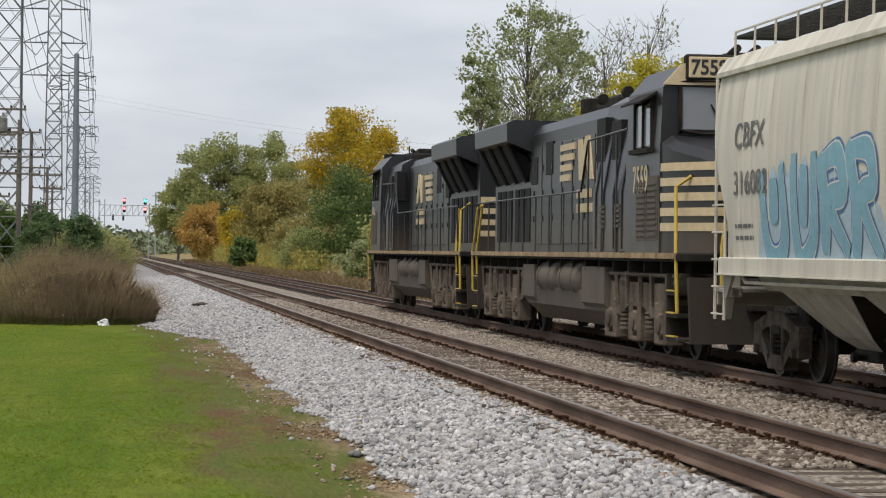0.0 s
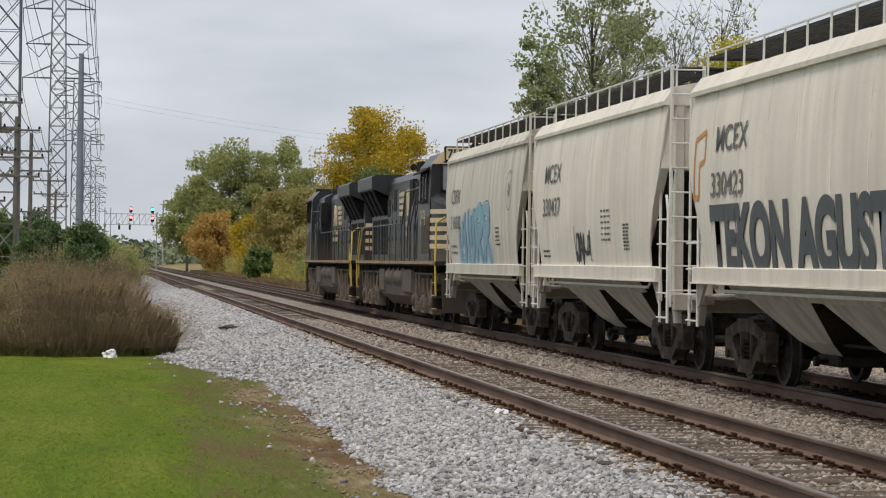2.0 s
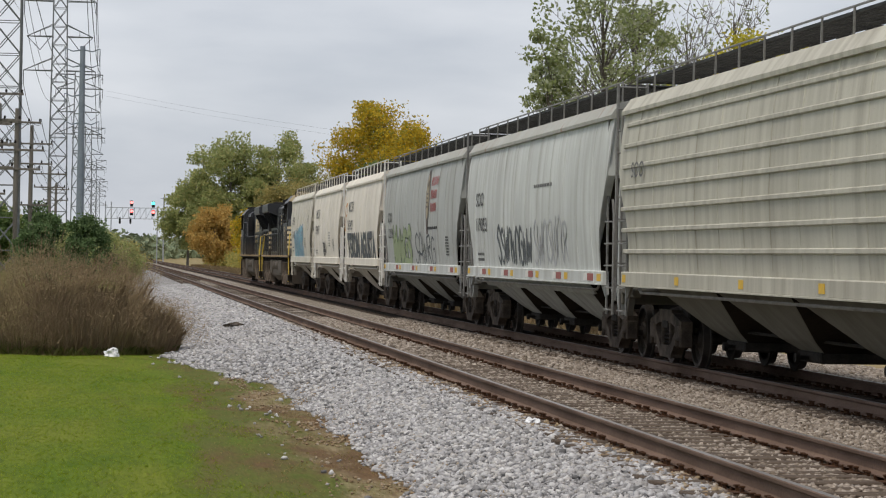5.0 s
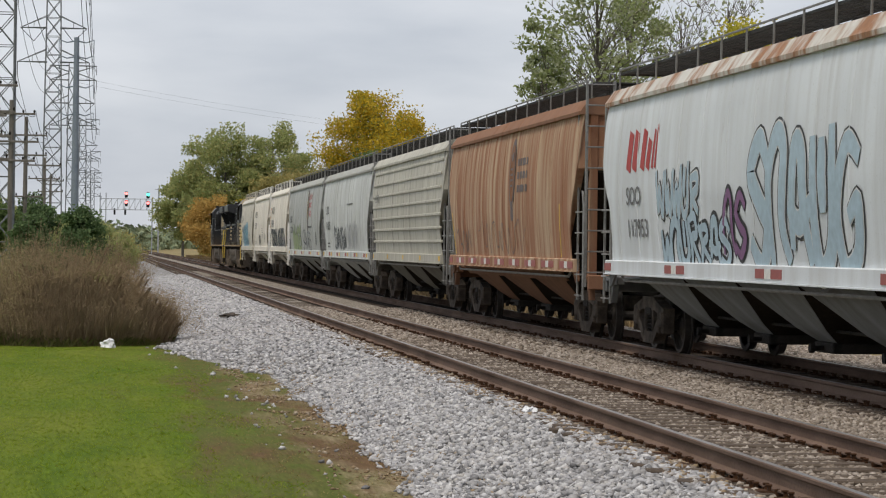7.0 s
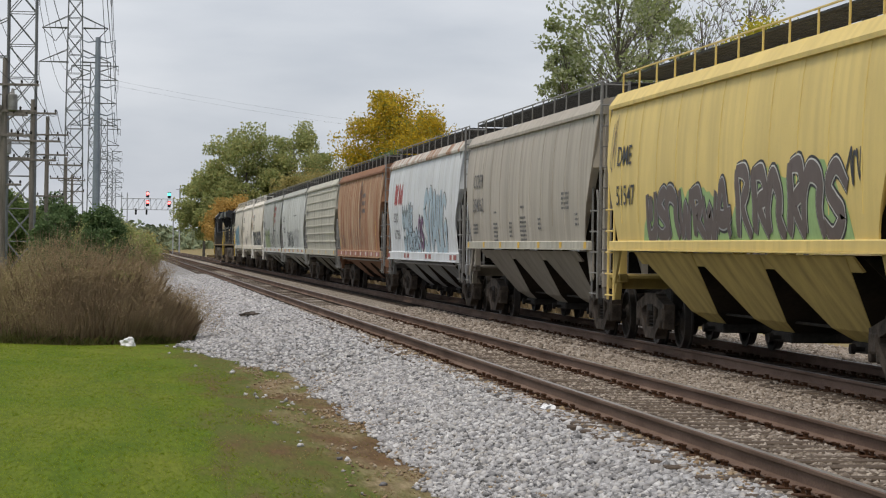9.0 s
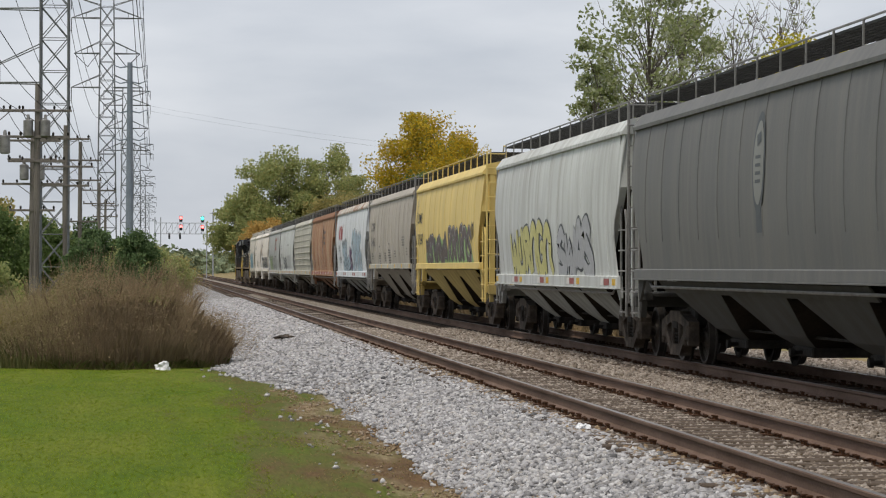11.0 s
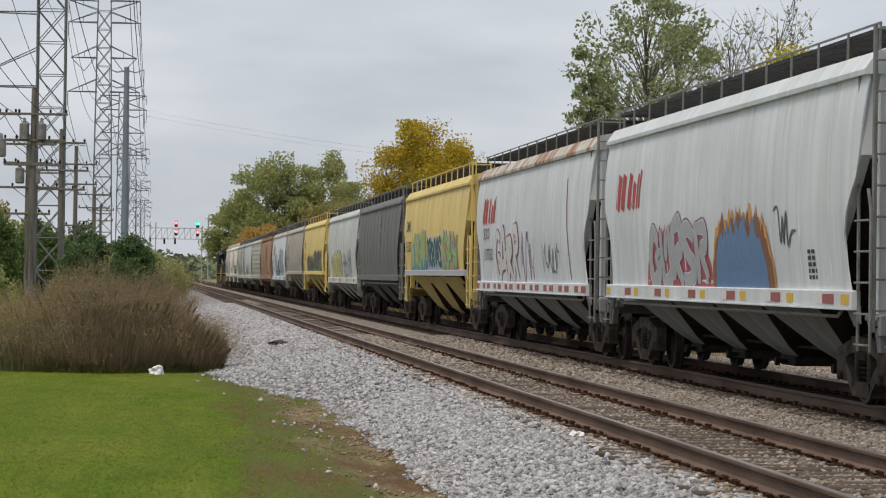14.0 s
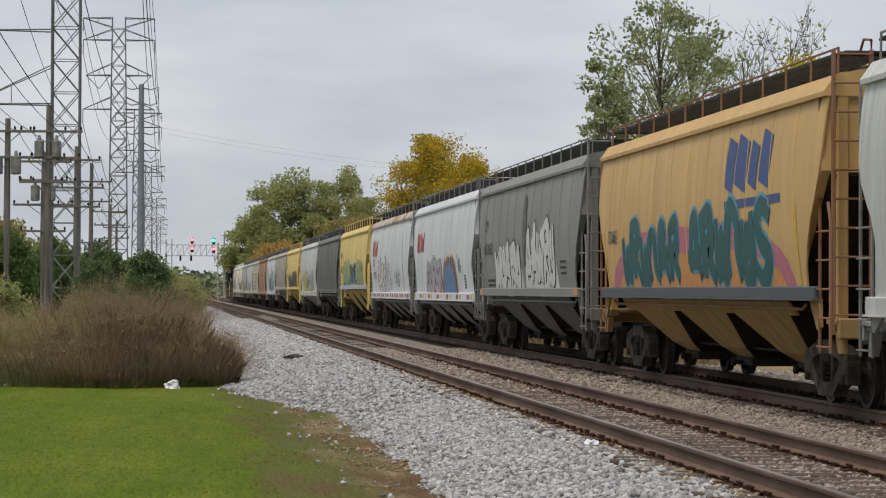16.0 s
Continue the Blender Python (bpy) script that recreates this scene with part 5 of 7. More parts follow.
    c = hopper_car(-122.8, LONG_HIGH, YELLOW, "yellow covered hopper car with grey and green graffiti", rails=YELLOW)
    lettering(c, "DME", -7.3, 2.95, 0.40, INK, squeeze=0.95)
    lettering(c, "51547", -7.3, 2.30, 0.40, INK, squeeze=0.95)
    graffiti(c, -4.9, 0.7, 1.70, 2.45, 7, SPRAY["mud"], SPRAY["black"], SPRAY["pale"], 31, 0.30, 1.3, SPRAY["silver"])
    graffiti(c, 0.95, 6.2, 1.70, 2.62, 6, SPRAY["mud"], SPRAY["black"], SPRAY["pale"], 32, 0.32, 1.3, SPRAY["white"])
    tag_scrawl(c, 6.3, 6.9, 2.35, 2.7, SPRAY["black"], 33, 0.06, 9)
    tag_scrawl(c, -7.95, -7.45, 2.9, 3.75, SPRAY["mud"], 34, 0.022, 14)
    c = hopper_car(-142.0, LONG_PLAIN, PALE_GREY, "pale grey covered hopper car with yellow and black graffiti", stripes=(5, TAPE_YR))
    graffiti(c, -5.5, 0.5, 1.4, 2.5, 6, SPRAY["straw"], SPRAY["slate"], None, 41, 0.34, 1.3)
    graffiti(c, 1.2, 5.5, 1.4, 2.4, 4, SPRAY["silver"], SPRAY["slate"], None, 42, 0.34, 1.3)
    c = hopper_car(-159.9, LONG_MID, CHARCOAL, "charcoal grey covered hopper car with a dark emblem")
    crest(c, 1.2, 3.0, SPRAY["slate"], MID_GREY)
    c = hopper_car(-178.2, LONG_HIGH, YELLOW, "yellow covered hopper car with colourful graffiti", rails=YELLOW, sill=SPRAY["silver"])
    lettering(c, "DME", -7.3, 2.95, 0.40, INK, squeeze=0.95)
    lettering(c, "51503", -7.3, 2.30, 0.40, INK, squeeze=0.95)
    graffiti(c, -5.8, -1.6, 1.76, 2.75, 6, SPRAY["lime"], SPRAY["blue"], SPRAY["aqua"], 51, 0.36, 1.3, SPRAY["straw"])
    graffiti(c, -1.2, 2.6, 1.76, 2.6, 6, SPRAY["teal"], SPRAY["white"], SPRAY["ice"], 52, 0.36, 1.3)
    graffiti(c, 2.9, 6.3, 1.76, 2.7, 5, SPRAY["pale"], SPRAY["purple"], SPRAY["orange"], 53, 0.34, 1.3)
    c = hopper_car(-196.8, LONG_PLAIN, WHITE_CAR, "white covered hopper car with dark red graffiti, rusty roof edge", RUST_EAVE, stripes=(9, TAPE_R))
    red_word(c, -6.9, 2.82)
    lettering(c, "SOO", -6.8, 2.45, 0.34, GREY_INK, squeeze=0.95)
    lettering(c, "117752", -6.8, 1.95, 0.34, GREY_INK, squeeze=0.95)
    graffiti(c, -4.7, -1.0, 1.40, 2.5, 4, SPRAY["white"], SPRAY["plum"], None, 61, 0.34, 1.5, SPRAY["red"])
    tag_scrawl(c, -0.6, 1.4, 1.5, 2.5, SPRAY["plum"], 62, 0.05, 15)
    tag_scrawl(c, 2.6, 4.9, 1.7, 2.2, SPRAY["slate"], 63, 0.045, 22)
    g = Geo()
    strip_on_side(g, (5.7, 3.5), (6.1, 1.5), 0.09, 0.006, 10)
    part("rust_streak", g.mesh("rust_streak", fix=False), RUSTY_ROOF, c)
    c = hopper_car(-215.2, LONG_PLAIN, WHITE_CAR, "white covered hopper car with red and blue graffiti", stripes=(7, TAPE_YR))
    red_word(c, -7.0, 2.72)
    graffiti(c, -4.2, 0.2, 1.42, 2.4, 5, SPRAY["silver"], SPRAY["plum"], SPRAY["red"], 64, 0.30, 1.5, SPRAY["white"])
    rr = random.Random(12)
    for name, ink, a, b, top, off in (("graffiti_edge", SPRAY["orange"], 0.45, 4.35, 2.95, 0.012), ("graffiti_edge", RUSTY_ROOF, 0.5, 4.25, 2.88, 0.015), ("graffiti_field", SPRAY["denim"], 0.72, 3.95, 2.78, 0.018)):
        g = Geo()
        blob_on_side(g, a, b, 1.40, top - 0.35, off, rr, 0.3)
        part(name, g.mesh(name, fix=False), ink, c)
    tag_scrawl(c, 4.4, 5.4, 2.0, 2.5, SPRAY["slate"], 66, 0.05, 9)
    bars(c, INK, 5, 6.0, 1.9, 0.4, 0.05, 0.03, seed=47)
    c = hopper_car(-233.2, LONG_MID, MID_GREY, "mid-grey covered hopper car with white graffiti and a dark emblem", stripes=(2, [(SPRAY["orange"], 0.0, 0.5)]))
    lettering(c, "CP", -7.0, 3.0, 0.36, INK, squeeze=0.95)
    lettering(c, "651862", -7.0, 2.40, 0.36, INK, squeeze=0.95)
    crest(c, 0.3, 3.0, SPRAY["slate"], CHARCOAL)
    graffiti(c, -4.8, -0.4, 1.60, 2.55, 5, SPRAY["white"], SPRAY["black"], SPRAY["white"], 71, 0.40, 1.2)
    graffiti(c, 0.6, 4.9, 1.60, 2.85, 5, SPRAY["white"], SPRAY["black"], SPRAY["white"], 72, 0.42, 1.2)
    bars(c, INK, 3, -6.6, 1.75, 1.4, 0.06, 0.06, seed=48)
    bars(c, INK, 3, 5.6, 2.1, 0.8, 0.05, 0.07, seed=49)
    c = hopper_car(-251.9, LONG_MID, OCHRE, "ochre-yellow covered hopper car with teal graffiti on a red arc", rails=RUSTY_ROOF, sill=SPRAY["slate"])
    g = Geo()
    for s, w, h in ((3.0, 0.55, 0.72), (3.75, 0.75, 0.72), (4.5, 0.5, 0.6), (5.2, 0.6, 0.72)):
        strip_on_side(g, (s, 2.95), (s + 0.16, 2.95 + h), w, 0.006)
    strip_on_side(g, (2.75, 2.74), (6.2, 2.74), 0.12, 0.006)
    part("blue_marking", g.mesh("blue_marking", fix=False), BLUE_INK, c)
    lettering(c, "DME", -7.1, 2.35, 0.30, GREY_INK, squeeze=0.95)
    rr = random.Random(9)
    for name, ink, a, b, top, off in (("graffiti_arc", SPRAY["pink"], -6.9, 6.9, 2.52, 0.002), ("graffiti_glow", SPRAY["orange"], -6.2, 6.4, 2.1, 0.0035)):
        g = Geo()
        blob_on_side(g, a, b, 1.56, top, off, rr, 0.05)
        part(name, g.mesh(name, fix=False), ink, c)
    graffiti(c, -5.6, -0.7, 1.60, 2.55, 6, SPRAY["teal"], SPRAY["aqua"], None, 81, 0.40, 1.3)
    graffiti(c, 0.2, 5.6, 1.60, 2.65, 6, SPRAY["teal"], SPRAY["aqua"], None, 82, 0.42, 1.3)
    for s in (-7.6, 7.0):
        g = Geo()
        strip_on_side(g, (s, 2.6), (s + (0.35 if s < 0 else 0.15), 1.5), 0.09, 0.006)
        part("yellow_edge_mark", g.mesh("yellow_edge_mark", fix=False), YELLOW_TAPE, c)
    hopper_car(-270.2, LONG_PLAIN, PALE_GREY, "pale grey covered hopper car at the end of the view")


# ---- locomotives: the cab end looks along -y ----
def side_text(parent, text, s, z, x, size, ink, side=-1, squeeze=0.8, end=None):
    cu = bpy.data.curves.new("number", "FONT")
    cu.body, cu.size, cu.offset = text, size, 0.008
    tmp = bpy.data.objects.new("number", cu)
    me = bpy.data.meshes.new_from_object(tmp)
    bpy.data.objects.remove(tmp)
    for v in me.vertices:
        a, b = s + v.co[0] * squeeze, z + v.co[1]
        v.co = (a, end, b) if end is not None and end < 0 else (-a, end, b) if end is not None else (side * x, a * side, b)
    me.materials.clear()
    return part("number", me, ink, parent)


def islands(geo, name):
    """Each loose piece of a geometry as a mesh of its own."""
    root = list(range(len(geo.v)))

    def find(i):
        while root[i] != i:
            root[i] = root[root[i]]
            i = root[i]
        return i

    for f in geo.f:
        for i in f[1:]:
            root[find(i)] = find(f[0])
    groups = {}
    for f in geo.f:
        groups.setdefault(find(f[0]), []).append(f)
    out = []
    for faces in groups.values():
        ids = sorted({i for f in faces for i in f})
        at = {i: k for k, i in enumerate(ids)}
        out.append(Geo().add([geo.v[i] for i in ids], [tuple(at[i] for i in f) for f in faces]).mesh(name))
    return out


def loco_meshes():
    out = {}
    g = Geo()
    g.box(-1.48, 1.48, -10.3, 10.3, 1.47, 1.60, 0.02)
    g.box(-1.08, 1.08, -9.4, 9.4, 1.16, 1.50, 0.02)
    for y in np.arange(-9.0, 9.2, 1.2):
        g.box(-1.44, 1.44, y - 0.03, y + 0.03, 1.30, 1.48)
    g.box(-0.5, 0.5, -10.6, 10.6, 0.75, 1.25, 0.04)
    out["underframe"] = g.mesh("underframe")
    g = Geo()
    for s in (-1, 1):
        g.box(s * 1.50 - 0.012, s * 1.50 + 0.012, -10.2, 10.2, 1.515, 1.60)
    out["stripe"] = islands(g, "sill_stripe")
    g = Geo()
    prof = [(1.0, 1.6), (1.0, 3.95), (0.86, 4.15), (0.4, 4.22)]
    g.prism_y(prof + [(-x, z) for x, z in reversed(prof)], -6.6, 10.0)
    out["hood"] = g.mesh("long_hood")
    # wide equipment cabinets behind the cab
    g = Geo()
    prof = [(1.46, 1.62), (1.46, 2.55), (1.30, 3.55), (1.2, 4.05), (0.9, 4.22)]
    g.prism_y(prof + [(-x, z) for x, z in reversed(prof)], -6.7, -3.75)
    out["cabinet"] = g.mesh("equipment_cabinet")
    out["doors"] = []
    for s in (-1, 1):
        for y0, y1 in ((-2.7, -1.7), (-1.6, -0.6), (-0.5, 0.5), (0.6, 1.6), (1.7, 2.7), (2.8, 3.8), (3.9, 4.8)):
            g = Geo()
            a, b = sorted((s * 0.99, s * 1.025))
            g.box(a, b, y0, y1, 1.75, 3.7, 0.01)
            for z in (2.2, 2.7, 3.2):
                g.box(*sorted((s * 1.02, s * 1.05)), y1 - 0.1, y1 - 0.05, z, z + 0.12)
            out["doors"].append(g.mesh("engine_door"))
    g = Geo()
    # radiator wings with the slanted screens under them
    prof = [(1.0, 3.62), (1.52, 3.84), (1.53, 4.20), (1.40, 4.27), (-1.40, 4.27), (-1.53, 4.20), (-1.52, 3.84), (-1.0, 3.62)]
    g.prism_y(prof, 5.2, 9.7)
    out["wings"] = g.mesh("radiator_wings")
    g = Geo()
    for s in (-1, 1):
        g.add([(s * 1.02, 5.6, 3.05), (s * 1.02, 9.4, 3.05), (s * 1.38, 9.4, 3.77), (s * 1.38, 5.6, 3.77), (s * 0.98, 5.6, 3.5), (s * 0.98, 9.4, 3.5)], [(0, 1, 2, 3), (0, 3, 4), (1, 5, 2), (4, 5, 1, 0), (3, 2, 5, 4)])
        for y in np.linspace(5.6, 9.4, 4):
            g.bar((s * 1.03, y, 3.02), (s * 1.44, y, 3.82), 0.06)
    out["screens"] = islands(g, "radiator_screen")
    out["dark_doors"] = []
    for s in (-1, 1):
        for y in (5.3, 6.0, 6.7, 7.6, 8.4, 9.1):
            out["dark_doors"].append(Geo().box(*sorted((s * 0.99, s * 1.02)), y, y + 0.5, 1.8, 2.9, 0.01).mesh("louvre_door"))
    # tall dark screens and hatches on the upper hood
    for s in (-1, 1):
        for y, z0, z1, x in ((-5.6, 3.05, 3.75, 1.36), (-4.3, 3.0, 3.85, 1.36), (2.6, 3.1, 3.75, 1.03), (4.3, 2.95, 3.5, 1.03)):
            out["dark_doors"].append(Geo().box(*sorted((s * (x - 0.25), s * (x + 0.01))), y, y + 0.75, z0, z1, 0.01).mesh("intake_screen"))
    # cab
    g = Geo()
    prof = [(1.5, 1.6), (1.5, 3.05), (1.46, 4.05), (1.18, 4.38), (0.6, 4.5)]
    g.prism_y(prof + [(-x, z) for x, z in reversed(prof)], -9.1, -6.65)
    out["cab"] = g.mesh("cab")
    # nose: tapers inward and down to the front
    g = Geo()
    r = []
    for y, w, top in ((-9.08, 1.48, 3.34), (-9.5, 1.40, 3.22), (-10.1, 1.08, 3.08), (-10.35, 0.92, 2.98)):
        r.append([(-w, y, 1.6), (w, y, 1.6), (w, y, top - 0.12), (w - 0.14, y, top), (-w + 0.14, y, top), (-w, y, top - 0.12)])
    g.loft(r)
    out["nose"] = g.mesh("nose")
    g = Geo()
    for k in range(5):
        z = 1.92 + 0.22 * k
        pts = [(-9.12, 1.485), (-9.5, 1.405), (-10.1, 1.085), (-10.36, 0.925)]
        for s in (-1, 1):
            vs, e = [], 0.006
            for y, w in pts:
                vs += [(s * (w + e), y, z), (s * (w + e), y, z + 0.12)]
            g.add(vs, [(2 * i, 2 * i + 1, 2 * i + 3, 2 * i + 2) for i in range(3)])
        g.box(-0.93, 0.93, -10.362, -10.354, z, z + 0.12)
    out["stripes"] = g.mesh("nose_stripe", fix=False)
    g = Geo()
    for s in (-1, 1):
        a, b = sorted((s * 0.06, s * 1.18))
        g.box(a, b, -9.125, -9.1, 3.42, 4.06, 0.01)
        for y0, y1 in ((-8.55, -8.0), (-7.95, -7.4)):
            g.box(*sorted((s * 1.47, s * 1.505)), y0, y1, 3.2, 3.85, 0.01)
    out["glass"] = islands(g, "cab_window")
    g = Geo()
    for s in (-1, 1):
        for y0, y1 in ((-8.62, -8.55), (-8.0, -7.95), (-7.4, -7.33)):
            g.box(*sorted((s * 1.46, s * 1.535)), y0, y1, 3.12, 3.95)
        g.box(*sorted((s * 1.46, s * 1.6)), -8.65, -7.3, 3.1, 3.17)
        g.prism_y([(s * 1.46, 4.02), (s * 1.72, 3.86), (s * 1.72, 3.83), (s * 1.46, 3.97)], -8.7, -7.25)
        for y in (-9.13,):
            a, b = sorted((s * 0.03, s * 1.22))
            for z in (3.37, 4.06):
                g.box(a, b, y - 0.02, y + 0.03, z, z + 0.05)
            for x in (0.03, 1.18):
                p, q = sorted((s * x, s * (x + 0.05)))
                g.box(p, q, y - 0.02, y + 0.03, 3.37, 4.11)
            g.bar((s * 0.5, -9.16, 3.36), (s * 0.75, -9.16, 3.8), 0.02)
    out["window_frames"] = g.mesh("window_frame")
    g = Geo()
    for s in (-1, 1):
        for y in (-9.0, -8.2):
            for k in range(10):
                g.box(*sorted((s * 1.5, s * 1.53)), y + 0.04, y + 0.64, 1.85 + 0.085 * k, 1.90 + 0.085 * k)
            g.box(*sorted((s * 1.495, s * 1.515)), y, y + 0.68, 1.78, 2.75)
        for y in (-6.0, -4.8):
            for k in range(5):
                g.box(*sorted((s * 1.46, s * 1.485)), y, y + 0.35, 2.0 + 0.08 * k, 2.05 + 0.08 * k)
    out["louvres"] = islands(g, "louvre")
    # cream brow over the windscreen, and the two boards that carry the number
    g = Geo()
    brow = [(1.47, 4.085), (1.20, 4.39), (0.6, 4.515)]
    g.prism_y(brow + [(-x, z) for x, z in reversed(brow)], -9.16, -9.09)
    out["brow"] = g.mesh("cab_brow")
    out["board_frame"], out["board"] = [], []
    for s in (-1, 1):
        out["board_frame"].append(Geo().box(*sorted((s * 0.36, s * 1.14)), -9.20, -9.0, 4.15, 4.54, 0.03).mesh("board_frame"))
        out["board"].append(Geo().box(*sorted((s * 0.40, s * 1.10)), -9.212, -9.19, 4.19, 4.50, 0.01).mesh("number_board"))
    out["headlight"] = [Geo().spin([(-9.22, 0.09), (-9.2, 0.11), (-9.0, 0.11)], 14, "y", (x, 0, 4.34)).mesh("headlight") for x in (-0.17, 0.17)]
    g = Geo()
    for s in (-1, 1):
        g.tube([(s * 1.25, -9.14, 4.13), (s * 0.7, -9.2, 4.15), (s * 0.15, -9.14, 4.13)], 0.018, 5)
        g.tube([(s * 0.6, -9.16, 4.1), (s * 0.35, -9.17, 3.75)], 0.014, 5)
    g.tube([(-1.2, -9.14, 3.42), (-0.9, -9.2, 3.36), (-0.3, -9.2, 3.38)], 0.02, 5)
    out["wiper"] = islands(g, "wiper")
    # bolted ribs and grilles along the flush cabinets
    g = Geo()
    for s in (-1, 1):
        for y in (-6.2, -5.55, -4.7, -4.05):
            g.bar((s * 1.47, y, 1.66), (s * 1.475, y, 2.55), 0.022)
            g.bar((s * 1.475, y, 2.55), (s * 1.31, y, 3.55), 0.022)
    out["ribs"] = islands(g, "panel_rib")
    g = Geo()
    g.box(-0.8, 0.8, -6.3, -5.0, 4.2, 4.42, 0.04)
    g.box(-0.5, 0.5, -1.0, 1.0, 4.2, 4.45, 0.05)
    g.spin([(4.2, 0.35), (4.6, 0.35), (4.62, 0.28)], 14, "z", (0, 3.4, 0))
    g.box(-0.3, 0.3, -8.2, -7.4, 4.48, 4.66, 0.05)
    for x in (-0.3, 0.0, 0.3):
        g.tube([(x, -8.5, 4.6), (x, -8.95, 4.66)], 0.06, 8)
    g.tube([(0.5, -8, 4.45), (0.5, -8, 4.75)], 0.02, 5)
    for y in (-5.5, -3.4):
        g.spin([(-0.1, 0.09), (0.1, 0.09)], 10, "y", (-1.25, y, 4.2))
    out["roof_gear"] = islands(g, "roof_equipment")
    g = Geo()
    for s in (-1, 1):
        g.tube([(s * 1.45, 9.6, 2.65), (s * 1.45, -2.6, 2.65), (s * 1.45, -3.2, 3.5), (s * 1.45, -6.5, 3.55)], 0.02, 6)
        for y in np.linspace(-2.4, 9.5, 9):
            g.tube([(s * 1.45, y, 1.6), (s * 1.45, y, 2.65)], 0.018, 5)
        for y in (-3.4, -4.6, -5.8):
            g.tube([(s * 1.48, y, 1.6), (s * 1.48, y, 3.5)], 0.018, 5)
    for s in (-1, 1):
        g.tube([(s * 0.3, 10.25, 1.6), (s * 0.3, 10.25, 2.65), (s * 1.4, 10.25, 2.65)], 0.018, 5)
    out["handrail"] = g.mesh("handrail")
    out["grab"] = []
    for s in (-1, 1):
        for q in (-1, 1):
            out["grab"].append(Geo().tube([(s * 1.46, q * 10.2, 0.75), (s * 1.48, q * 10.15, 1.6), (s * 1.42, q * 9.85, 2.55), (s * 1.2, q * 9.9, 2.72)], 0.028, 7).mesh("grab_rail"))
            out["grab"].append(Geo().tube([(s * 1.46, q * 9.55, 1.1), (s * 1.48, q * 9.55, 1.6), (s * 1.40, q * 9.3, 2.6)] if q > 0 else [(s * 0.9, q * 10.55, 0.95), (s * 0.9, q * 10.55, 1.7), (s * 0.75, q * 10.45, 2.6)], 0.028, 7).mesh("grab_rail"))
    out["pilot"], out["steps"], out["treads"] = [], [], []
    for q in (-1, 1):
        for s in (-1, 1):
            g = Geo()
            g.box(*sorted((s * 0.85, s * 1.46)), *sorted((q * 9.45, q * 9.5)), 0.35, 1.3)
            g.box(*sorted((s * 0.85, s * 0.9)), *sorted((q * 9.5, q * 10.4)), 0.35, 1.3)
            for z, e in ((0.32, 10.25), (0.66, 10.1), (0.98, 10.0)):
                g.box(*sorted((s * 0.85, s * 1.46)), *sorted((q * 9.48, q * e)), z, z + 0.06, 0.01)
            out["steps"].append(g.mesh("step_well"))
            for z in (0.385, 0.725, 1.045):
                out["treads"].append(Geo().box(*sorted((s * 1.42, s * 1.485)), *sorted((q * 9.55, q * 10.1)), z, z + 0.02).mesh("step_edge"))
        g = Geo()
        g.prism_y([(-1.3, 0.3), (1.3, 0.3), (1.35, 1.25), (-1.35, 1.25)], *sorted((q * 10.3, q * 10.42)))
        g.box(-0.14, 0.14, *sorted((q * 10.4, q * (11.1 if q > 0 else 11.9))), 0.72, 1.02, 0.04)
        out["pilot"].append(g.mesh("pilot"))
    # fuel tank with air reservoirs let into it
    g = Geo()
    low = [(1.40, 0.95), (1.36, 0.62), (1.0, 0.34), (-1.0, 0.34), (-1.36, 0.62), (-1.40, 0.95)]
    g.prism_y(low, -4.6, 3.4)
    full = [(1.44, 1.36), (1.44, 0.75), (1.02, 0.33), (-1.02, 0.33), (-1.44, 0.75), (-1.44, 1.36)]
    g.prism_y(full, -4.7, -2.7)
    g.prism_y(full, 2.2, 3.5)
    g.box(-1.1, 1.1, -2.8, 2.3, 0.9, 1.3)
    out["tank"] = g.mesh("fuel_tank")
    g = Geo()
    prof = [(-1.0, 0.02), (-0.98, 0.2), (-0.9, 0.29), (-0.8, 0.31), (0.8, 0.31), (0.9, 0.29), (0.98, 0.2), (1.0, 0.02)]
    g.spin(prof, 20, "y")
    for y in (-0.55, 0.55):
        g.spin([(y - 0.03, 0.325), (y + 0.03, 0.325)], 20, "y")
    out["reservoir"] = g.mesh("air_reservoir")
    g = Geo()
    for s in (-1, 1):
        x0, x1 = sorted((s * 1.12, s * 1.34))
        g.prism([(-2.8, 0.92), (-2.3, 1.14), (2.3, 1.14), (2.8, 0.92), (2.65, 0.66), (1.2, 0.60), (0.6, 0.76), (-0.6, 0.76), (-1.2, 0.60), (-2.65, 0.66)], x0, x1)
        for y in (-1.9, 0.0, 1.9):
            g.box(x0 - 0.03, x1 + 0.03, y - 0.42, y - 0.22, 0.26, 0.86, 0.03)
            g.box(x0 - 0.03, x1 + 0.03, y + 0.22, y + 0.42, 0.26, 0.86, 0.03)
            g.box(x0 - 0.05, x1 + 0.05, y - 0.17, y + 0.17, 0.36, 0.70, 0.04)
            g.box(x0 - 0.03, x1 + 0.03, y - 0.42, y + 0.42, 0.22, 0.30, 0.02)
        for y in (-2.7, 2.7, 0.95):
            g.spin([(y - 0.22, 0.12), (y - 0.2, 0.15), (y + 0.2, 0.15), (y + 0.22, 0.12)], 10, "y", (s * 1.22, 0, 1.16))
        for y in (-0.95, 0.95):
            for k in range(5):
                g.spin([(0.38 + 0.07 * k, 0.115), (0.42 + 0.07 * k, 0.115)], 12, "z", (s * 1.28, y, 0))
        for y in (-2.45, -1.35, -0.5, 0.5, 1.35, 2.45):
            g.bar((s * 1.38, y, 1.26), (s * 1.36, y * 0.97, 0.78), 0.055)
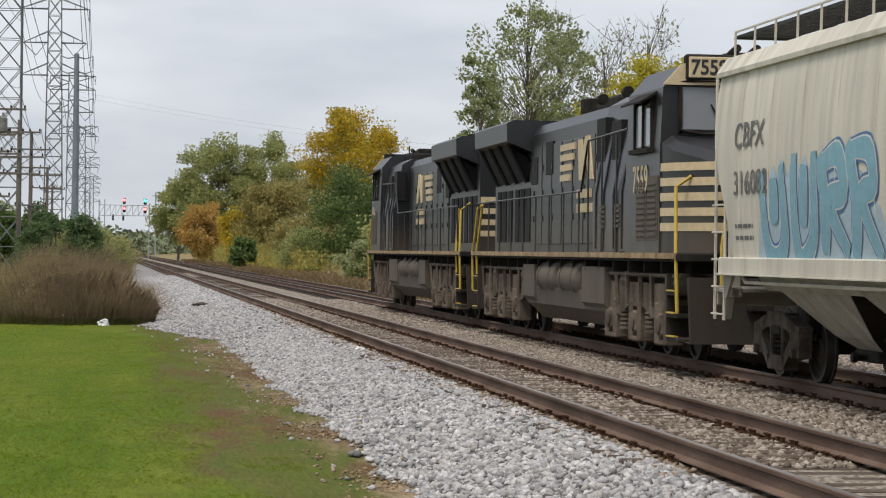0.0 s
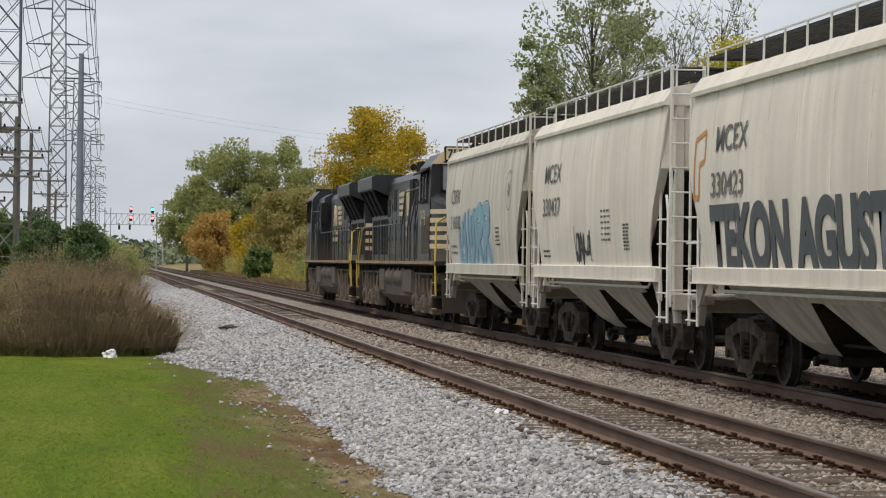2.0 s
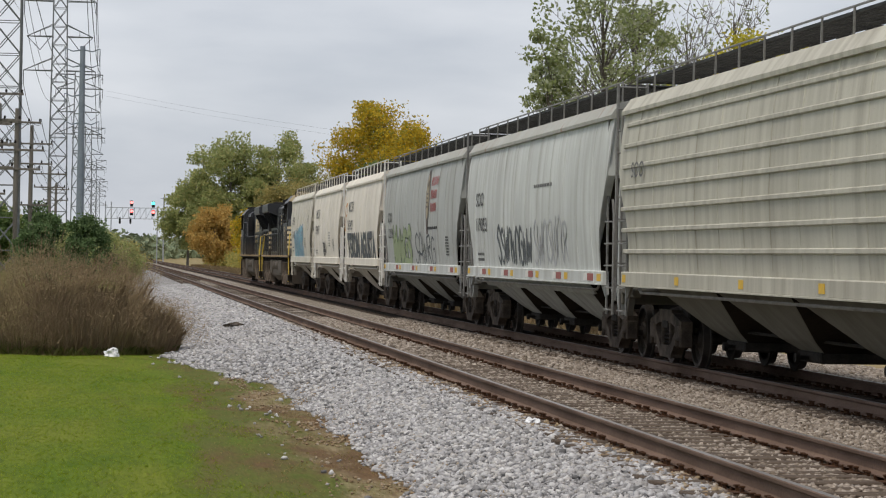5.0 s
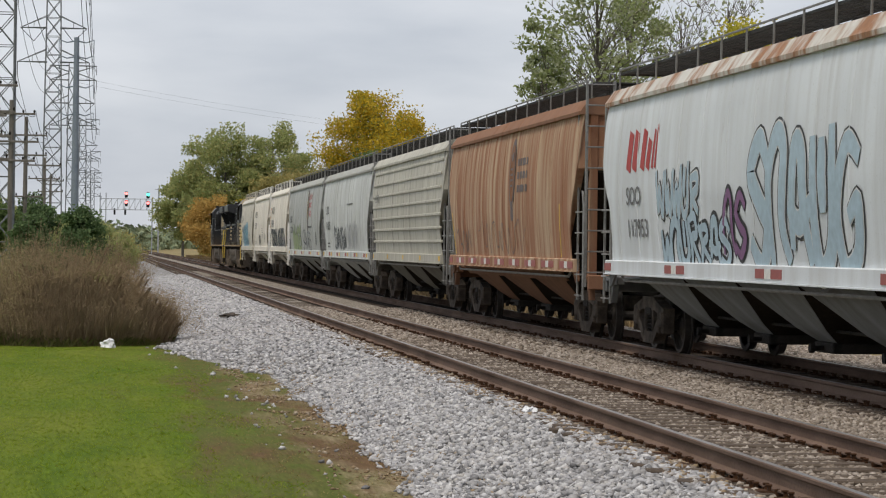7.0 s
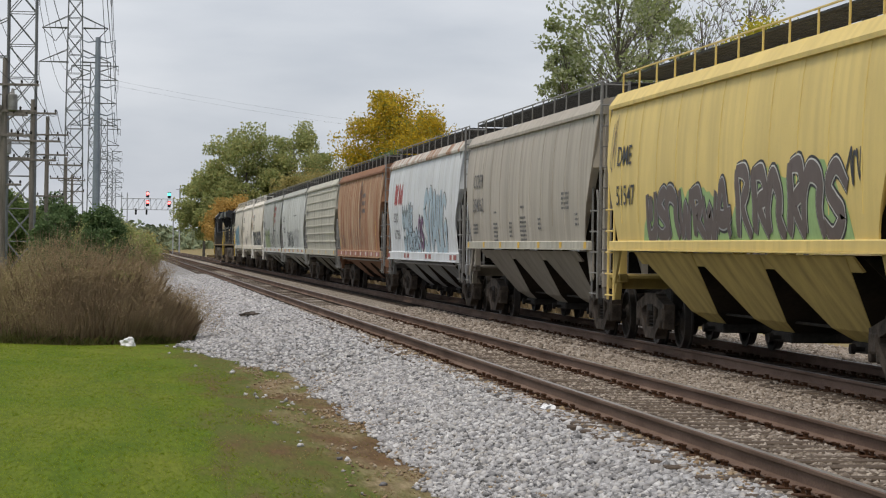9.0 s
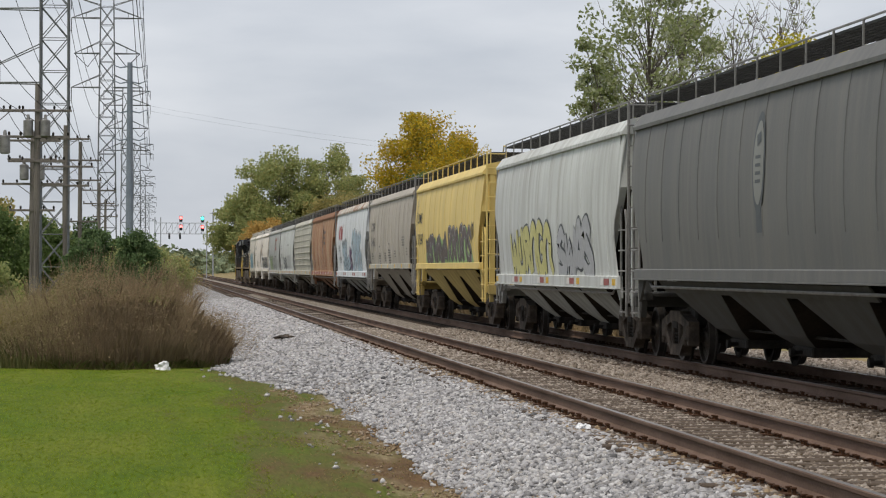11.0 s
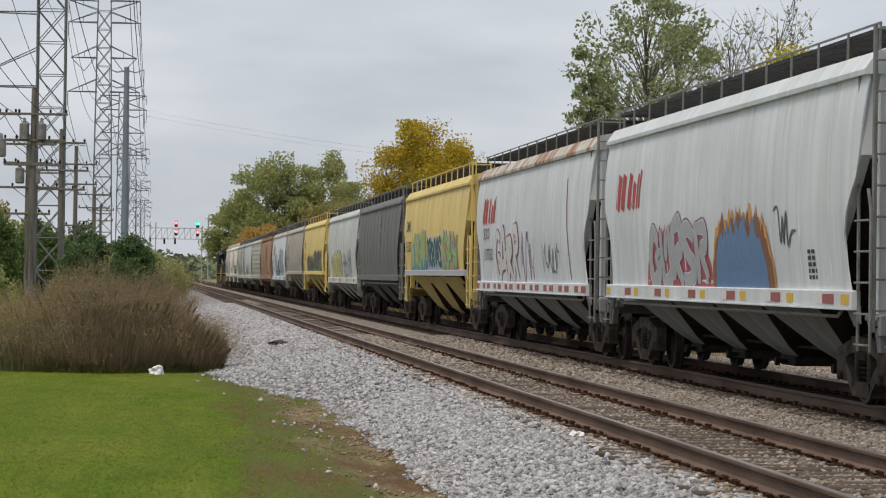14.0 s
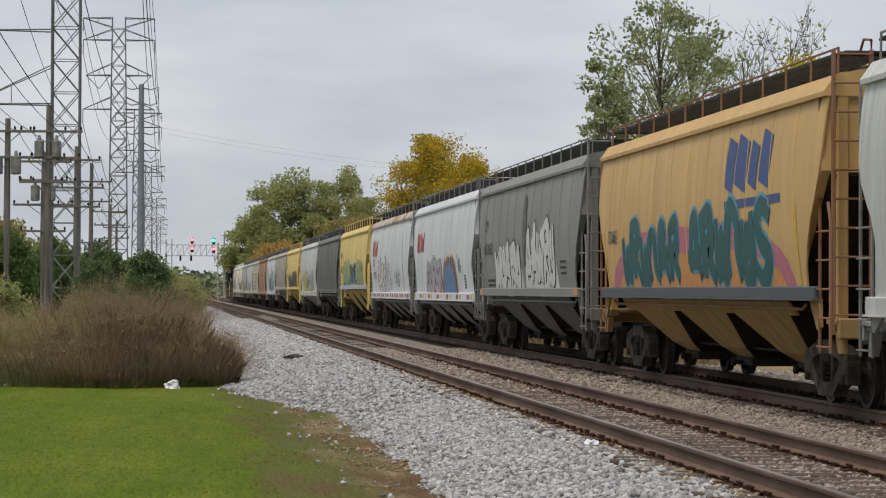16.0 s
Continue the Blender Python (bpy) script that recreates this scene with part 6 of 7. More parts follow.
        for y in (-1.9, 0.0, 1.9):
            g.spin([(s * 1.30, 0.15), (s * 1.41, 0.15), (s * 1.43, 0.10)], 12, "x", (0, y, 0.53))
        g.tube([(s * 1.36, -2.9, 1.26), (s * 1.36, 2.9, 1.26)], 0.03, 6)
    g.box(-1.0, 1.0, -0.35, 0.35, 0.7, 1.15, 0.04)
    out["truck"] = g.mesh("truck")
    g = Geo()
    for s in (-1, 1):
        a, b = sorted((s * 1.026, s * 1.062))
        for k in range(4):
            g.box(a, b, -1.55 + 0.16 * k, -0.05, 3.5 - 0.19 * k, 3.62 - 0.19 * k)
        pts = [(-1.0, 2.9), (-0.75, 2.9), (-0.55, 3.3), (-0.35, 2.9), (-0.1, 2.9), (0.0, 3.55), (-0.25, 3.55), (-0.3, 3.3), (-0.5, 3.58), (-0.75, 3.58)]
        g.prism([(y * 1.4 - 1.85, (z - 3.2) * 1.15 + 3.25) for y, z in pts], a, b)
        for k in range(7):
            g.box(a, b, -3.1 + 0.2 * k, -2.97 + 0.2 * k, 2.58, 2.74)
        for k in range(8):
            g.box(a, b, -3.3 + 0.2 * k, -3.17 + 0.2 * k, 2.32, 2.48)
    out["emblem"] = islands(g, "emblem_shape")
    for me in out["emblem"]:
        for v in me.vertices:
            v.co.y += 1.7
    g = Geo()
    for k in range(4):
        g.box(-0.98, 0.98, 10.0, 10.012, 1.95 + 0.26 * k, 2.08 + 0.26 * k)
    out["end_stripes"] = islands(g, "end_stripe")
    return out


LOCO = loco_meshes()


def locomotive(y, turned, number, label):
    k = LOCO
    eng = thing("locomotive", label, "locomotive", pose(TRAIN_X, y, 0, 0, 0, 180 if turned else 0), "locomotives of the train")
    MOVERS.append((eng, y))
    for name, mesh, mat, lab in (("underframe", "underframe", STEEL_DARK, ""), ("sill_stripe", "stripe", SILL_TAN, "dirty tan stripe"), ("long_hood", "hood", BLACK_PAINT, ""), ("equipment_cabinet", "cabinet", BLACK_PAINT, ""), ("engine_door", "doors", BLACK_PAINT, ""), ("radiator", "wings", BLACK_PAINT, "overhanging radiator"), ("radiator_screen", "screens", BLACK_HOLE, ""), ("louvre_door", "dark_doors", BLACK_HOLE, ""), ("cab", "cab", BLACK_PAINT, ""), ("nose", "nose", BLACK_PAINT, ""), ("nose_stripe", "stripes", STRIPE, "cream stripe"), ("cab_window", "glass", GLASS, "opaque grey pane, sky reflection put into its colour"), ("window_frame", "window_frames", STEEL_DARK, ""), ("louvre", "louvres", TANK_GREY, ""), ("number_board", "board", STRIPE, "cream number board"), ("board_frame", "board_frame", STEEL_DARK, ""), ("cab_brow", "brow", STRIPE, "cream brow over the windscreen"), ("headlight", "headlight", GLASS, ""), ("wiper", "wiper", STEEL_DARK, ""), ("panel_rib", "ribs", BLACK_PAINT, ""), ("roof_fitting", "roof_gear", STEEL_DARK, ""), ("handrail", "handrail", BLACK_PAINT, ""), ("grab_rail", "grab", YELLOW_RAIL, "yellow bent grab rail"), ("pilot", "pilot", DUSTY_BLACK, ""), ("step_well", "steps", DUSTY_BLACK, ""), ("step_edge", "treads", YELLOW_RAIL, ""), ("fuel_tank", "tank", TANK_GREY, "dusty grey fuel tank"), ("emblem_shape", "emblem", STRIPE, ""), ("end_stripe", "end_stripes", STRIPE, "")):
        for me in k[mesh] if isinstance(k[mesh], list) else [k[mesh]]:
            part(name, me, mat, eng, lab)
    for s in (-1, 1):
        for yy in (-1.3, 0.95):
            part("air_reservoir", k["reservoir"], TANK_GREY, eng, "", pose(1.18 * s, yy, 1.13))
    for q in (-1, 1):
        t = part("truck", k["truck"], LOCO_IRON, eng, "dusty three-axle cast truck", pose(0, q * 6.75, 0))
        for w in (-1.9, 0.0, 1.9):
            ob = part("wheelset", LOCO_WHEELSET, WHEEL_STEEL, t, "", pose(0, w, LOCO_R))
            ROLLERS.append((ob, w * (-1 if turned else 1), LOCO_R))
            ROLLERS[-1] = (ob, w, LOCO_R if not turned else -LOCO_R)
    for s in (-1, 1):
        side_text(eng, number, 7.25 if s < 0 else -8.75, 2.52, 1.52, 0.58, STRIPE, s, 0.95)
    side_text(eng, number, -1.07, 4.24, 0, 0.31, INK, end=-9.216, squeeze=0.9)
    side_text(eng, number, 0.44, 4.24, 0, 0.31, INK, end=-9.216, squeeze=0.9)
    side_text(eng, number, -0.62, 3.05, 0, 0.42, STRIPE, end=10.012)
    return eng


# ---- plants ----
def leaf_quads(centres, size, rng, flat=0.0):
    n = len(centres)
    a = rng.normal(size=(n, 3))
    a /= np.linalg.norm(a, axis=1, keepdims=True)
    b = rng.normal(size=(n, 3))
    b -= (b * a).sum(1, keepdims=True) * a
    b /= np.linalg.norm(b, axis=1, keepdims=True)
    s = size * rng.uniform(0.6, 1.3, (n, 1))
    v = np.stack([centres - a * s, centres + b * s * 0.55, centres + a * s, centres - b * s * 0.55], 1)
    return v.reshape(-1, 3), np.arange(4 * n).reshape(-1, 4)


def tree(name, label, x, y, height, radius, material, leaves=5000, leaf=0.16, clumps=40, seed=0, low=0.3, trunk_r=0.16, bark=WOOD_POLE, spread=0.42, bare=False, tall=1.0, group=""):
    """Tapered trunk, limbs that reach into the crown, and clumps of leaves at their ends."""
    rng = np.random.default_rng(seed)
    base = ground_z(x, y) - 0.05
    root = thing(name, label, "tree" if name == "tree" else "shrub", pose(x, y, base), group)
    g = Geo()
    top = height * 0.8
    lean = rng.uniform(-0.06, 0.06, 2) * height
    spine = [(lean[0] * t * t, lean[1] * t * t, top * t) for t in np.linspace(0, 1, 7)]
    g.tube(spine, trunk_r, 8, r1=trunk_r * 0.25)
    cz, hz = height * (low + 1) / 2, height * (1 - low) / 2
    tips = []
    for i in range(clumps):
        d = rng.normal(size=3)
        d /= np.linalg.norm(d)
        rr = rng.uniform(0.35, 1.0) ** 0.6 * (0.82 + 0.3 * noise.noise((d[0] * 1.6 + seed, d[1] * 1.6, d[2] * 1.6)))
        c = np.array([d[0] * radius * rr, d[1] * radius * rr, cz + d[2] * hz * rr])
        c[:2] *= 1.0 - 0.25 * max(0.0, (c[2] - cz) / hz) * tall
        tips.append(c)
        t = min(0.95, max(0.12, (c[2] - 0.35 * np.linalg.norm(c[:2])) / top * 0.85))
        p0 = np.array([lean[0] * t * t, lean[1] * t * t, top * t])
        mid = (p0 + c) / 2 + np.array([0, 0, 0.08 * height * rng.uniform(-0.3, 0.6)])
        g.tube([tuple(p0), tuple(mid), tuple(c)], max(0.016, trunk_r * 0.16), 5, r1=0.006)
        for _ in range(3 if bare else 1):
            e = c + rng.normal(size=3) * radius * (0.2 if bare else 0.08) + np.array([0, 0, radius * (0.15 if bare else 0.06)])
            g.tube([tuple(mid * 0.4 + c * 0.6), tuple((mid + c + e) / 3 + rng.normal(size=3) * 0.05), tuple(e)], 0.022, 4, r1=0.005)
    part("trunk", g, bark, root, "bare branching trunk" if bare else "")
    if leaves:
        per = rng.multinomial(leaves, rng.dirichlet(np.ones(len(tips)) * 4))
        pts = np.concatenate([c + np.clip(rng.normal(size=(k, 3)), -1.7, 1.7) * np.array([1, 1, 0.75]) * radius * spread * rng.uniform(0.5, 0.85) * 0.6 for c, k in zip(tips, per)])
        pts[:, 2] = np.maximum(pts[:, 2], 0.1)
        v, f = leaf_quads(pts, leaf, rng)
        part("crown", fast_mesh("crown", v, f, 4), material, root)
    return root


POPLAR = speckled("silver_green_leaves", [(0.20, 0.25, 0.09), (0.28, 0.32, 0.13), (0.46, 0.48, 0.36), (0.23, 0.28, 0.10), (0.34, 0.38, 0.19)], 0.7, translucent=0.5)
GOLD = speckled("golden_leaves", [(0.56, 0.38, 0.03), (0.46, 0.34, 0.03), (0.64, 0.45, 0.04), (0.22, 0.26, 0.06), (0.54, 0.37, 0.04)], 0.7, translucent=0.45)
LEMON = speckled("lemon_leaves", [(0.46, 0.40, 0.04), (0.38, 0.36, 0.05), (0.54, 0.46, 0.06), (0.32, 0.33, 0.06)], 0.7, translucent=0.45)
GREENS = speckled("green_leaves", [(0.25, 0.30, 0.12), (0.34, 0.38, 0.16), (0.42, 0.42, 0.18), (0.27, 0.32, 0.13), (0.47, 0.43, 0.18)], 0.75, translucent=0.5)
SCRUB = speckled("autumn_scrub", [(0.26, 0.28, 0.09), (0.40, 0.33, 0.10), (0.30, 0.30, 0.11), (0.46, 0.36, 0.09), (0.20, 0.24, 0.08)], 0.8, translucent=0.45)
# Leaf greens dulled for the far woods; the haze is in the colour.
HAZED_GREEN = speckled("haze_dulled_green", [(0.15, 0.19, 0.12), (0.19, 0.23, 0.14), (0.23, 0.25, 0.15)], 0.9)
OLIVE = speckled("olive_leaves", [(0.28, 0.255, 0.10), (0.38, 0.32, 0.12), (0.23, 0.225, 0.085), (0.45, 0.36, 0.14)], 0.75, translucent=0.4)
DARK_GREEN = speckled("dark_green_leaves", [(0.085, 0.135, 0.045), (0.125, 0.185, 0.065), (0.17, 0.22, 0.08), (0.10, 0.15, 0.05)], 0.75, translucent=0.35)
RUSSET = speckled("orange_leaves", [(0.52, 0.34, 0.11), (0.45, 0.29, 0.09), (0.58, 0.40, 0.13), (0.40, 0.29, 0.10)], 0.75, translucent=0.4)
CEDAR = speckled("cedar_green", [(0.08, 0.13, 0.055), (0.115, 0.175, 0.075), (0.15, 0.205, 0.09)], 0.8, translucent=0.3)
STRAW = speckled("dry_grass", [(0.42, 0.32, 0.19), (0.34, 0.25, 0.145), (0.48, 0.38, 0.24), (0.30, 0.235, 0.13)], 0.9, translucent=0.45)
PLUME = speckled("brown_plume_stems", [(0.25, 0.18, 0.115), (0.31, 0.23, 0.145), (0.35, 0.265, 0.165), (0.21, 0.15, 0.10), (0.38, 0.295, 0.19)], 0.9, translucent=0.25)
SEED = speckled("brown_seed_heads", [(0.275, 0.195, 0.125), (0.315, 0.235, 0.145), (0.35, 0.265, 0.165), (0.25, 0.205, 0.105), (0.22, 0.16, 0.105)], 0.9, translucent=0.2)
SEED_PALE = speckled("olive_tan_seed_heads", [(0.36, 0.29, 0.165), (0.31, 0.27, 0.13), (0.40, 0.31, 0.19), (0.27, 0.25, 0.11)], 0.9, translucent=0.3)
WEED = speckled("weed_green", [(0.12, 0.14, 0.05), (0.18, 0.19, 0.075), (0.23, 0.205, 0.085)], 0.9, translucent=0.35)
GOLDENROD = speckled("goldenrod", [(0.34, 0.28, 0.04), (0.20, 0.20, 0.05), (0.42, 0.33, 0.05)], 0.9, translucent=0.2)
BLADE = speckled("grass_blades", [(0.15, 0.225, 0.016), (0.20, 0.275, 0.023), (0.255, 0.30, 0.038), (0.17, 0.235, 0.017)], 0.8, translucent=0.5)
DRY_BLADE = speckled("withered_blades", [(0.28, 0.18, 0.09), (0.25, 0.21, 0.085), (0.38, 0.29, 0.16), (0.19, 0.21, 0.05), (0.27, 0.17, 0.085)], 0.85, translucent=0.4)
BARK_GREY = surface("grey_bark", (0.13, 0.115, 0.10), (0.21, 0.19, 0.165), 3, 25, 0.9, 0.0, 0.4, stretch=(4, 4, 0.5))


def blades(spots, heights, widths, lean, rng, spread=None):
    """Tapering grass blades: one bent sliver each."""
    n = len(spots)
    a = rng.uniform(0, 6.283, n)
    d = np.stack([np.cos(a), np.sin(a), np.zeros(n)], 1)
    q = np.stack([-np.sin(a), np.cos(a), np.zeros(n)], 1)
    out = d * (lean * heights)[:, None] * rng.uniform(0.2, 1, (n, 1))
    if spread is not None:
        out = out + spread * heights[:, None]
    up = np.array([0, 0, 1.0]) * heights[:, None]
    w = q * widths[:, None] / 2
    v = np.stack([spots - w, spots + w, spots + out * 0.35 + up * 0.6 + w * 0.7, spots + out + up, spots + out * 0.35 + up * 0.6 - w * 0.7], 1)
    return v.reshape(-1, 3), np.arange(5 * n).reshape(-1, 5)


def stuff(name, label, v, f, k, material, category):
    me = fast_mesh(name, v, f, k)
    me.materials.append(material)
    return tagged(new(name, me), label, category, kind="stuff")


def build_grass():
    rng = np.random.default_rng(21)
    n = 90000
    y = 1 + 56 * rng.random(n) ** 1.1
    x = -5 - 0.17 * y - 1.0 + rng.random(n) * (3.2 + 0.17 * y)
    keep = np.array([a < toe(b) - 0.75 - 1.7 * max(0.0, noise.noise((a * 0.7, b * 0.3, 3)) + 0.3) for a, b in zip(x, y)])
    x, y = x[keep], y[keep]
    p = np.array([(a, b, ground_z(a, b) - 0.005) for a, b in zip(x, y)])
    v, f = blades(p, rng.uniform(0.008, 0.028, len(p)), rng.uniform(0.005, 0.009, len(p)) * (0.7 + p[:, 1] / 35), np.full(len(p), 3.0), rng)
    stuff("lawn_grass", "short mown green lawn grass", v, f, 5, BLADE, "grass")
    n = 8000
    y = 12 + 44 * rng.random(n)
    e = np.array([toe(b) for b in y])
    x = e + 0.1 - np.abs(rng.normal(size=n)) * 1.0
    keep = np.array([noise.noise((a * 1.3, b * 0.8, 9)) > -0.12 for a, b in zip(x, y)])
    x, y = x[keep], y[keep]
    p = np.array([(a, b, max(ground_z(a, b), bed_z(a, b) if a > toe(b) else -9) - 0.003) for a, b in zip(x, y)])
    v, f = blades(p, rng.uniform(0.008, 0.024, len(p)), rng.uniform(0.006, 0.012, len(p)), np.full(len(p), 2.4), rng)
    stuff("withered_grass", "withered brown grass and weeds along the gravel edge", v, f, 5, DRY_BLADE, "grass")
    # straw-coloured verge beyond the far track
    n = 26000
    y = 66 + 334 * rng.random(n)
    x = 8.0 + np.abs(rng.normal(size=n)) * 1.5
    p = np.array([(a, b, ground_z(a, b)) for a, b in zip(x, y)])
    v, f = blades(p, rng.uniform(0.15, 0.62, n), rng.uniform(0.02, 0.06, n), np.full(n, 0.8), rng)
    stuff("verge_grass", "tall straw-coloured dry grass on the verge", v, f, 5, STRAW, "grass")


def build_plume_bush():
    """The tall brown ornamental grass beside the lawn."""
    rng = np.random.default_rng(5)
    root = thing("grass_bush", "big brown feathery bush of dry stems beside the lawn", "bush", pose(-5.98, 57.6, -0.62))

    def spots(n, rx, ry, cx=0.0):
        a, r = rng.uniform(0, 6.283, n), np.sqrt(rng.random(n))
        return np.stack([cx + rx * r * np.cos(a), ry * r * np.sin(a), np.zeros(n)], 1), r

    for name, n, mat, hmin, hmax, w, label in (("stem_mass", 36000, PLUME, 0.4, 1.7, 0.010, "dense brown stems"), ("shoot_mass", 9000, WEED, 0.3, 1.25, 0.016, "greenish shoots"), ("plume_mass", 16000, PLUME, 1.1, 1.95, 0.007, "pale straw tips")):
        p, r = spots(n, 2.6, 2.4)
        if name == "shoot_mass":
            p[:, 0] = p[:, 0] * 0.8 - rng.uniform(0.1, 2.4, n)
        profile = 1.16 - 0.66 * r**1.8 - 0.13 * np.clip(-p[:, 0] - 0.3, 0, 3) + 0.22 * np.array([noise.noise((a * 0.9, b * 0.9, 1)) for a, b, _ in p])
        h = rng.uniform(hmin, hmax, n) * profile * 0.82
        out = np.stack([p[:, 0] / 2.7, p[:, 1] / 2.4, np.zeros(n)], 1) * 0.10
        v, f = blades(p, h, np.full(n, w), np.full(n, 0.42), rng, out)
        tagged(part(name, fast_mesh(name, v, f, 5), mat, root, label), kind="stuff")
    p, r = spots(70000, 2.65, 2.45)
    h = rng.uniform(0.75, 1.0, len(p)) * 1.85 * (1.12 - 0.64 * r**1.8 - 0.13 * np.clip(-p[:, 0] - 0.3, 0, 3))
    c = p * np.array([1.25, 1.2, 1]) + np.stack([np.zeros(len(p)), np.zeros(len(p)), h * rng.uniform(0.3, 1.02, len(p))], 1) + rng.normal(size=(len(p), 3)) * 0.06
    e, a = np.arcsin(rng.random(170000)), rng.uniform(0, 6.283, 170000)
    shell = np.stack([np.cos(a) * np.cos(e) ** 0.8, np.sin(a) * np.cos(e) ** 0.8, np.sin(e)], 1)
    lump = np.array([1 + 0.24 * noise.noise((q[0] * 2.2, q[1] * 2.2, q[2] * 2.2)) + 0.16 * noise.noise((q[0] * 6, q[1] * 6, q[2] * 6)) for q in shell.tolist()])
    shell *= (lump * np.minimum(1.06, 0.86 + 0.1 * np.abs(rng.normal(size=170000))))[:, None]
    side = rng.random(170000) < 0.35
    shell = np.where(side[:, None], shell * np.array([2.3, 2.3, 1.6]) + np.array([-3.0, 0.2, 0.12]), shell * np.array([2.62, 2.4, 1.9]) + np.array([0, 0, 0.2]))
    side = shell[:, 0] < -0.9 + 0.5 * rng.normal(size=len(shell))
    tips = shell[::36]
    out = (tips - np.array([-0.8, 0, -0.6]))
    out /= np.linalg.norm(out, axis=1, keepdims=True)
    v, f = blades(tips, rng.uniform(0.08, 0.30, len(tips)), np.full(len(tips), 0.006), np.full(len(tips), 0.5), rng, out * 0.75)
    tagged(part("twig_mass", fast_mesh("twig_mass", v, f, 5), PLUME, root, "wispy outer twigs"), kind="stuff")
    v, f = leaf_quads(shell[side], 0.0145, rng)
    tagged(part("pale_seed_mass", fast_mesh("pale_seed_mass", v, f, 4), SEED_PALE, root, "olive-tan seed heads"), kind="stuff")
    c = np.concatenate([c[:20000], shell[~side]])
    v, f = leaf_quads(c, 0.0135, rng)
    tagged(part("seed_mass", fast_mesh("seed_mass", v, f, 4), SEED, root, "fine brown seed heads"), kind="stuff")
    n = 7000
    p, r = spots(n, 2.55, 2.6)
    p[:, 1] -= 0.15
    keep = (r > 0.66) & (p[:, 1] < 0.6)
    p = p[keep]
    v, f = blades(p, rng.uniform(0.05, 0.24, len(p)), np.full(len(p), 0.007), np.full(len(p), 1.4), rng)
    tagged(part("weed_fringe", fast_mesh("weed_fringe", v, f, 5), WEED, root, "green weeds round the foot"), kind="stuff")
    n = 9000
    x, y = rng.uniform(-19, -8.0, n), rng.uniform(58, 74, n)
    p = np.array([(a, b, ground_z(a, b)) for a, b in zip(x, y)])
    v, f = blades(p, rng.uniform(0.5, 1.35, n), rng.uniform(0.02, 0.05, n), np.full(n, 0.3), rng)
    stuff("goldenrod_weeds", "yellow-green tall weeds behind the brown bush", v, f, 5, GOLDENROD, "weeds")
    n = 6000
    x, y = rng.uniform(-9.5, -4.2, n), rng.uniform(62, 110, n)
    p = np.array([(a, b, ground_z(a, b)) for a, b in zip(x, y)])
    v, f = blades(p, rng.uniform(0.2, 0.8, n), rng.uniform(0.01, 0.025, n), np.full(n, 0.6), rng)
    stuff("rough_weeds", "rough brown and green weeds beside the gravel", v, f, 5, WEED, "weeds")


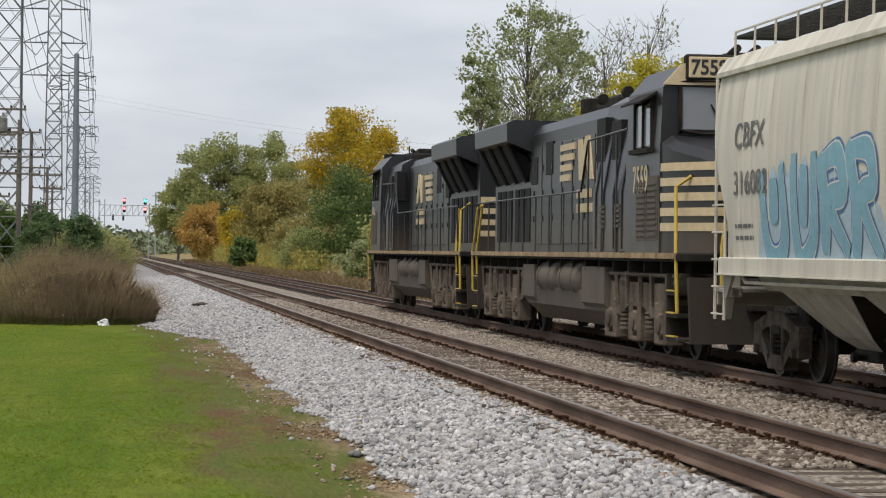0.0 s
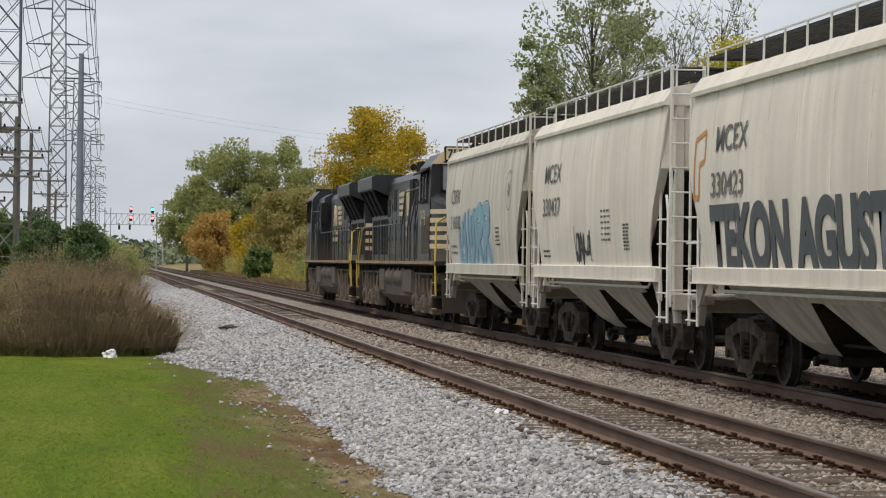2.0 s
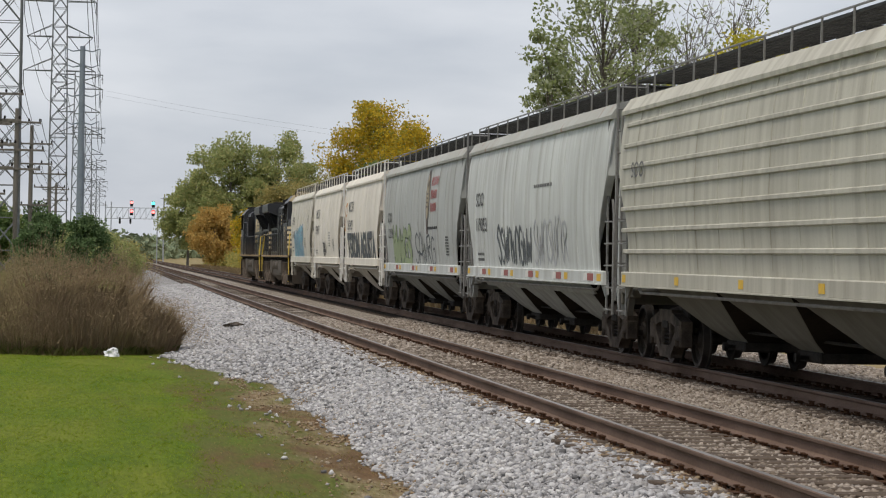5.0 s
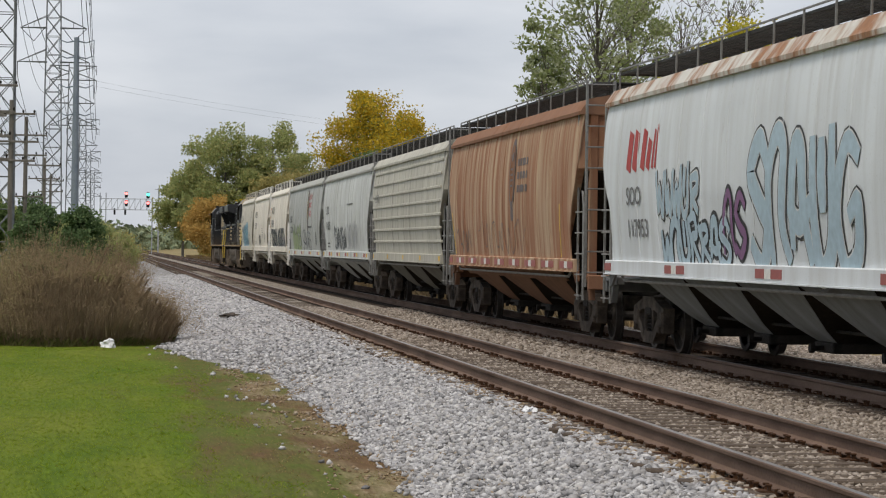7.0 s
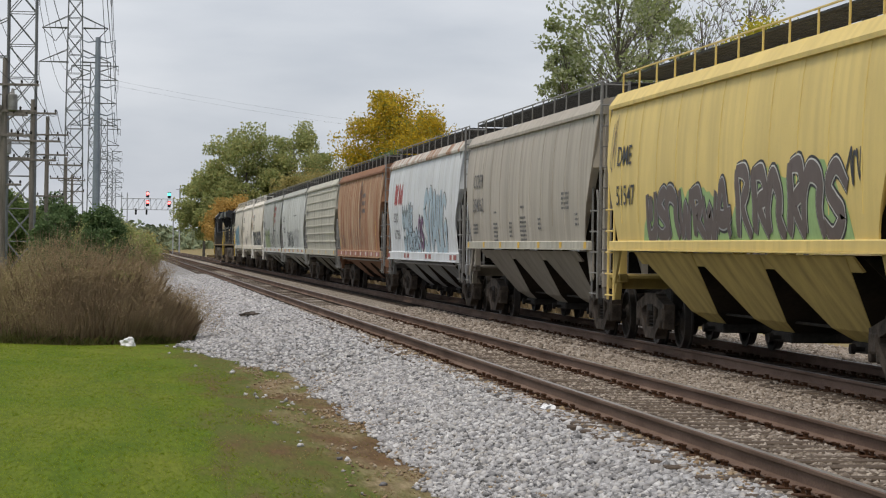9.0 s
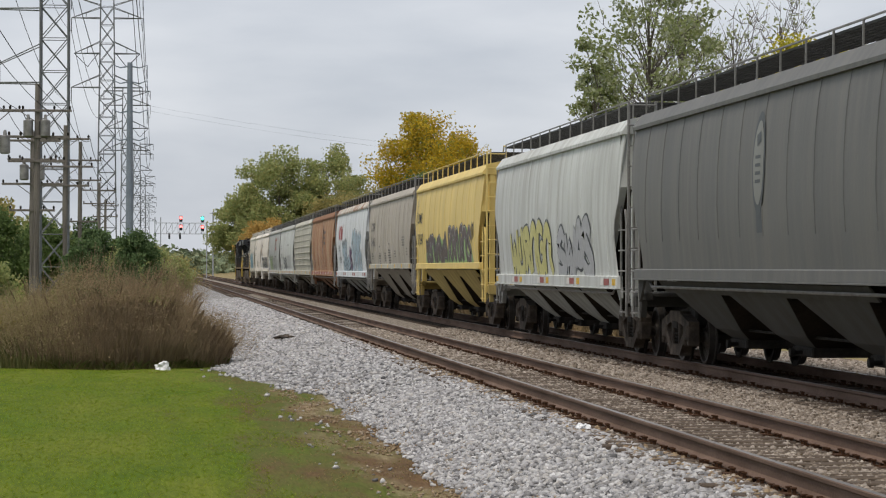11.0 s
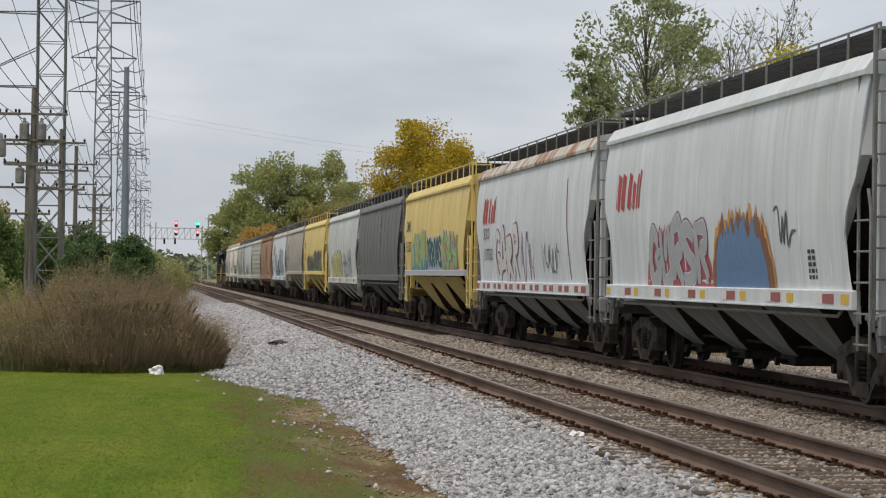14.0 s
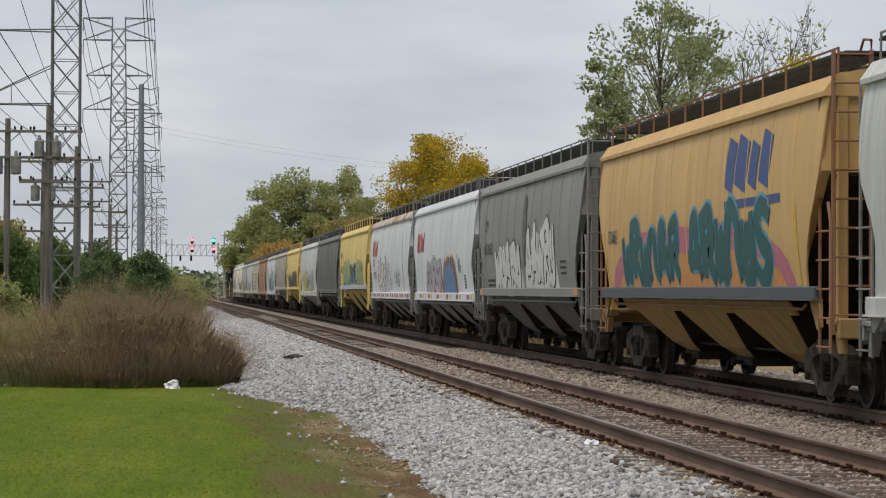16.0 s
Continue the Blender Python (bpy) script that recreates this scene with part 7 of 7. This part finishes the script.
def build_trees():
    t = tree
    t("tree", "tall silver-leaved poplar with an open airy crown", 16.4, 110, 16.2, 4.4, POPLAR, 9500, 0.11, 150, 1, 0.2, 0.18, BARK_GREY, 0.17)
    t("tree", "slim silver-leaved poplar beside a taller one", 13.4, 108, 12.4, 1.6, POPLAR, 3600, 0.11, 46, 21, 0.2, 0.12, BARK_GREY, 0.26)
    t("tree", "tall silver-leaved poplar with an open airy crown", 20.0, 120, 16.4, 2.7, POPLAR, 7500, 0.10, 90, 2, 0.3, 0.16, BARK_GREY, 0.22, True)
    t("tree", "thin nearly bare tree with few remaining leaves", 22.4, 118, 15.6, 2.4, POPLAR, 420, 0.12, 60, 3, 0.35, 0.12, BARK_GREY, 0.4, True)
    t("tree", "thin nearly bare tree with few remaining leaves", 25.2, 122, 16.4, 2.6, POPLAR, 350, 0.12, 60, 33, 0.35, 0.12, BARK_GREY, 0.4, True)
    t("tree", "yellow-leaved small tree in front of bare ones", 20.2, 102, 11.6, 2.6, LEMON, 14000, 0.09, 46, 4, 0.4, 0.12, BARK_GREY, 0.40)
    t("tree", "yellow-leaved small tree in front of bare ones", 23.2, 104, 12.0, 2.4, LEMON, 11000, 0.09, 40, 24, 0.4, 0.12, BARK_GREY, 0.40)
    t("tree", "golden-yellow autumn tree with an uneven crown", 16.8, 205, 15.0, 5.1, GOLD, 28000, 0.12, 80, 5, 0.35, 0.2, BARK_GREY, 0.31)
    t("tree", "dark green leafy tree under the golden one", 13.8, 178, 8.6, 3.6, DARK_GREEN, 15000, 0.12, 60, 6, 0.05, 0.18, BARK_GREY, 0.4)
    t("tree", "dark green leafy tree under the golden one", 17.0, 190, 8.0, 3.8, GREENS, 12000, 0.13, 60, 16, 0.05, 0.18, BARK_GREY, 0.4)
    t("tree", "large green tree turning yellow", 12.8, 380, 20.0, 7.8, GREENS, 30000, 0.22, 110, 7, 0.1, 0.3, BARK_GREY, 0.27)
    t("tree", "large green tree turning yellow", 20.2, 378, 20.8, 7.0, GREENS, 28000, 0.22, 110, 8, 0.1, 0.3, BARK_GREY, 0.27)
    t("tree", "green tree at the edge of the wood", 8.2, 425, 15.5, 5.4, GREENS, 18000, 0.22, 80, 9, 0.05, 0.25, BARK_GREY, 0.3)
    t("tree", "olive-brown autumn tree on the bank", 14.2, 262, 10.5, 5.0, OLIVE, 16000, 0.17, 70, 10, 0.05, 0.2, BARK_GREY, 0.36)
    t("tree", "olive-brown autumn tree on the bank", 20.0, 285, 12.0, 5.0, OLIVE, 12000, 0.18, 60, 11, 0.05, 0.2, BARK_GREY, 0.36)
    t("shrub", "round orange autumn shrub beside the track", 9.4, 345, 9.4, 4.0, RUSSET, 16000, 0.17, 70, 12, 0.0, 0.12, BARK_GREY, 0.38)
    t("shrub", "yellow autumn shrub beside the track", 13.2, 300, 8.0, 4.2, GOLD, 13000, 0.16, 60, 13, 0.0, 0.12, BARK_GREY, 0.38)
    t("shrub", "dark green rounded shrub beside the track", 9.2, 240, 3.6, 1.7, DARK_GREEN, 3500, 0.18, 30, 14, 0.0, 0.08, BARK_GREY, 0.4)
    t("shrub", "yellow-green shrub on the bank", 13.4, 225, 5.4, 3.6, OLIVE, 9000, 0.14, 50, 15, 0.0, 0.1, BARK_GREY, 0.4)
    t("shrub", "yellow-green shrub on the bank", 11.8, 195, 4.2, 2.8, GREENS, 9000, 0.12, 50, 17, 0.0, 0.1, BARK_GREY, 0.4)
    t("shrub", "pale flowering shrub on the bank", 11.6, 145, 2.8, 1.9, POPLAR, 3500, 0.12, 30, 18, 0.0, 0.06, BARK_GREY, 0.4)
    t("shrub", "green shrub behind the rails", 14.5, 150, 5.0, 3.2, GREENS, 4000, 0.16, 36, 19, 0.0, 0.08, BARK_GREY, 0.4)
    t("shrub", "olive shrub behind the rails", 12.8, 128, 3.4, 2.6, OLIVE, 3500, 0.14, 36, 20, 0.0, 0.08, BARK_GREY, 0.4)
    for i, (x, y, h, r, m) in enumerate(((-6.2, 150, 4.8, 1.7, CEDAR), (-8.9, 142, 4.3, 1.6, CEDAR), (-4.6, 175, 3.6, 2.2, GREENS), (-3.6, 205, 3.4, 2.4, OLIVE), (-6.0, 230, 4.6, 3.0, GREENS), (-11.0, 190, 5.0, 3.0, DARK_GREEN), (-4.0, 260, 3.6, 2.6, OLIVE), (-13.2, 120, 2.8, 2.0, GREENS), (-4.4, 300, 4.2, 2.2, GREENS), (-5.6, 340, 5.2, 3.0, OLIVE), (-4.8, 390, 5.0, 2.6, GREENS), (-7.5, 320, 5.6, 3.0, OLIVE), (-5.2, 210, 3.2, 1.8, OLIVE), (-7.0, 185, 3.8, 2.2, GREENS), (-20, 175, 5.5, 3.0, DARK_GREEN), (-9.0, 260, 5.0, 3.0, DARK_GREEN))):
        t("shrub", "dark green conifer-like shrub under the power line" if m is CEDAR else "leafy shrub under the power line", x, y, h, r, m, 9000, 0.095, 60, 40 + i, 0.0, 0.08, BARK_GREY, 0.36, False, 2.2 if m is CEDAR else 1.0, "shrubs under the power line")
    for i, (x, y, h, r) in enumerate(((-20.5, 190, 6.6, 2.6), (-18.3, 196, 6.0, 2.4), (-16.2, 188, 6.8, 2.4), (-14.2, 193, 5.6, 2.2), (-12.8, 186, 6.4, 2.3), (-11.0, 192, 5.2, 2.0), (-9.6, 187, 6.2, 2.1), (-8.0, 195, 4.8, 2.0), (-6.6, 200, 4.2, 2.0))):
        t("shrub", "dense dark green shrub behind the tower's foot", x, y, h, r, DARK_GREEN if i % 3 else CEDAR, 12000, 0.11, 80, 80 + i, 0.0, 0.08, BARK_GREY, 0.34, False, 1.5, "shrubs under the power line")
    for i, (x, y, h, r, m) in enumerate(((-24, 270, 11.0, 5.5, OLIVE), (-32, 285, 12.5, 6.0, GREENS), (-19, 300, 8.0, 4.5, GREENS), (-40, 260, 12.0, 6.0, OLIVE))):
        t("tree", "autumn tree behind the poles", x, y, h, r, m, 4000, 0.3, 40, 60 + i, 0.1, 0.2, BARK_GREY, 0.38)
    rng = np.random.default_rng(77)
    n = 30000
    x = rng.uniform(-140, 170, n)
    y = 760 + rng.uniform(0, 240, n)
    h = np.array([7 + 6 * noise.noise((a * 0.03, b * 0.01, 0)) + 3 * noise.noise((a * 0.12, b * 0.05, 0)) for a, b in zip(x, y)])
    c = np.stack([x, y, -0.5 + h * rng.random(n) ** 0.6], 1)
    v, f = leaf_quads(c, 1.1, rng)
    stuff("far_woods", "distant hazy green woods along the horizon", v, f, 4, HAZED_GREEN, "woods")
    n = 22000
    y = 185 + 230 * rng.random(n)
    x = 10.4 + np.abs(rng.normal(size=n)) * 2.2
    h = np.array([1.9 + 1.6 * noise.noise((a * 0.25, b * 0.09, 8)) + 0.9 * noise.noise((a * 0.8, b * 0.3, 2)) for a, b in zip(x, y)])
    c = np.stack([x, y, -0.3 + h * rng.random(n) ** 0.7], 1)
    v, f = leaf_quads(c, 0.15, rng)
    stuff("bank_scrub", "yellow-green autumn scrub at the foot of the bank", v, f, 4, SCRUB, "scrub")
    n = 16000
    y = 120 + 300 * rng.random(n)
    x = 15 + np.abs(rng.normal(size=n)) * 9
    h = np.array([2.2 + 1.8 * noise.noise((a * 0.2, b * 0.06, 3)) for a, b in zip(x, y)])
    c = np.stack([x, y, h * rng.random(n) ** 0.7], 1)
    v, f = leaf_quads(c, 0.28, rng)
    stuff("bank_thicket", "low olive and green thicket on the bank", v, f, 4, OLIVE, "thicket")


# ---- power line, poles and signals ----
def lattice_tower(x, y, height, width, arms, label, step=2.6, bar=0.07, taper=1.0):
    root = thing("lattice_tower", label, "pylon", pose(x, y, -0.6), "lattice towers of the power line")
    g = Geo()
    levels = np.arange(0, height + 0.1, step)

    def corner(z, i):
        w = width / 2 * (1 + (taper - 1) * (1 - z / height))
        return ((-w, -w, z), (w, -w, z), (w, w, z), (-w, w, z))[i]

    for i in range(4):
        g.bar(corner(0, i), corner(height, i), bar * 1.5)
    part("leg", g, TOWER_STEEL, root, "four corner angle legs")
    g = Geo()
    for a, b in zip(levels, levels[1:]):
        for i in range(4):
            j = (i + 1) % 4
            g.bar(corner(a, i), corner(b, j), bar * 0.7)
            g.bar(corner(a, j), corner(b, i), bar * 0.7)
            g.bar(corner(b, i), corner(b, j), bar * 0.6)
    part("bracing", g, TOWER_STEEL, root)
    for z, left, right, rise, vee in arms:
        g = Geo()
        for s, ln in ((-1, left), (1, right)):
            if ln <= 0:
                continue
            tip = (s * ln, 0, z)
            for yy in (-width / 2, width / 2):
                g.bar((s * width / 2, yy, z), tip, bar)
                g.bar((s * width / 2, yy, z + rise), tip, bar * 0.8)
            g.bar((s * (width / 2 + ln) / 2, 0, z), (s * (width / 2 + ln) / 2, 0, z + rise / 2), bar * 0.6)
        for piece in islands(g, "crossarm_bar"):
            part("crossarm_bar", piece, TOWER_STEEL, root)
        g = Geo()
        for s, ln in ((-1, left), (1, right)):
            if ln <= 0:
                continue
            if vee:
                mid = (s * (ln + width / 2) / 2, 0, z - 1.9)
                g.tube([(s * ln, 0, z), mid], 0.05, 5)
                g.tube([(s * width * 0.7, 0, z), mid], 0.05, 5)
            else:
                g.tube([(s * ln, 0, z), (s * ln, 0, z - 1.9)], 0.06, 5)
        for piece in islands(g, "insulator"):
            part("insulator", piece, STEEL_DARK, root, "hanging insulator string")
    return root


def monopole(x, y, height):
    root = thing("steel_pole", "tall blue-grey tapered steel power pole with davit arms", "power pole", pose(x, y, -0.6))
    part("pole", Geo().tube([(0, 0, 0), (0, 0, height * 0.5), (0, 0, height)], 0.50, 14, r1=0.30), MONOPOLE, root)
    for z, rise in ((height - 0.4, -0.35), (height - 2.2, 0.4), (height - 5.6, 0.4), (height - 8.8, 0.45)):
        g = Geo()
        for s in (-1, 1):
            g.tube([(0, 0, z), (s * 1.1, 0, z - abs(rise) * 0.6), (s * 2.0, 0, z + 0.12)], 0.10, 7, r1=0.05)
            g.tube([(s * 2.0, 0, z + 0.1), (s * 2.0, 0, z - 1.5)], 0.045, 5)
        for piece in islands(g, "davit_arm"):
            part("davit_arm", piece, MONOPOLE, root)


def wood_pole(x, y, height, arms, gear=False):
    root = thing("utility_pole", "weathered wooden utility pole with crossarms", "utility pole", pose(x, y, -0.6), "wooden utility poles")
    part("pole", Geo().tube([(0, 0, 0), (0, 0, height / 2), (0.03, 0, height)], 0.20, 10, r1=0.13), WOOD_POLE, root)
    for z, half in arms:
        g = Geo()
        g.box(-half, half, -0.2, -0.09, z - 0.06, z + 0.06, 0.01)
        g.bar((-half * 0.5, -0.15, z - 0.02), (0, -0.12, z - 0.6), 0.03)
        g.bar((half * 0.5, -0.15, z - 0.02), (0, -0.12, z - 0.6), 0.03)
        arm = part("crossarm", g, WOOD_POLE, root)
        g = Geo()
        for u in (-0.95, -0.5, 0.5, 0.95):
            g.spin([(z + 0.06, 0.03), (z + 0.12, 0.06), (z + 0.2, 0.055), (z + 0.24, 0.02)], 8, "z", (u * half, -0.145, 0))
        for piece in islands(g, "insulator"):
            part("insulator", piece, STEEL_DARK, arm)
    if gear:
        for s in (-0.42, 0.42):
            g = Geo()
            g.spin([(height - 2.6, 0.18), (height - 2.55, 0.24), (height - 1.8, 0.24), (height - 1.74, 0.1), (height - 1.5, 0.06)], 12, "z", (s, -0.2, 0))
            part("transformer", g, GALV, root, "grey canister transformer")
    return root


def build_power_line():
    a2 = [(40.5, 5.0, 5.0, -1.3, False), (37.4, 5.0, 5.0, 1.5, False), (32.4, 4.6, 4.6, 1.7, True), (27.6, 5.0, 5.0, 1.8, False)]
    lattice_tower(-11.9, 175, 36, 1.85, [(19.6, 5.6, 0, 0.0, False), (14.6, 6.4, 0, 2.6, False), (26, 5, 5, 1.4, False)], "tall grey steel lattice tower with side arms", 2.2, 0.07)
    lattice_tower(-12.1, 365, 40.6, 1.8, a2, "tall grey steel lattice tower with three crossarms", 2.6, 0.10, 1.6)
    for y, x in ((560, -11.6), (800, -11.3), (1080, -11.0), (1400, -10.5)):
        lattice_tower(x, y, 41, 1.8, a2, "distant grey steel lattice tower", 4.0, 0.10 + y * 0.00006, 1.6)
    monopole(-8.2, 300, 26.0)
    wood_pole(-12.4, 120, 10.0, [(9.4, 1.3), (8.2, 1.2)], True)
    wood_pole(-10.9, 128, 11.2, [(9.9, 1.7), (8.6, 1.6), (7.4, 1.4)], True)
    wood_pole(-10.3, 150, 10.4, [(9.6, 1.4), (8.0, 1.6), (6.9, 1.4)])
    wood_pole(-10.4, 182, 11.0, [(9.7, 1.5), (8.3, 1.5), (5.4, 1.2)])
    wood_pole(-10.2, 232, 9.8, [(9.1, 1.5), (7.9, 1.4)])
    wood_pole(-11.6, 138, 9.4, [(8.9, 1.5), (7.9, 1.3), (6.6, 1.6), (5.2, 1.2)], True)
    wood_pole(-10.8, 290, 9.8, [(9.1, 1.5), (7.9, 1.4)])
    g = Geo()

    def span(a, b, sag, n=14, r=0.03):
        g.tube([tuple(np.array(a) * (1 - t) + np.array(b) * t - np.array([0, 0, 4 * sag * t * (1 - t)])) for t in np.linspace(0, 1, n)], r, 4)

    for s in (-1, 1):
        for z in (37.4 - 2.5, 27.6 - 2.5, 39.4):
            span((-11.9 + s * 4.8, 175, z + 2), (-12.1 + s * 5, 365, z), 4)
            span((-12.1 + s * 5, 365, z), (-11.6 + s * 5, 560, z), 5, r=0.04)
            span((-11.9 + s * 4.8, 175, z + 2), (-11.5 + s * 4.5, 0, z + 3), 4)
    for s in (-2, 2):
        span((-8.2 + s, 300, 22.4), (-8.0 + s, 480, 22), 3)
        span((-8.2 + s, 300, 22.4), (-8.6 + s, 120, 23), 3)
    for dz in (0, 0.6):
        span((-8.2, 300, 20.2 + dz), (62, 305, 13.5 + dz), 1.5, r=0.006)
    for dx in (-1.4, -0.7, 0.7, 1.4):
        pts = [(-12.4, 120), (-10.9, 128), (-10.3, 150), (-10.4, 182), (-10.2, 232), (-10.8, 290)]
        for p, q in zip(pts[1:], pts[2:]):
            span((p[0] + dx, p[1], 9.2), (q[0] + dx, q[1], 8.9), 0.5, 8, 0.018)
        span((-10.9 + dx, 128, 9.2), (-11.6 + dx, 60, 9.8), 0.6, 8, 0.018)
    me = g.mesh("power_cables")
    me.materials.append(STEEL_DARK)
    tagged(new("power_cables", me), "thin dark power cables between the towers and poles", "cable", kind="stuff")


def build_signals():
    root = thing("signal_bridge", "grey steel signal bridge over the tracks with lit signals", "signal bridge", pose(0, 450, -0.6))
    g = Geo()
    for x in (-5.4, -4.4, 3.6):
        for yy in (-0.5, 0.5):
            g.bar((x, yy, 0), (x, yy, 11.0 if x < 0 else 10.2), 0.12)
    part("post", g, HAZED_STEEL, root, "steel support posts")
    g = Geo()
    for z in (8.1, 10.0):
        for yy in (-0.5, 0.5):
            g.bar((-5.4, yy, z), (3.6, yy, z), 0.07)
    for i in range(9):
        x = -5.4 + i
        g.bar((x, -0.5, 8.1), (x + 1, -0.5, 10.0), 0.06)
        g.bar((x, -0.5, 10.0), (x, -0.5, 8.1), 0.05)
    part("truss", g, HAZED_STEEL, root, "latticed truss beam")
    for x, z, lamp in ((-0.9, 11.0, LAMP_RED), (-0.9, 9.5, LAMP_RED), (2.85, 10.9, LAMP_GREEN), (2.85, 9.4, LAMP_RED)):
        head = part("signal_head", Geo().box(-0.27, 0.27, -0.75, -0.5, -0.8, 0.25, 0.06), BLACK_HOLE, root, "black signal head", pose(x, 0, z))
        part("lens", Geo().spin([(-0.80, 0.23), (-0.75, 0.25), (-0.74, 0.23)], 16, "y", (0, 0, -0.1)), lamp, head)
    for x in (-2.9, -1.05):
        part("signal_head", Geo().box(-0.17, 0.17, 0.5, 0.75, -1.0, 0.1, 0.05), BLACK_HOLE, root, "dark signal head seen from behind", pose(x, 0, 8.2))
    root = thing("signal_mast", "thin steel mast beyond the signal bridge", "mast", pose(6.2, 520, -0.6))
    part("mast", Geo().tube([(0, 0, 0), (0, 0, 13.5)], 0.14, 8), HAZED_STEEL, root)
    part("bracket", Geo().bar((-0.7, 0, 13.2), (0.7, 0, 13.2), 0.1), HAZED_STEEL, root)


def crumpled(name, label, category, x, y, z, sx, sy, sz, seed, material):
    bm = bmesh.new()
    bmesh.ops.create_icosphere(bm, subdivisions=3, radius=1)
    for v in bm.verts:
        k = 0.75 + 0.55 * noise.noise(v.co * 1.7 + Vector((seed, 0, 0))) + 0.3 * noise.noise(v.co * 4.5 + Vector((0, seed, 0)))
        v.co = Vector((v.co.x * k * sx, v.co.y * k * sy, max(-0.02, v.co.z * k * sz + 0.3 * sz)))
    me = bpy.data.meshes.new(name)
    bm.to_mesh(me)
    bm.free()
    me.materials.append(material)
    ob = tagged(new(name, me), label, category)
    ob.matrix_world = pose(x, y, z)
    return ob


def build_litter():
    crumpled("plastic_bag", "crumpled white plastic bag at the lawn's edge", "bag", -4.87, 54.3, -0.60, 0.22, 0.13, 0.16, 3, BAG)
    crumpled("plastic_bag", "small white scrap of plastic by the brown bush", "bag", -8.4, 56.0, -0.60, 0.08, 0.07, 0.05, 8, BAG)
    crumpled("paper_scrap", "white paper scrap on the gravel by the rail", "litter", -0.32, 27.85, -0.20, 0.10, 0.15, 0.05, 5, BAG)
    crumpled("flat_stone", "flat dark slab lying on the pale gravel", "stone", -1.65, 67.6, -0.30, 0.32, 0.6, 0.10, 11, TRUCK_IRON)


def motions():
    """The train rolls away along the far track; every wheelset turns with it."""
    steps = [0.5 * i for i in range(33)]
    for ob, y0 in MOVERS:
        flip = ob.matrix_basis.to_euler().z
        walk(ob, [(t, pose(TRAIN_X, y0 + train_at(t), 0, 0, 0, math.degrees(flip))) for t in steps])
    ticks = [i / 30 for i in range(481)]
    far = [train_at(t) for t in ticks]
    for ob, w, r in ROLLERS:
        walk(ob, [(t, pose(0, w, abs(r), math.degrees(-d / r) % 360, 0, 0)) for t, d in zip(ticks, far)])


build_hoppers()
locomotive(36.2, False, "7559", "black diesel locomotive with cream stripes, cab towards the cars")
locomotive(58.6, True, "994", "black diesel locomotive with cream stripes, leading the train")
build_power_line()
build_signals()
build_trees()
build_plume_bush()
build_grass()
build_litter()
build_track("near_track", TRACKS[0], "empty near railway track with rusty rails")
build_track("far_track", TRACKS[1], "far railway track under the train")
build_stones()
motions()
